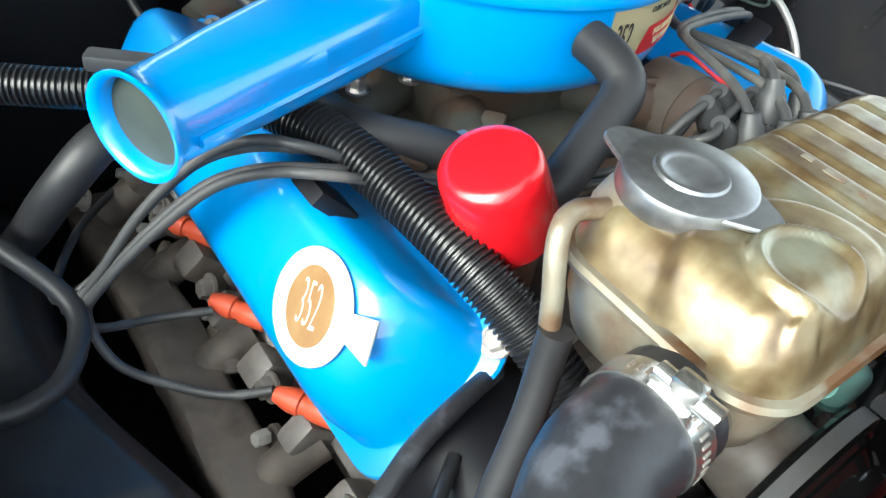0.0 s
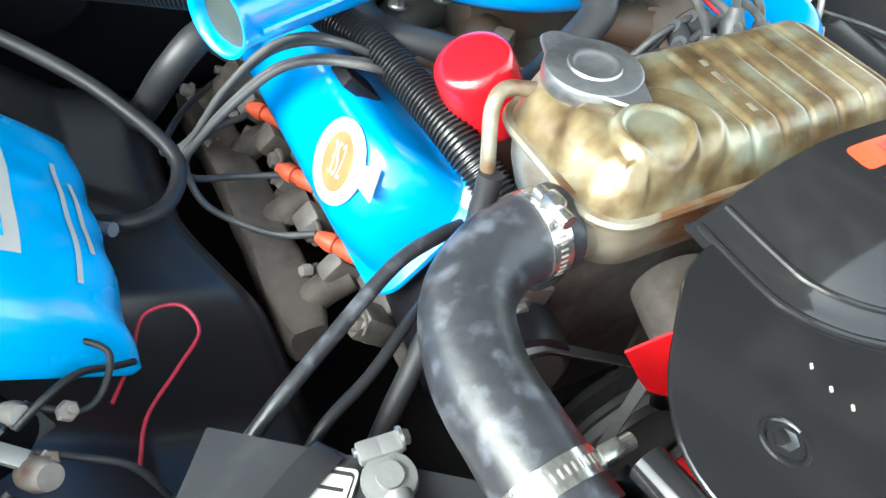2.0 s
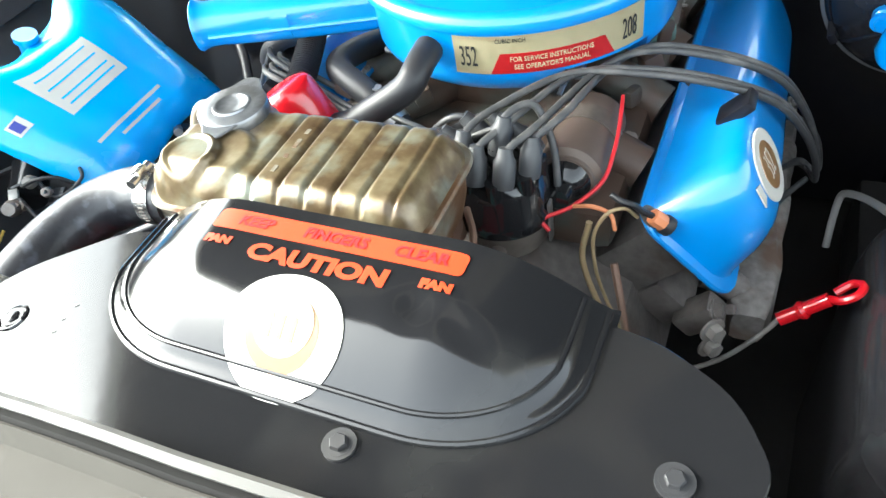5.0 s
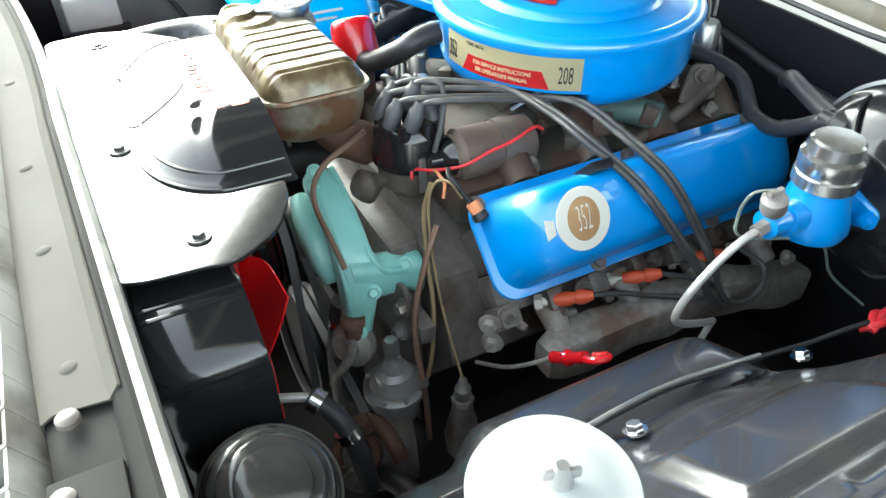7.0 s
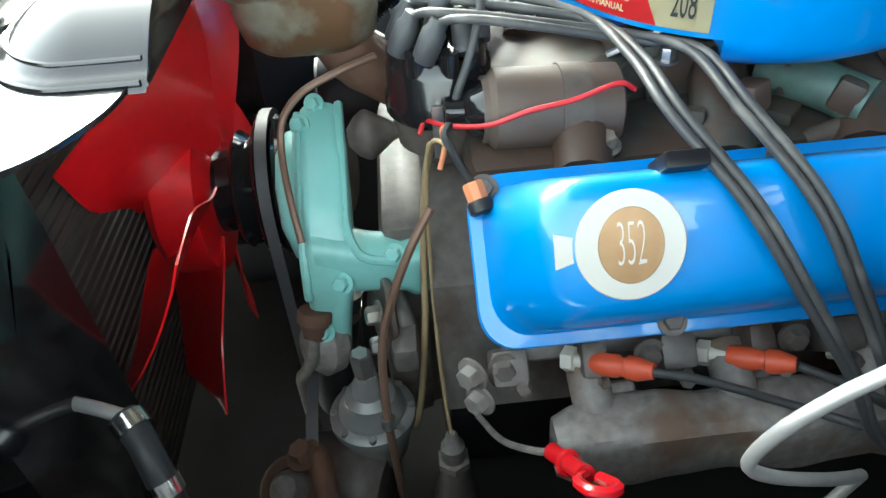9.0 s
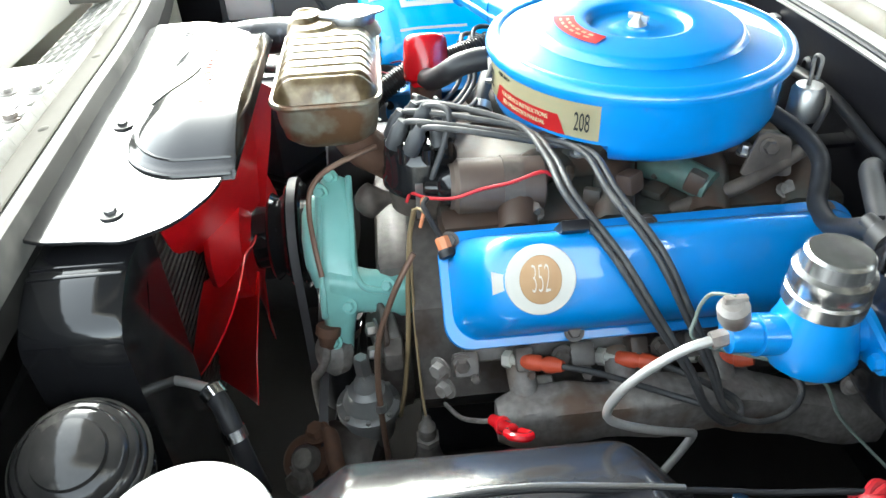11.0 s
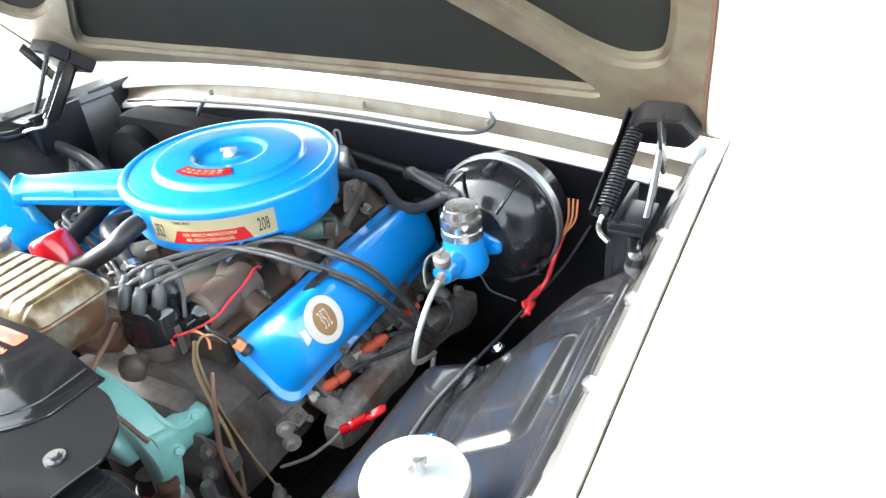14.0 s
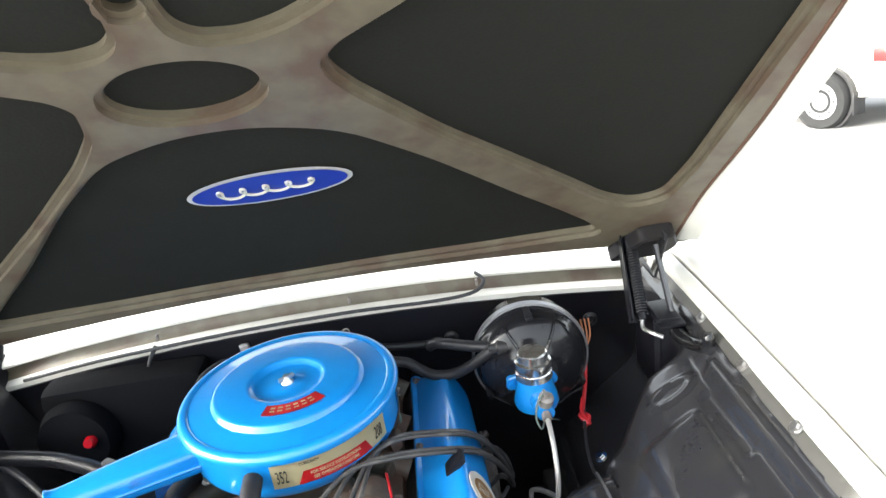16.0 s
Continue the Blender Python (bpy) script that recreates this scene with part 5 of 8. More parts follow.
    # fixings and pressed dimples on the plate
    for x, y in ((0.086, -0.445), (0.274, -0.407)):
        part("shroud_bolt", join(hexbolt((x, y, 0.946), (0, 0, 1), 0.006, 0.005), lathe([(0.011, -0.001), (0.011, 0.0012)], (x, y, 0.946), (0, 0, 1), 18)), SATIN_BLACK, sh)
    part("dimple", join(tube([(-0.216 + 0.0095 * math.cos(a), -0.429 + 0.012 * math.sin(a), 0.945) for a in [2 * math.pi * k / 16 for k in range(17)]], 0.0016, 6, 2), hexbolt((-0.216, -0.429, 0.945), (0, 0, 1), 0.006, 0.003)), GLOSS_BLACK, sh)
    for x, y in ((-0.171, -0.43), (-0.173, -0.418), (-0.172, -0.404)):
        part("paint_chip", box((x, y, 0.9455), (0.003, 0.0012, 0.0008), 0, mirror_y_turn(50)), DECAL_WHITE, sh)
    sh.location = (0.042, -0.387, 0.932)
    return sh


shroud()


def radiator():
    r = thing("radiator", (0.025, -0.42, 0.42), "black crossflow radiator behind the support", "radiator")
    core = part("core", box((0.025, -0.455, 0.68), (0.56, 0.04, 0.48), 0.004), mat("dusty_core", (0.06, 0.055, 0.05), 0.7, fine=90), r, "black finned core")
    shoulder = [(0.262, 0.45), (0.262, 0.912), (0.27, 0.924), (0.318, 0.926), (0.338, 0.924), (0.352, 0.919), (0.374, 0.907), (0.387, 0.896), (0.394, 0.882), (0.396, 0.84), (0.396, 0.45)]
    square = [(0.285, 0.45), (0.285, 0.84), (0.29, 0.856), (0.33, 0.858), (0.345, 0.85), (0.348, 0.83), (0.348, 0.45)]
    for side, section in ((1, shoulder), (-1, square)):
        wide = [[Vector((x if side > 0 else across(x), y, z)) for x, z in spline2(section, 2)] for y in (-0.462, -0.458, -0.378, -0.374)]
        for row, k in zip(wide, (0.985, 1.0, 1.0, 0.985)):
            for q in row:
                q.z = 0.7 + (q.z - 0.7) * k
        et = part("end_tank", loft(wide), GLOSS_BLACK, r, "gloss black radiator end tank with a sloping shoulder")
        if side > 0:
            for x, z in ((0.333, 0.9255), (0.344, 0.9225)):
                part("tank_band", box((x, -0.418, z), (0.004, 0.084, 0.002), 0.0006, Euler((0, radians(14), 0)).to_matrix()), GLOSS_BLACK, et)
    for k in range(38):
        part("fin", box((0.025, -0.434, 0.46 + 0.012 * k), (0.55, 0.004, 0.0015), 0), MATS["dusty_core"], core, smooth=0)
    # cooler line with clamps at the driver's side
    p = Vector((0.32, -0.39, 0.763))
    part("cooler_fitting", join(hexbolt(p, (1, 0.4, 0), 0.011, 0.012), tube([p, p + Vector((0.012, 0.03, 0.002)), p + Vector((0.02, 0.052, -0.001))], 0.005, 10, 4)), TUBE_STEEL, r, "pale steel cooler pipe")
    part("cooler_hose", tube([p + Vector((0.02, 0.052, -0.001)), p + Vector((0.034, 0.064, -0.008)), p + Vector((0.05, 0.074, -0.02)), p + Vector((0.064, 0.082, -0.055)), p + Vector((0.066, 0.09, -0.12))], 0.0105, 12, 5), RUBBER, r)
    for q, ax in ((Vector((0.026, 0.058, -0.004)), (0.6, 0.5, -0.3)), (Vector((0.056, 0.077, -0.033)), (0.4, 0.25, -0.8))):
        part("hose_clamp", lathe([(0.0115, -0.006), (0.0128, -0.006), (0.0128, 0.006), (0.0115, 0.006)], p + q, ax, 20), CHROME, r)
    return r


radiator()


def fan():
    f = thing("cooling_fan", (0.0, -0.37, 0.71), "red painted engine cooling fan", "fan")
    c = Vector((0.0, -0.365, 0.71))
    part("hub", lathe([(0.02, -0.032), (0.075, -0.03), (0.085, -0.02), (0.085, 0.022), (0.06, 0.028), (0.02, 0.03)], c, (0, 1, 0), 32), FAN_RED, f)
    part("spacer", lathe([(0.045, 0.028), (0.045, 0.048), (0.06, 0.052), (0.064, 0.056), (0.056, 0.066), (0.064, 0.076), (0.06, 0.082), (0.046, 0.086), (0.046, 0.1), (0.025, 0.1)], c, (0, 1, 0), 40), GLOSS_BLACK, f, "black fan spacer")
    for k in range(4):
        part("hub_bolt", hexbolt(c + Vector((0.028 * math.cos(k * math.pi / 2 + 0.4), -0.025, 0.028 * math.sin(k * math.pi / 2 + 0.4))), (0, -1, 0), 0.007, 0.006), STEEL, f)
    for k in range(6):
        a = math.pi * k / 3
        rad, tan = Vector((math.cos(a), 0, math.sin(a))), Vector((-math.sin(a), 0, math.cos(a)))
        rows = []
        for i in range(9):
            r = 0.045 + 0.178 * i / 8
            w = 0.04 + 0.052 * smoothstep(0, 0.7, i / 8)
            row = []
            for j in range(7):
                u = j / 6 * 2 - 1
                lean = 0.115 * (math.sin(a) * r + math.cos(a) * w * u * 0.92)
                row.append(Vector((0, lean, 0)) + c + rad * (r + (0.006 * (1 - u * u) if i == 8 else 0)) + tan * (w * u * 0.92) + Vector((0, 0.044 * u * (0.9 + 0.1 * i / 8) + 0.01 * (1 - u * u) - 0.006, 0)))
            rows.append(row)
        part("blade", sheet(rows, 0.002), FAN_RED, f, "red pressed fan blade")
    return f


fan()


def limb(stations, r=0.012):
    """A cast arm through stations (x, y, z, width along the car, thickness), bent in the plane across the car."""
    rings = []
    for k, (x, y, z, b, t) in enumerate(stations):
        a, c = stations[max(k - 1, 0)], stations[min(k + 1, len(stations) - 1)]
        way = Vector((c[0] - a[0], 0, c[2] - a[2])).normalized()
        side = Vector((-way.z, 0, way.x))
        rings.append([Vector((x, y, z)) + Vector((0, px, 0)) + side * pz for px, pz in rrect(b, t, r, 4)])
    return loft(rings)


def water_pump():
    w = thing("water_pump", (0.05, -0.2, 0.56), "aqua painted cast water pump on the engine front", "water pump")
    part("bearing_nose", tube([(0.0, -0.268, 0.715), (0.0, -0.24, 0.717), (0.01, -0.2, 0.72)], 0.045, 24, 3), GREASE, w)
    part("nose_web", limb([(0.03, -0.24, 0.785, 0.024, 0.024), (0.055, -0.24, 0.775, 0.036, 0.04), (0.08, -0.238, 0.755, 0.042, 0.048), (0.105, -0.236, 0.73, 0.04, 0.046), (0.122, -0.234, 0.706, 0.026, 0.028)]), AQUA, w, "angular aqua boss beside the pulley", 35)
    part("pump_body", limb([(0.02, -0.212, 0.806, 0.026, 0.02), (0.028, -0.212, 0.805, 0.038, 0.034), (0.058, -0.211, 0.794, 0.044, 0.042), (0.095, -0.21, 0.777, 0.045, 0.046), (0.127, -0.21, 0.756, 0.046, 0.046), (0.146, -0.211, 0.732, 0.048, 0.046), (0.155, -0.213, 0.705, 0.046, 0.044), (0.157, -0.217, 0.675, 0.04, 0.04), (0.157, -0.221, 0.64, 0.036, 0.034), (0.157, -0.223, 0.61, 0.032, 0.03)]), AQUA, w, "aqua painted casting", 35)
    rings = []
    for y, x, z, t, h in ((-0.222, 0.147, 0.725, 0.044, 0.064), (-0.195, 0.149, 0.721, 0.046, 0.06), (-0.175, 0.149, 0.716, 0.044, 0.054), (-0.145, 0.147, 0.709, 0.044, 0.052), (-0.137, 0.1465, 0.7075, 0.05, 0.058), (-0.126, 0.146, 0.706, 0.05, 0.058), (-0.121, 0.146, 0.706, 0.04, 0.05)):
        rings.append([Vector((x + px, y, z + pz)) for px, pz in rrect(t, h, 0.016, 5)])
    part("pump_outlet", loft(rings), AQUA, w, "rounded aqua outlet arm", 40)
    for pts in ([(0.035, -0.192, 0.82), (0.075, -0.191, 0.805), (0.12, -0.191, 0.78), (0.15, -0.191, 0.757), (0.168, -0.18, 0.738), (0.17, -0.15, 0.729)], [(0.045, -0.231, 0.818), (0.095, -0.231, 0.796), (0.138, -0.231, 0.766), (0.169, -0.232, 0.728), (0.176, -0.233, 0.7)]):
        part("casting_rib", tube(pts, 0.0045, 8, 4), AQUA, w)
    for q in ((0.166, -0.15, 0.735), (0.06, -0.228, 0.815), (0.035, -0.215, 0.822), (0.18, -0.225, 0.66), (0.176, -0.2, 0.715)):
        part("pump_bolt", hexbolt(q, (0.8, -0.3, 0.5), 0.007, 0.008), AQUA, w)
    part("pump_pulley", lathe([(0.02, -0.012), (0.075, -0.012), (0.078, -0.009), (0.068, 0.0), (0.078, 0.009), (0.075, 0.012), (0.02, 0.012)], (0, -0.275, 0.71), (0, 1, 0), 40), GLOSS_BLACK, w, "gloss black pulley")
    part("vent_pipe", tube([(0.06, -0.15, 0.876), (0.078, -0.18, 0.874), (0.088, -0.215, 0.862), (0.096, -0.235, 0.842), (0.11, -0.24, 0.818), (0.14, -0.236, 0.79), (0.165, -0.23, 0.757)], 0.0035, 8, 5), COPPER_BROWN, w, "thin bent copper-brown pipe")
    part("elbow_flange", lathe([(0.015, -0.006), (0.0165, -0.004), (0.0165, 0.006), (0.011, 0.008), (0.01, 0.022)], (0.175, -0.232, 0.678), (0.35, -0.2, -1), 18), RUST, w, "rusty flange under the casting")
    return w


water_pump()


def belt(name, pulleys, y, label):
    """A belt round two pulleys (x, z, r)."""
    (x0, z0, r0), (x1, z1, r1) = pulleys
    d = Vector((x1 - x0, z1 - z0))
    base = math.atan2(d.y, d.x)
    off = math.acos(max(-1, min(1, (r0 - r1) / d.length)))
    pts = []
    for k in range(13):
        a = base + off + (2 * math.pi - 2 * off) * k / 12
        pts.append((x0 + r0 * math.cos(a), z0 + r0 * math.sin(a)))
    for k in range(13):
        a = base - off + 2 * off * k / 12
        pts.append((x1 + r1 * math.cos(a), z1 + r1 * math.sin(a)))
    cx, cz = sum(p[0] for p in pts) / len(pts), sum(p[1] for p in pts) / len(pts)
    rings = []
    for x, z in pts + pts[:1]:
        o = Vector((x - cx, 0, z - cz)).normalized()
        p = Vector((x, y, z))
        rings.append([p + o * 0.004 + Vector((0, 0.006, 0)), p + o * 0.004 - Vector((0, 0.006, 0)), p - o * 0.005 - Vector((0, 0.004, 0)), p - o * 0.005 + Vector((0, 0.004, 0))])
    return solid(name, loft(rings, cap=False), BELT, (cx, y, cz), label, "belt", "drive belts")


belt("drive_belt", ((0.0, 0.5, 0.092), (0.0, 0.71, 0.08)), -0.275, "black rubber drive belt on the pump pulley")
belt("drive_belt", ((0.0, 0.5, 0.092), (-0.19, 0.72, 0.04)), -0.232, "black rubber drive belt to the generator")
belt("drive_belt", ((0.0, 0.5, 0.092), (0.2, 0.52, 0.06)), -0.25, "black rubber drive belt to the steering pump")


def distributor():
    d = thing("distributor", (0.075, -0.095, 0.76), "black distributor with a ring of plug wire towers", "distributor")
    c = Vector((0.075, -0.095, 0))
    part("shaft_body", lathe([(0.02, 0.74), (0.022, 0.79), (0.042, 0.8), (0.045, 0.825), (0.045, 0.835)], c, (0, 0, 1), 28), DUSTY_IRON, d, "grey-brown distributor body")
    cap = part("cap", lathe([(0.047, 0.83), (0.05, 0.833), (0.05, 0.846), (0.047, 0.85), (0.046, 0.875), (0.038, 0.886), (0.012, 0.888)], c, (0, 0, 1), 36), GLOSS_BLACK, d, "black bakelite cap")
    for k in range(8):
        a = 2 * math.pi * k / 8 + 0.2
        p = c + Vector((0.036 * math.cos(a), 0.036 * math.sin(a), 0.872))
        part("tower", lathe([(0.0095, 0), (0.009, 0.024)], p, (0, 0, 1), 14), GLOSS_BLACK, cap)
    part("centre_tower", lathe([(0.01, 0.886), (0.0095, 0.91)], c, (0, 0, 1), 14), GLOSS_BLACK, cap)
    part("cap_clip", box(c + Vector((0.049, -0.006, 0.83)), (0.003, 0.01, 0.05), 0.001), STEEL, d)
    part("vacuum_can", lathe([(0.005, -0.04), (0.009, -0.024), (0.02, -0.007), (0.023, -0.002), (0.023, 0.002), (0.018, 0.01), (0.008, 0.018)], (0.085, -0.165, 0.812), (0.15, -1, 0), 28), DUSTY_IRON, d, "grimy brown vacuum advance can")
    return c


dist_c = distributor()

coil = thing("ignition_coil", (0.125, -0.0, 0.83), "brown grimy cylindrical ignition coil on a bracket", "ignition coil")
part("coil_body", lathe([(0.03, -0.055), (0.034, -0.052), (0.034, 0.05), (0.028, 0.055), (0.028, 0.06)], (0.13, -0.005, 0.848), (0, -1, 0.05), 28), mat("brown_coil_paint", (0.07, 0.048, 0.038), 0.55, second=(0.11, 0.08, 0.064), fine=50, stain=(0.13, 0.1, 0.08)), coil, "grimy brown can")
part("coil_tower", lathe([(0.026, 0.058), (0.02, 0.07), (0.012, 0.075), (0.011, 0.09)], (0.13, -0.005, 0.848), (0, -1, 0.05), 20), GLOSS_BLACK, coil)
part("coil_bracket", join(box((0.13, 0.01, 0.812), (0.05, 0.03, 0.008), 0.002), lathe([(0.0345, -0.012), (0.036, -0.012), (0.036, 0.012), (0.0345, 0.012)], (0.13, 0.01, 0.847), (0, -1, 0.05), 28, cap=False)), DUSTY_IRON, coil)


def fuel_pump():
    f = thing("fuel_pump", (0.2, -0.182, 0.52), "grey cast fuel pump with a domed top", "fuel pump")
    c = Vector((0.203, -0.192, 0.008))
    part("pump_dome", lathe([(0.0400, 0.543), (0.0435, 0.547), (0.0435, 0.556), (0.0400, 0.559), (0.0339, 0.56), (0.0331, 0.566), (0.0270, 0.572), (0.0252, 0.582), (0.0165, 0.588), (0.0148, 0.6), (0.0113, 0.604), (0.0104, 0.615), (0.0052, 0.617)], c, (0, 0, 1), 40), GREY_CAST, f, "grey die-cast dome")
    part("pump_base", lathe([(0.0218, 0.48), (0.0313, 0.5), (0.0357, 0.53), (0.0357, 0.546)], c, (0, 0, 1), 28), GREY_CAST, f)
    for k in range(8):
        a = 2 * math.pi * k / 8
        part("rim_screw", hexbolt(c + Vector((0.039 * math.cos(a), 0.039 * math.sin(a), 0.557)), (0, 0, 1), 0.004, 0.004, False), STEEL, f)
    part("inlet_tee", join(tube([(0.19, -0.15, 0.64), (0.19, -0.15, 0.67), (0.16, -0.16, 0.685)], 0.012, 12, 4), box((0.205, -0.15, 0.66), (0.05, 0.025, 0.03), 0.008)), GREASE, f)
    part("tip_fitting", lathe([(0.011, 0), (0.011, 0.03), (0.008, 0.034)], c + Vector((0.0, 0.0, 0.61)), (0.02, -0.05, 1), 6), STEEL, f, "bright hexagon fitting")
    return f


fuel_pump()

# short by-pass hose and steering pump bits in front
bp = thing("bypass_hose", (0.125, -0.23, 0.54), "short black hose with a steel clamp below the pump", "hose")
part("hose", tube([(0.12, -0.215, 0.66), (0.125, -0.225, 0.62), (0.13, -0.235, 0.56), (0.13, -0.235, 0.5)], 0.026, 18, 4), RUBBER, bp)
part("clamp", lathe([(0.0265, -0.006), (0.028, -0.006), (0.028, 0.006), (0.0265, 0.006)], (0.123, -0.222, 0.635), (0.1, -0.15, -1), 24), CHROME, bp, "steel hose clamp")
sp = thing("steering_pump", (0.24, -0.25, 0.44), "rusty power steering pump low at the engine front", "pump")
part("pump_case", lathe([(0.02, -0.05), (0.05, -0.045), (0.055, -0.03), (0.055, 0.03), (0.045, 0.045)], (0.235, -0.23, 0.48), (0.3, 1, 0), 28), GREASE, sp, "greasy pump case")
part("port_ring", lathe([(0.02, -0.008), (0.031, -0.008), (0.034, -0.003), (0.034, 0.004), (0.03, 0.008), (0.021, 0.008), (0.02, 0.0)], (0.262, -0.275, 0.53), (0.45, -0.25, 0.85), 30), RUST, sp, "orange-brown rusty ring")
part("port_plug", lathe([(0.019, -0.01), (0.019, 0.012), (0.013, 0.02), (0.008, 0.021)], (0.262, -0.275, 0.53), (0.45, -0.25, 0.85), 24), MANIFOLD, sp, "grey-brown plug in the ring")
part("return_pipe", tube([(0.24, -0.25, 0.555), (0.262, -0.24, 0.57), (0.29, -0.235, 0.565), (0.305, -0.23, 0.545)], 0.011, 12, 5), RUST, sp)
part("pipe_nut", hexbolt((0.25, -0.258, 0.568), (0.1, -0.2, 1), 0.012, 0.014), RUST, sp)
part("outlet_bolt", hexbolt((0.285, -0.285, 0.52), (0.6, -0.5, 0.4), 0.016, 0.015), MANIFOLD, sp)
part("fluid_hose", tube([(0.3, -0.255, 0.52), (0.36, -0.24, 0.545), (0.43, -0.23, 0.55), (0.52, -0.24, 0.6), (0.6, -0.26, 0.7), (0.63, -0.27, 0.8)], 0.014, 12, 5), RUBBER, sp)


# brackets, pipes and a painted boss round the engine front and valley
bracket = part("front_bracket", plate(round_poly([(-0.05, -0.03), (0.03, -0.035), (0.045, 0.01), (0.01, 0.05), (-0.04, 0.03)], 0.01), (0.17, -0.165, 0.665), frame_of((0.25, -1, 0.15)), 0.008, 0.002), GREASE, engine, "greasy cast bracket behind the fuel pump")
for x, y, z in ((0.145, -0.176, 0.69), (0.2, -0.17, 0.695), (0.19, -0.172, 0.645)):
    part("bracket_bolt", hexbolt((x, y, z), (0.25, -1, 0.15), 0.009, 0.012), STEEL, bracket)
part("bent_pipe", tube([(0.178, -0.234, 0.672), (0.184, -0.238, 0.65), (0.186, -0.244, 0.628), (0.18, -0.254, 0.605), (0.17, -0.262, 0.585), (0.166, -0.264, 0.54), (0.168, -0.262, 0.5)], 0.0062, 10, 6), MANIFOLD, engine, "bent brown steel pipe")
part("pipe_union", lathe([(0.012, -0.012), (0.013, 0.0), (0.009, 0.014)], (0.179, -0.234, 0.668), (0.2, -0.3, 1), 14), RUST, engine)
part("thermostat_body", lathe([(0.02, -0.02), (0.03, -0.012), (0.032, 0.004), (0.022, 0.016)], (0.165, -0.232, 0.628), (0.5, -0.8, 0.3), 24), MANIFOLD, engine, "grey-brown round casting below the pump")
part("painted_boss", tube([(0.1, 0.19, 0.845), (0.135, 0.215, 0.85), (0.17, 0.245, 0.845)], 0.02, 14, 4), DULL_AQUA, engine, "aqua painted casting in the valley")
for k in range(4):
    y = 0.03 + 0.105 * k
    part("head_nut", hexbolt((0.17, y, 0.83), (0.2, 0, 1), 0.01, 0.012), MANIFOLD, engine)
part("throttle_bracket", join(tube([(0.17, 0.2, 0.815), (0.17, 0.29, 0.848), (0.165, 0.35, 0.884)], 0.0095, 10, 4), plate(round_poly([(-0.03, -0.02), (0.03, -0.02), (0.02, 0.03), (-0.015, 0.035)], 0.008), (0.165, 0.31, 0.875), frame_of((1, -0.2, 0.1)), 0.005, 0.001), hexbolt((0.172, 0.305, 0.895), (1, -0.2, 0.3), 0.008, 0.01)), DUSTY_IRON, engine, "grimy brown throttle bracket")
for s, x0 in ((1, 0.288), (-1, -0.262)):
    for y, z in ((-0.075, 0.705), (-0.07, 0.672)):
        part("head_end_bolt", hexbolt((x0, y - 0.02, z - (0.03 if s < 0 else 0)), (s * 0.7, -0.7, 0.1), 0.01, 0.011), IRON, engine)


# ---- brake booster, master cylinder and line ----
def booster():
    b = thing("brake_booster", (0.46, 0.4, 0.74), "large black brake booster drum on the firewall", "brake booster")
    c, ax = Vector((0.449, 0.35, 0.868)), (-0.05, -1, 0.06)
    part("front_shell", lathe([(0.105, 0.01), (0.11, 0.014), (0.11, 0.02), (0.105, 0.025), (0.103, 0.038), (0.098, 0.048), (0.09, 0.056), (0.078, 0.063), (0.062, 0.069), (0.047, 0.073), (0.044, 0.077), (0.03, 0.077)], c, ax, 64), BOOSTER_BLACK, b, "gloss black front shell")
    part("rear_shell", lathe([(0.11, 0.012), (0.113, 0.006), (0.113, 0.0), (0.107, -0.006), (0.103, -0.05), (0.09, -0.07), (0.05, -0.09)], c, ax, 64), BOOSTER_BLACK, b)
    part("band", lathe([(0.111, 0.0), (0.1155, 0.001), (0.1155, 0.017), (0.111, 0.018)], c, ax, 64, cap=False), mat("dull_grey_band", (0.2, 0.2, 0.21), 0.3, 0.6), b, "dull metal clamp band")
    for a in (62, 118, 215, 325):
        q = radians(a)
        out = Vector((math.cos(q), 0, math.sin(q)))
        part("pressed_rib", tube([c + out * r0 - Vector((0, h0, 0)) for r0, h0 in ((0.104, 0.034), (0.098, 0.0485), (0.086, 0.059), (0.07, 0.0665), (0.052, 0.0725))], 0.0028, 8, 4), BOOSTER_BLACK, b)
    for a in (90, 210, 330):
        q = radians(a)
        part("strap", box(c + Vector((0.106 * math.cos(q), -0.025, 0.106 * math.sin(q))), (0.014, 0.06, 0.01), 0.003, Euler((0, -q + math.pi / 2, 0)).to_matrix()), BAY_BLACK, b)
    part("vacuum_hose", tube([(0.1, 0.335, 0.905), (0.155, 0.35, 0.9), (0.2, 0.35, 0.893), (0.228, 0.34, 0.877), (0.255, 0.325, 0.868), (0.297, 0.315, 0.871), (0.335, 0.305, 0.893), (0.365, 0.3, 0.915), (0.385, 0.3, 0.922)], 0.0105, 14, 6), RUBBER, b, "thick black vacuum hose to the manifold")
    part("check_valve", lathe([(0.006, -0.014), (0.015, -0.01), (0.015, 0.006), (0.009, 0.01), (0.008, 0.024)], (0.388, 0.3, 0.922), (-1, -0.1, 0.1), 20), SATIN_BLACK, b, "round black check valve")
    part("stub_hose", tube([(0.252, 0.375, 0.905), (0.266, 0.365, 0.916), (0.285, 0.35, 0.92), (0.33, 0.33, 0.918), (0.37, 0.31, 0.92)], 0.011, 14, 5), RUBBER, b, "short black hose at the check valve")
    return b


booster()


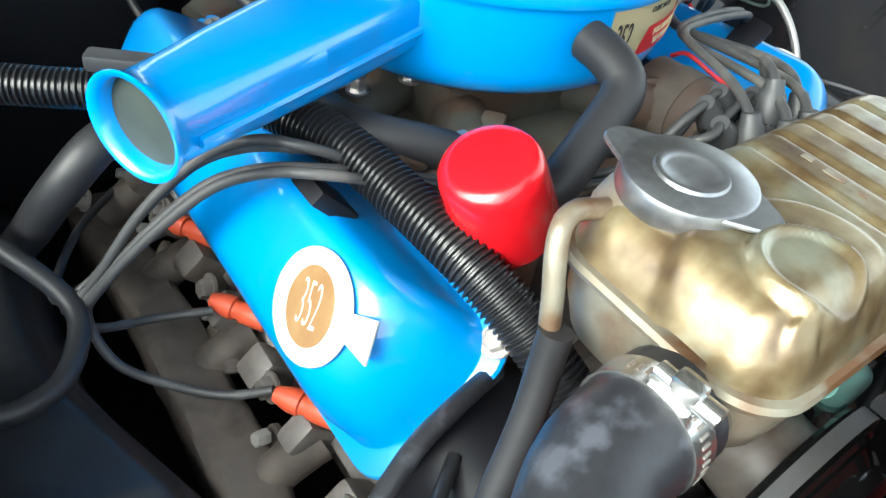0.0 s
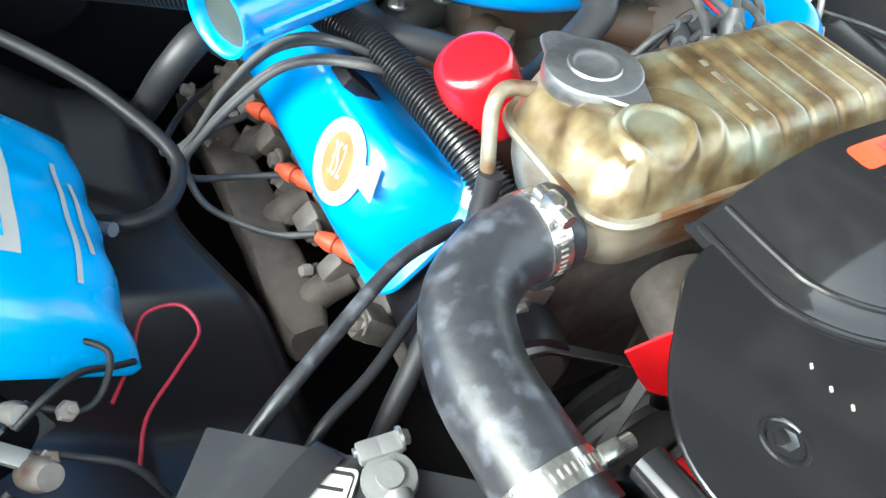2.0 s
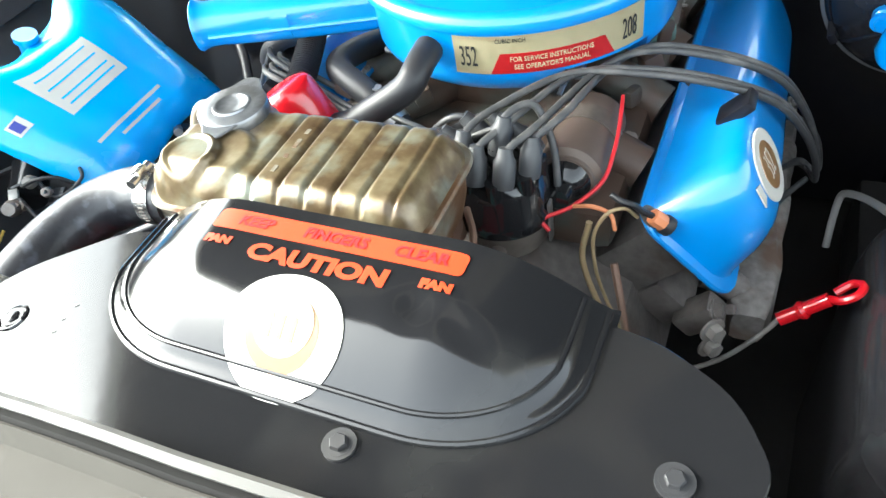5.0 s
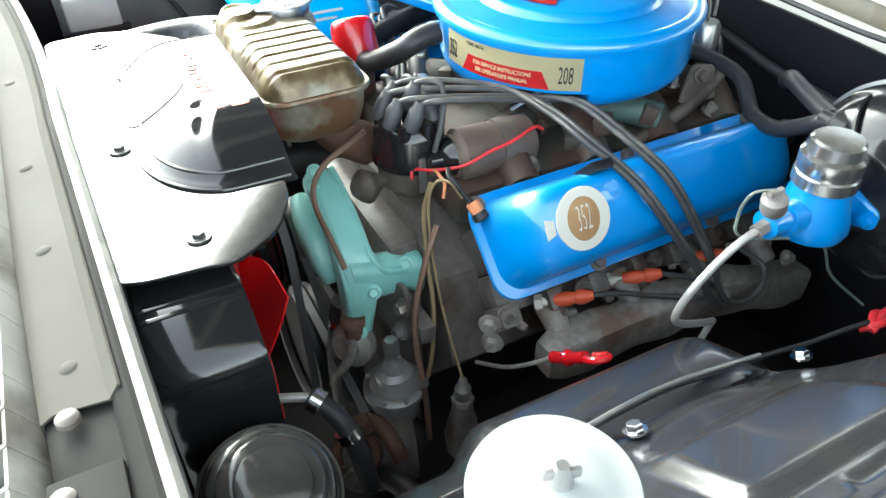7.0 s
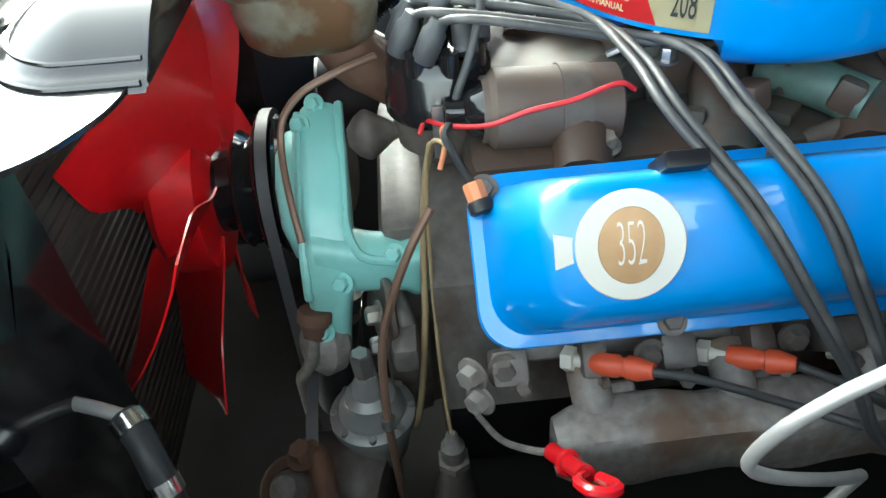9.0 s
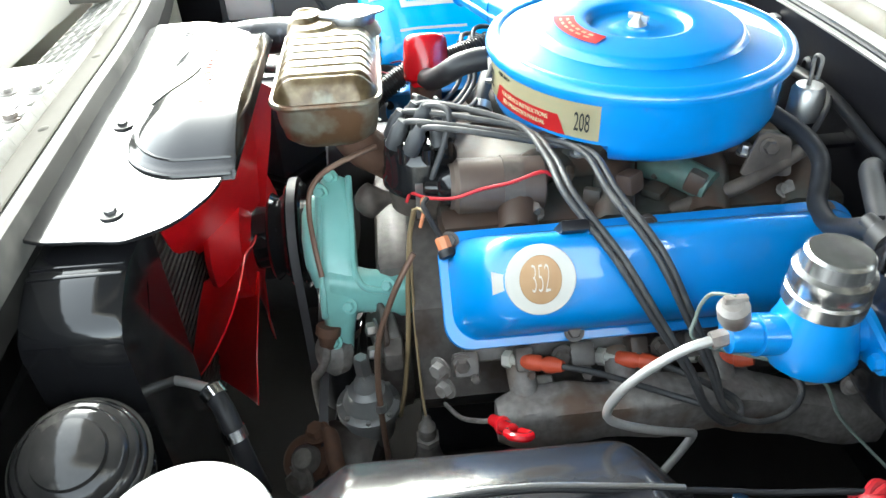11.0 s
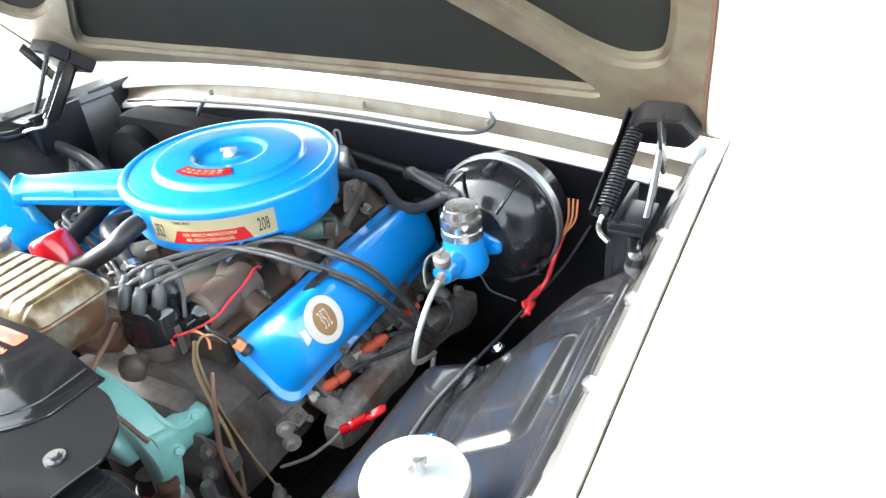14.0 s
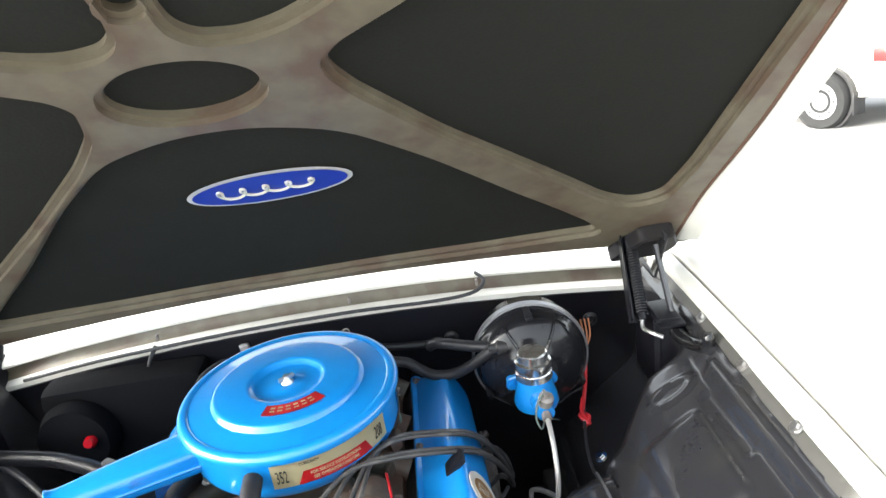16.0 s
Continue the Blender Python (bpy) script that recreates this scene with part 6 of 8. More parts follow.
def master_cylinder():
    m = thing("master_cylinder", (0.44, 0.21, 0.84), "blue painted brake master cylinder with a steel screw cap", "master cylinder")
    c = Vector((0.437, 0.225, -0.009))
    part("reservoir", lathe([(0.026, 0.842), (0.039, 0.847), (0.042, 0.856), (0.039, 0.87), (0.033, 0.89), (0.0305, 0.906), (0.0295, 0.912)], c, (0, 0, 1), 40), BLUE, m, "blue painted reservoir")
    part("bore", join(tube([(0.438, 0.305, 0.858), (0.438, 0.26, 0.858), (0.438, 0.215, 0.862), (0.44, 0.17, 0.868)], 0.019, 20, 3), tube([(0.44, 0.17, 0.868), (0.44, 0.152, 0.87), (0.44, 0.145, 0.87)], 0.016, 16, 3)), BLUE, m, "blue cast cylinder bore")
    part("mounting_flange", plate(round_poly([(-0.048, -0.011), (0.0, -0.026), (0.048, -0.011), (0.048, 0.011), (0.0, 0.026), (-0.048, 0.011)], 0.009), (0.437, 0.282, 0.857), Matrix(((1, 0, 0), (0, 0, -1), (0, 1, 0))), 0.016, 0.003), BLUE, m, "blue cast mounting flange")
    for x in (0.399, 0.475):
        part("flange_nut", hexbolt((x, 0.266, 0.857), (0, -1, 0), 0.008, 0.008), BLUE, m)
    cap = part("screw_cap", lathe([(0.032, 0.905), (0.0338, 0.907), (0.0338, 0.92), (0.0318, 0.922), (0.0318, 0.926), (0.033, 0.928), (0.033, 0.941), (0.0285, 0.944), (0.0272, 0.957), (0.0245, 0.9595), (0.006, 0.96)], c, (0, 0, 1), 48), BRIGHT_CAP, m, "bright steel screw cap")
    part("switch", join(lathe([(0.012, 0), (0.0135, 0.004), (0.0135, 0.018), (0.009, 0.022)], (0.441, 0.148, 0.888), (0.1, -0.3, 1), 20), box((0.441, 0.144, 0.912), (0.006, 0.02, 0.006), 0.001)), IRON, m, "dark grey brake light switch")
    part("line_nut", lathe([(0.0085, 0), (0.0085, 0.016)], (0.44, 0.148, 0.869), (0, -1, -0.25), 6), MANIFOLD, m, "brass line nut")
    part("brake_line", tube([(0.44, 0.135, 0.866), (0.44, 0.112, 0.858), (0.439, 0.085, 0.838), (0.437, 0.062, 0.81), (0.434, 0.052, 0.782), (0.432, 0.056, 0.764), (0.43, 0.078, 0.748), (0.42, 0.12, 0.722), (0.408, 0.152, 0.7), (0.4, 0.163, 0.685), (0.398, 0.155, 0.655), (0.398, 0.14, 0.62)], 0.0045, 10, 6), TUBE_STEEL, m, "bent steel brake line")
    part("switch_wire", tube([(0.441, 0.144, 0.915), (0.425, 0.13, 0.905), (0.42, 0.125, 0.875), (0.43, 0.13, 0.852), (0.455, 0.225, 0.829), (0.462, 0.267, 0.768), (0.49, 0.311, 0.723)], 0.0018, 6, 6), mat("grey_green_wire", (0.12, 0.15, 0.13), 0.5), m, "thin grey-green wire")
    return m


master_cylinder()

# ---- steering fluid reservoir with a pale lid ----
ps = thing("fluid_reservoir", (0.629, -0.263, 0.76), "black fluid canister with a white wing-nut lid by the fender", "reservoir")
part("canister", lathe([(0.03, 0.8), (0.046, 0.806), (0.05, 0.815), (0.05, 0.935)], (0.629, -0.263, 0), (0, 0, 1), 40), GLOSS_BLACK, ps, "gloss black canister")
part("lid", lathe([(0.05, 0.93), (0.053, 0.932), (0.0535, 0.94), (0.052, 0.944), (0.048, 0.9445), (0.036, 0.946), (0.032, 0.949), (0.008, 0.95)], (0.629, -0.263, 0), (0, 0, 1), 56), WHITE, ps, "scuffed white lid")
part("wing_nut", join(lathe([(0.008, 0.949), (0.006, 0.956), (0.004, 0.966)], (0.632, -0.261, 0), (0, 0, 1), 14), box((0.632, -0.261, 0.958), (0.024, 0.004, 0.008), 0.002, mirror_y_turn(70))), STEEL, ps)
part("bracket", join(lathe([(0.0505, 0.842), (0.0525, 0.842), (0.0525, 0.862), (0.0505, 0.862)], (0.629, -0.263, 0), (0, 0, 1), 40, cap=False), box((0.69, -0.25, 0.852), (0.05, 0.03, 0.006), 0.002), box((0.629, -0.263, 0.79), (0.06, 0.06, 0.08), 0.006)), SATIN_BLACK, ps)


# ---- horn ----
def horn(at, axis, label):
    at, axis = Vector(at), Vector(axis).normalized()
    h = thing("horn", at - Vector((0, 0, 0.09)), label, "horn")
    part("dome", lathe([(0.054, 0.0), (0.0545, 0.004), (0.0525, 0.008), (0.0505, 0.0095), (0.0495, 0.0145), (0.047, 0.0175), (0.043, 0.0185), (0.0415, 0.0235), (0.037, 0.0275), (0.03, 0.0285), (0.0285, 0.0325), (0.02, 0.035), (0.004, 0.036)], at, axis, 48), HORN_BLACK, h, "gloss black domed cover with worn grey patches")
    part("rim", lathe([(0.05, -0.005), (0.0565, -0.004), (0.0575, 0.0), (0.0555, 0.003), (0.05, 0.003)], at, axis, 48, cap=False), SUPPORT_GREY, h, "grimy grey rim")
    part("drum", lathe([(0.02, -0.062), (0.044, -0.06), (0.05, -0.052), (0.051, -0.036), (0.047, -0.03), (0.047, -0.024), (0.053, -0.016), (0.053, -0.005)], at, axis, 48), GLOSS_BLACK, h, "black ridged drum")
    fr = frame_of(axis)
    spiral = [at + fr @ Vector(((0.03 + 0.012 * k / 8) * math.cos(0.75 * k), (0.03 + 0.012 * k / 8) * math.sin(0.75 * k), -0.066 - 0.003 * k)) for k in range(9)]
    part("trumpet", tube(spiral, 0.014, 12, 4), TAN, h, "dusty tan coiled trumpet")
    part("foot", box(at - Vector((0, 0, 0.075)), (0.02, 0.03, 0.06), 0.004), SATIN_BLACK, h)
    return h


horn((0.47, -0.407, 0.822), (0.38, 0.1, 0.92), "gloss black electric horn with a grimy rim behind the support")
hb = thing("horn_bracket", (0.545, -0.45, 0.74), "grey folded steel bracket beside the horn", "bracket")
part("folded_plate", join(box((0.55, -0.474, 0.79), (0.06, 0.003, 0.075), 0.001), box((0.55, -0.425, 0.79), (0.06, 0.003, 0.075), 0.001), box((0.521, -0.45, 0.79), (0.003, 0.052, 0.075), 0.001), box((0.55, -0.45, 0.752), (0.06, 0.05, 0.003), 0.001)), SUPPORT_GREY, hb, "open grey channel")
part("connector", box((0.566, -0.45, 0.77), (0.018, 0.03, 0.03), 0.004), PLASTIC_CLEAR, hb, "pale plastic connector")
part("lead", tube([(0.566, -0.44, 0.785), (0.56, -0.415, 0.795), (0.54, -0.39, 0.78), (0.52, -0.37, 0.74)], 0.0025, 8, 5), YELLOW_WIRE, hb, "yellow lead")
lb = thing("fender_lamp_back", (0.6, -0.355, 0.79), "black round lamp housing with a pale clip beside the canister", "lamp")
part("shell", lathe([(0.034, -0.03), (0.037, 0.0), (0.034, 0.012), (0.024, 0.02), (0.008, 0.022)], (0.602, -0.358, 0.815), (0.1, 0.25, 1), 36), GLOSS_BLACK, lb)
part("ring", lathe([(0.036, -0.002), (0.039, -0.001), (0.039, 0.003), (0.036, 0.004)], (0.602, -0.358, 0.815), (0.1, 0.25, 1), 36, cap=False), CHROME, lb, "bright ring")
part("clip", tube([(0.575, -0.335, 0.83), (0.572, -0.33, 0.842), (0.58, -0.324, 0.845), (0.583, -0.33, 0.833)], 0.0022, 8, 5), STEEL, lb)

# ---- battery ----
bt = Euler((0, 0, radians(-36))).to_matrix()
bc = Vector((-0.4426, -0.3891, 0.0))


def on_bat(x, y, z):
    return bc + bt @ Vector((x, y, 0)) + Vector((0, 0, z))


def ribbon(points, width, thick):
    """A flat strap along a smooth line."""
    line = spline(points, 6)
    rows = []
    for i, p in enumerate(line):
        d = line[min(i + 1, len(line) - 1)] - line[max(i - 1, 0)]
        side = Vector((-d.y, d.x, 0)).normalized()
        rows.append([p + side * (width * (k / 4 - 0.5)) + Vector((0, 0, 0.0015 * (1 - abs(k - 2) / 2))) for k in range(5)])
    return sheet(rows, thick)


bat = thing("battery", (bc.x, bc.y, 0.624), "black car battery with red and white labels and clamps", "battery")
part("case", box(on_bat(0, 0, 0.719), (0.176, 0.266, 0.17), 0.006, bt), BATTERY, bat, "dusty black battery case")
top = part("case_top", box(on_bat(0, 0, 0.8075), (0.18, 0.27, 0.012), 0.003, bt), BATTERY, bat)


def flat(points, z, thick=0.0006, r=0.004):
    """A thin sticker of the given outline lying at height z."""
    return plate(round_poly(points, r) if r else points, (0, 0, z), Matrix.Identity(3), thick, 0)


def quad(a, b, c, d, u0, u1, v0, v1):
    """Part of a four-cornered field, u from a to b, v from a to d."""
    a, b, c, d = (Vector(p) for p in (a, b, c, d))
    return [tuple((a * (1 - u) + b * u) * (1 - v) + (d * (1 - u) + c * u) * v) for u, v in ((u0, v0), (u1, v0), (u1, v1), (u0, v1))]


for q in (((-0.379, -0.281), (-0.359, -0.294), (-0.433, -0.386), (-0.468, -0.358)), ((-0.494, -0.386), (-0.457, -0.411), (-0.509, -0.484), (-0.544, -0.462))):
    lab = part("warning_label", flat(q, 0.8135, 0.003, 0.006), DECAL_BLACK, bat, "black and white warning label")
    part("label_border", flat(quad(*q, 0.03, 0.97, 0.015, 0.985), 0.8166, 0.0004), DECAL_WHITE, lab)
    part("label_field", flat(quad(*q, 0.09, 0.91, 0.035, 0.965), 0.8171, 0.0004), DECAL_BLACK, lab)
    part("label_print", flat(quad(*q, 0.13, 0.87, 0.06, 0.56), 0.8176, 0.0004, 0.002), PLASTIC_CLEAR, lab)
    for v in (0.13, 0.22, 0.29, 0.38, 0.46):
        part("print_line", flat(quad(*q, 0.2, 0.5 + 0.3 * ((v * 100) % 7) / 7, v, v + 0.02), 0.8181, 0.0003, 0), DECAL_BLACK, lab)
    part("label_red", flat(quad(*q, 0.13, 0.44, 0.61, 0.94), 0.8176, 0.0004, 0.003), DECAL_RED, lab)
    part("label_print", flat(quad(*q, 0.5, 0.86, 0.61, 0.94), 0.8176, 0.0004, 0.002), DECAL_CREAM, lab)
    for v in (0.66, 0.74, 0.82):
        part("print_line", flat(quad(*q, 0.54, 0.82, v, v + 0.02), 0.8181, 0.0003, 0), DECAL_BLACK, lab)
band = part("red_band", flat([(-0.522, -0.328), (-0.532, -0.355), (-0.509, -0.371), (-0.439, -0.414), (-0.379, -0.446), (-0.371, -0.426), (-0.429, -0.396), (-0.479, -0.358)], 0.8138, 0.0006, 0.002), DECAL_RED, bat, "red sticker band")
xq = ((-0.466, -0.377), (-0.436, -0.393), (-0.446, -0.413), (-0.475, -0.396))
for i in range(4):
    a, b = Vector(xq[i]), Vector(xq[(i + 1) % 4])
    part("band_mark", tube([(*a, 0.8144), (*((a + b) / 2), 0.8144), (*b, 0.8144)], 0.0009, 6, 1), DECAL_WHITE, band)
for i in (0, 1):
    a, b = Vector(xq[i]), Vector(xq[i + 2])
    part("band_mark", tube([(*a, 0.8144), (*((a + b) / 2), 0.8144), (*b, 0.8144)], 0.0008, 6, 1), DECAL_WHITE, band)
part("white_sticker", flat([(-0.365, -0.404), (-0.355, -0.41), (-0.375, -0.439), (-0.383, -0.434)], 0.8138, 0.0006, 0.001), DECAL_WHITE, bat, "small white sticker")


def battery_clamp(post, tail, label):
    """A lead clamp round a post, its tail crimped on the cable."""
    p, t = Vector(post), Vector(tail)
    d = (t - p).normalized()
    side = Vector((0, 0, 1)).cross(d)
    cl = part("battery_clamp", lathe([(0.0085, -0.022), (0.0085, 0.004)], p, (0, 0, 1), 18), LEAD, bat, label)
    part("clamp_ring", lathe([(0.009, -0.008), (0.0165, -0.008), (0.0175, -0.004), (0.0165, 0.0), (0.009, 0.001)], p, (0, 0, 1), 24), LEAD, cl)
    part("clamp_jaw", join(box(p - d * 0.02 + side * 0.006, (0.016, 0.008, 0.014), 0.002, frame_of(d)), box(p - d * 0.02 - side * 0.006, (0.016, 0.008, 0.014), 0.002, frame_of(d))), LEAD, cl)
    part("clamp_bolt", join(hexbolt(p - d * 0.022 + side * 0.014, side, 0.0055, 0.006), lathe([(0.003, -0.03), (0.003, 0.002)], p - d * 0.022 + side * 0.014, side, 10)), STEEL, cl)
    part("clamp_tail", tube([p + d * 0.012, p + d * 0.03, t], 0.009, 14, 4), LEAD, cl)
    return cl


battery_clamp((-0.3479, -0.3099, 0.8259), (-0.3521, -0.3584, 0.8286), "grey lead battery clamp")
battery_clamp((-0.4031, -0.4596, 0.8301), (-0.4084, -0.4211, 0.8329), "dirty white battery clamp")
part("hold_down_strap", ribbon([(-0.3665, -0.2695, 0.79), (-0.3736, -0.2755, 0.8167), (-0.4101, -0.297, 0.8226), (-0.4524, -0.3266, 0.8248), (-0.508, -0.368, 0.8268), (-0.5417, -0.3935, 0.8226), (-0.5542, -0.4046, 0.8036)], 0.021, 0.003), RUBBER, bat, "black rubber hold-down strap")
part("tray", box(on_bat(0, 0, 0.624), (0.2, 0.29, 0.02), 0.004, bt), BAY_BLACK, bat)

bcab = thing("battery_cable", (-0.3549, -0.365, 0.8239), "black battery cable with yellow and blue joined wires", "cable")
part("black_cable", tube([(-0.3517, -0.3526, 0.8295), (-0.3568, -0.3673, 0.8339), (-0.3854, -0.3997, 0.8375), (-0.4133, -0.4185, 0.8409), (-0.4411, -0.4372, 0.8384), (-0.4758, -0.4651, 0.8206), (-0.4854, -0.4877, 0.7719)], 0.0058, 10, 5), RUBBER, bcab)
for dx in (0.0, 0.004):
    part("blue_wire", tube([(-0.383 + dx, -0.382 - dx, 0.84), (-0.395 + dx, -0.388 - dx, 0.839), (-0.429, -0.402 - dx, 0.832), (-0.436 + dx, -0.413, 0.827), (-0.431, -0.423 + dx, 0.826), (-0.4162, -0.4155, 0.8351), (-0.3989, -0.4067, 0.8382)], 0.0016, 6, 6), BLUE_WIRE, bcab, "thin blue wire")
for x, y in ((-0.368, -0.37), (-0.38, -0.381)):
    part("splice", lathe([(0.0038, -0.007), (0.0044, -0.006), (0.004, 0), (0.0044, 0.006), (0.0038, 0.007)], (x, y, 0.842), (-0.75, -0.65, 0), 12), YELLOW_WIRE, bcab, "yellow crimp splice")

# ---- starter solenoid and red cable on the apron ----
so = thing("starter_solenoid", (-0.5579, -0.1499, 0.7612), "black starter solenoid with steel studs on the apron", "solenoid")
part("body", lathe([(0.022, -0.03), (0.024, -0.028), (0.024, 0.03), (0.018, 0.034)], (-0.5652, -0.1659, 0.8032), (-0.6, 0.75, 0.1), 24), GLOSS_BLACK, so)
part("bracket", box((-0.5575, -0.1698, 0.7792), (0.06, 0.03, 0.004), 0.001, mirror_y_turn(30)), LEAD, so)
for dx, dy in ((0.03, -0.03), (-0.01, -0.045), (0.045, 0.0)):
    part("stud", join(hexbolt((-0.557 + dx, -0.18 + dy, 0.808), (0.4, -0.5, 0.7), 0.007, 0.008, False), lathe([(0.0025, 0), (0.0025, 0.016)], (-0.557 + dx, -0.18 + dy, 0.808), (0.4, -0.5, 0.7), 10)), MANIFOLD, so)
rc = thing("red_battery_cable", (-0.5362, -0.2963, 0.8114), "thick red battery cable with a steel lug", "cable")
part("cable", tube([(-0.5358, -0.2529, 0.8128), (-0.525, -0.2635, 0.8154), (-0.516, -0.2817, 0.8152), (-0.5176, -0.3078, 0.8146), (-0.5319, -0.3303, 0.8155), (-0.5442, -0.3488, 0.8173), (-0.5564, -0.378, 0.8182), (-0.5636, -0.4223, 0.8091)], 0.0068, 12, 6), RED_WIRE, rc)
part("lug", join(tube([(-0.5702, -0.2232, 0.81), (-0.5525, -0.2385, 0.8114), (-0.5329, -0.2558, 0.8137)], 0.008, 10, 3), lathe([(0.011, -0.002), (0.011, 0.002)], (-0.576, -0.2195, 0.8102), (0.2, -0.3, 1), 16)), TUBE_STEEL, rc, "bright crimped lug")

# ---- washer bag ----
def washer_bag():
    corners = [Vector((-0.4668, -0.1411, 0.767)), Vector((-0.4811, 0.1286, 0.7624)), Vector((-0.6206, 0.1143, 0.9286)), Vector((-0.6145, -0.195, 0.9271))]
    n1 = (corners[1] - corners[0]).cross(corners[3] - corners[0]).normalized()
    if n1.x < 0:
        n1 = -n1
    rows_f, rows_b = [], []
    for i in range(41):
        rf, rb = [], []
        for j in range(33):
            u, v = i / 40, j / 32
            p = (corners[0] * (1 - u) + corners[1] * u) * (1 - v) + (corners[3] * (1 - u) + corners[2] * u) * v
            e = min(1, 6 * u, 6 * (1 - u), 6 * v, 6 * (1 - v))
            puff = 0.026 * (1 - (1 - e) ** 2) * (0.75 + 0.25 * math.sin(3.1 * u)) + 0.012 * math.sin(math.pi * u) * math.sin(math.pi * v)
            wrinkle = 0.0035 * noise.noise((u * 7, v * 3, 0.3)) + 0.002 * math.sin(28 * u + 6 * v) * max(0, 1 - 6 * v) * min(1, 12 * v)
            edge = 0.006 * math.sin(9 * u + 2) if v in (0.0, 1.0) else 0
            ear = math.exp(-((u - 0.15) / 0.13) ** 2) + math.exp(-((u - 0.85) / 0.13) ** 2)
            p = p + (corners[3] - corners[0]).normalized() * (0.035 * ear - 0.012) * smoothstep(0.6, 1.0, v)
            rf.append(p + n1 * (puff + wrinkle + 0.002) + Vector((0, 0, edge)))
            rb.append(p + n1 * (-0.3 * puff - 0.002) + Vector((0, 0, edge)))
        rows_f.append(rf)
        rows_b.append(rb)
    bm = bmesh.new()
    vf = [[bm.verts.new(p) for p in r] for r in rows_f]
    vb = [[bm.verts.new(p) for p in r] for r in rows_b]
    for g in (vf, vb):
        for a, b in zip(g, g[1:]):
            for k in range(len(a) - 1):
                bm.faces.new((a[k], a[k + 1], b[k + 1], b[k]))
    for k in range(40):
        bm.faces.new((vf[k][0], vf[k + 1][0], vb[k + 1][0], vb[k][0]))
        bm.faces.new((vf[k][32], vf[k + 1][32], vb[k + 1][32], vb[k][32]))
    for k in range(32):
        bm.faces.new((vf[0][k], vf[0][k + 1], vb[0][k + 1], vb[0][k]))
        bm.faces.new((vf[40][k], vf[40][k + 1], vb[40][k + 1], vb[40][k]))
    w = thing("washer_bag", (-0.5501, -0.0047, 0.7591), "blue vinyl windscreen washer bag with white print on the apron", "washer bag")
    part("bag", bm, BLUE_BAG, w, "puffy blue vinyl bag", 70)

    def print_at(u0, u1, v0, v1, name, m, label="", lift=0.0012):
        b2 = bmesh.new()
        rows = []
        for i in range(13):
            r = []
            for j in range(9):
                u, v = u0 + (u1 - u0) * i / 12, v0 + (v1 - v0) * j / 8
                fi, fj = u * 40, v * 32
                a, c = min(int(fi), 39), min(int(fj), 31)
                q = rows_f[a][c].lerp(rows_f[a + 1][c], fi - a).lerp(rows_f[a][c + 1].lerp(rows_f[a + 1][c + 1], fi - a), fj - c)
                r.append(b2.verts.new(q + n1 * lift))
            rows.append(r)
        for a, c in zip(rows, rows[1:]):
            for k in range(8):
                b2.faces.new((a[k], a[k + 1], c[k + 1], c[k]))
        return b2

    part("white_panel", print_at(0.25, 0.63, 0.46, 0.79, "", None), DECAL_WHITE, w, "white printed panel")
    for v in (0.51, 0.56, 0.64, 0.72):
        part("panel_line", print_at(0.29, 0.59, v, v + 0.012, "", None, lift=0.002), BLUE_BAG, w)
    part("print_line", join(print_at(0.2, 0.66, 0.25, 0.272, "", None), print_at(0.3, 0.6, 0.19, 0.21, "", None)), DECAL_WHITE, w, "lines of small white print")
    part("small_mark", join(print_at(0.06, 0.13, 0.57, 0.66, "", None)), DECAL_WHITE, w)
    part("small_mark_blue", join(print_at(0.07, 0.105, 0.585, 0.65, "", None, lift=0.002)), DECAL_BLUE, w)
    part("bag_hook", join(lathe([(0.012, 0), (0.012, 0.03), (0.016, 0.032), (0.016, 0.04)], (-0.6217, -0.0298, 0.8988), (0.3, 0, 1), 18)), BLUE, w, "blue filler cap")
    part("outlet_hose", tube([(-0.47, 0.0252, 0.7651), (-0.4437, 0.0139, 0.766), (-0.4148, 0.026, 0.7626), (-0.3958, 0.0552, 0.7634), (-0.3913, 0.0841, 0.7688), (-0.4111, 0.1219, 0.786), (-0.4553, 0.1784, 0.812), (-0.5305, 0.2407, 0.8439), (-0.6169, 0.2967, 0.8644)], 0.0075, 10, 6), RUBBER, w, "black washer hose")
    part("outlet_stub", tube([(-0.4827, 0.0251, 0.7607), (-0.4708, 0.0134, 0.7702), (-0.459, 0.0018, 0.7748)], 0.0065, 10, 3), LEAD, w)
    return w


washer_bag()

# ---- upper radiator hose and overflow hose ----
uh = thing("upper_radiator_hose", (-0.2835, -0.3151, 0.8892), "dusty black upper radiator hose with steel clamps", "hose")
line = [(-0.202, -0.2345, 0.913), (-0.226, -0.2365, 0.913), (-0.256, -0.243, 0.909), (-0.283, -0.265, 0.905), (-0.297, -0.305, 0.902), (-0.297, -0.348, 0.9), (-0.294, -0.387, 0.897), (-0.292, -0.4, 0.896)]
part("hose", tube(line, 0.0285, 24, 6), HOSE, uh, "scuffed rubber hose")
part("radiator_neck", join(tube([(-0.293, -0.394, 0.8965), (-0.288, -0.43, 0.893), (-0.283, -0.46, 0.889)], 0.0265, 24, 4), lathe([(0.027, -0.006), (0.034, -0.004), (0.034, 0.012), (0.027, 0.016)], (-0.284, -0.456, 0.8895), (0.12, -1, -0.12), 24), lathe([(0.027, 0), (0.029, 0.004), (0.027, 0.008)], (-0.2925, -0.404, 0.895), (0.1, -1, -0.1), 24)), GLOSS_BLACK, uh, "black painted radiator neck")


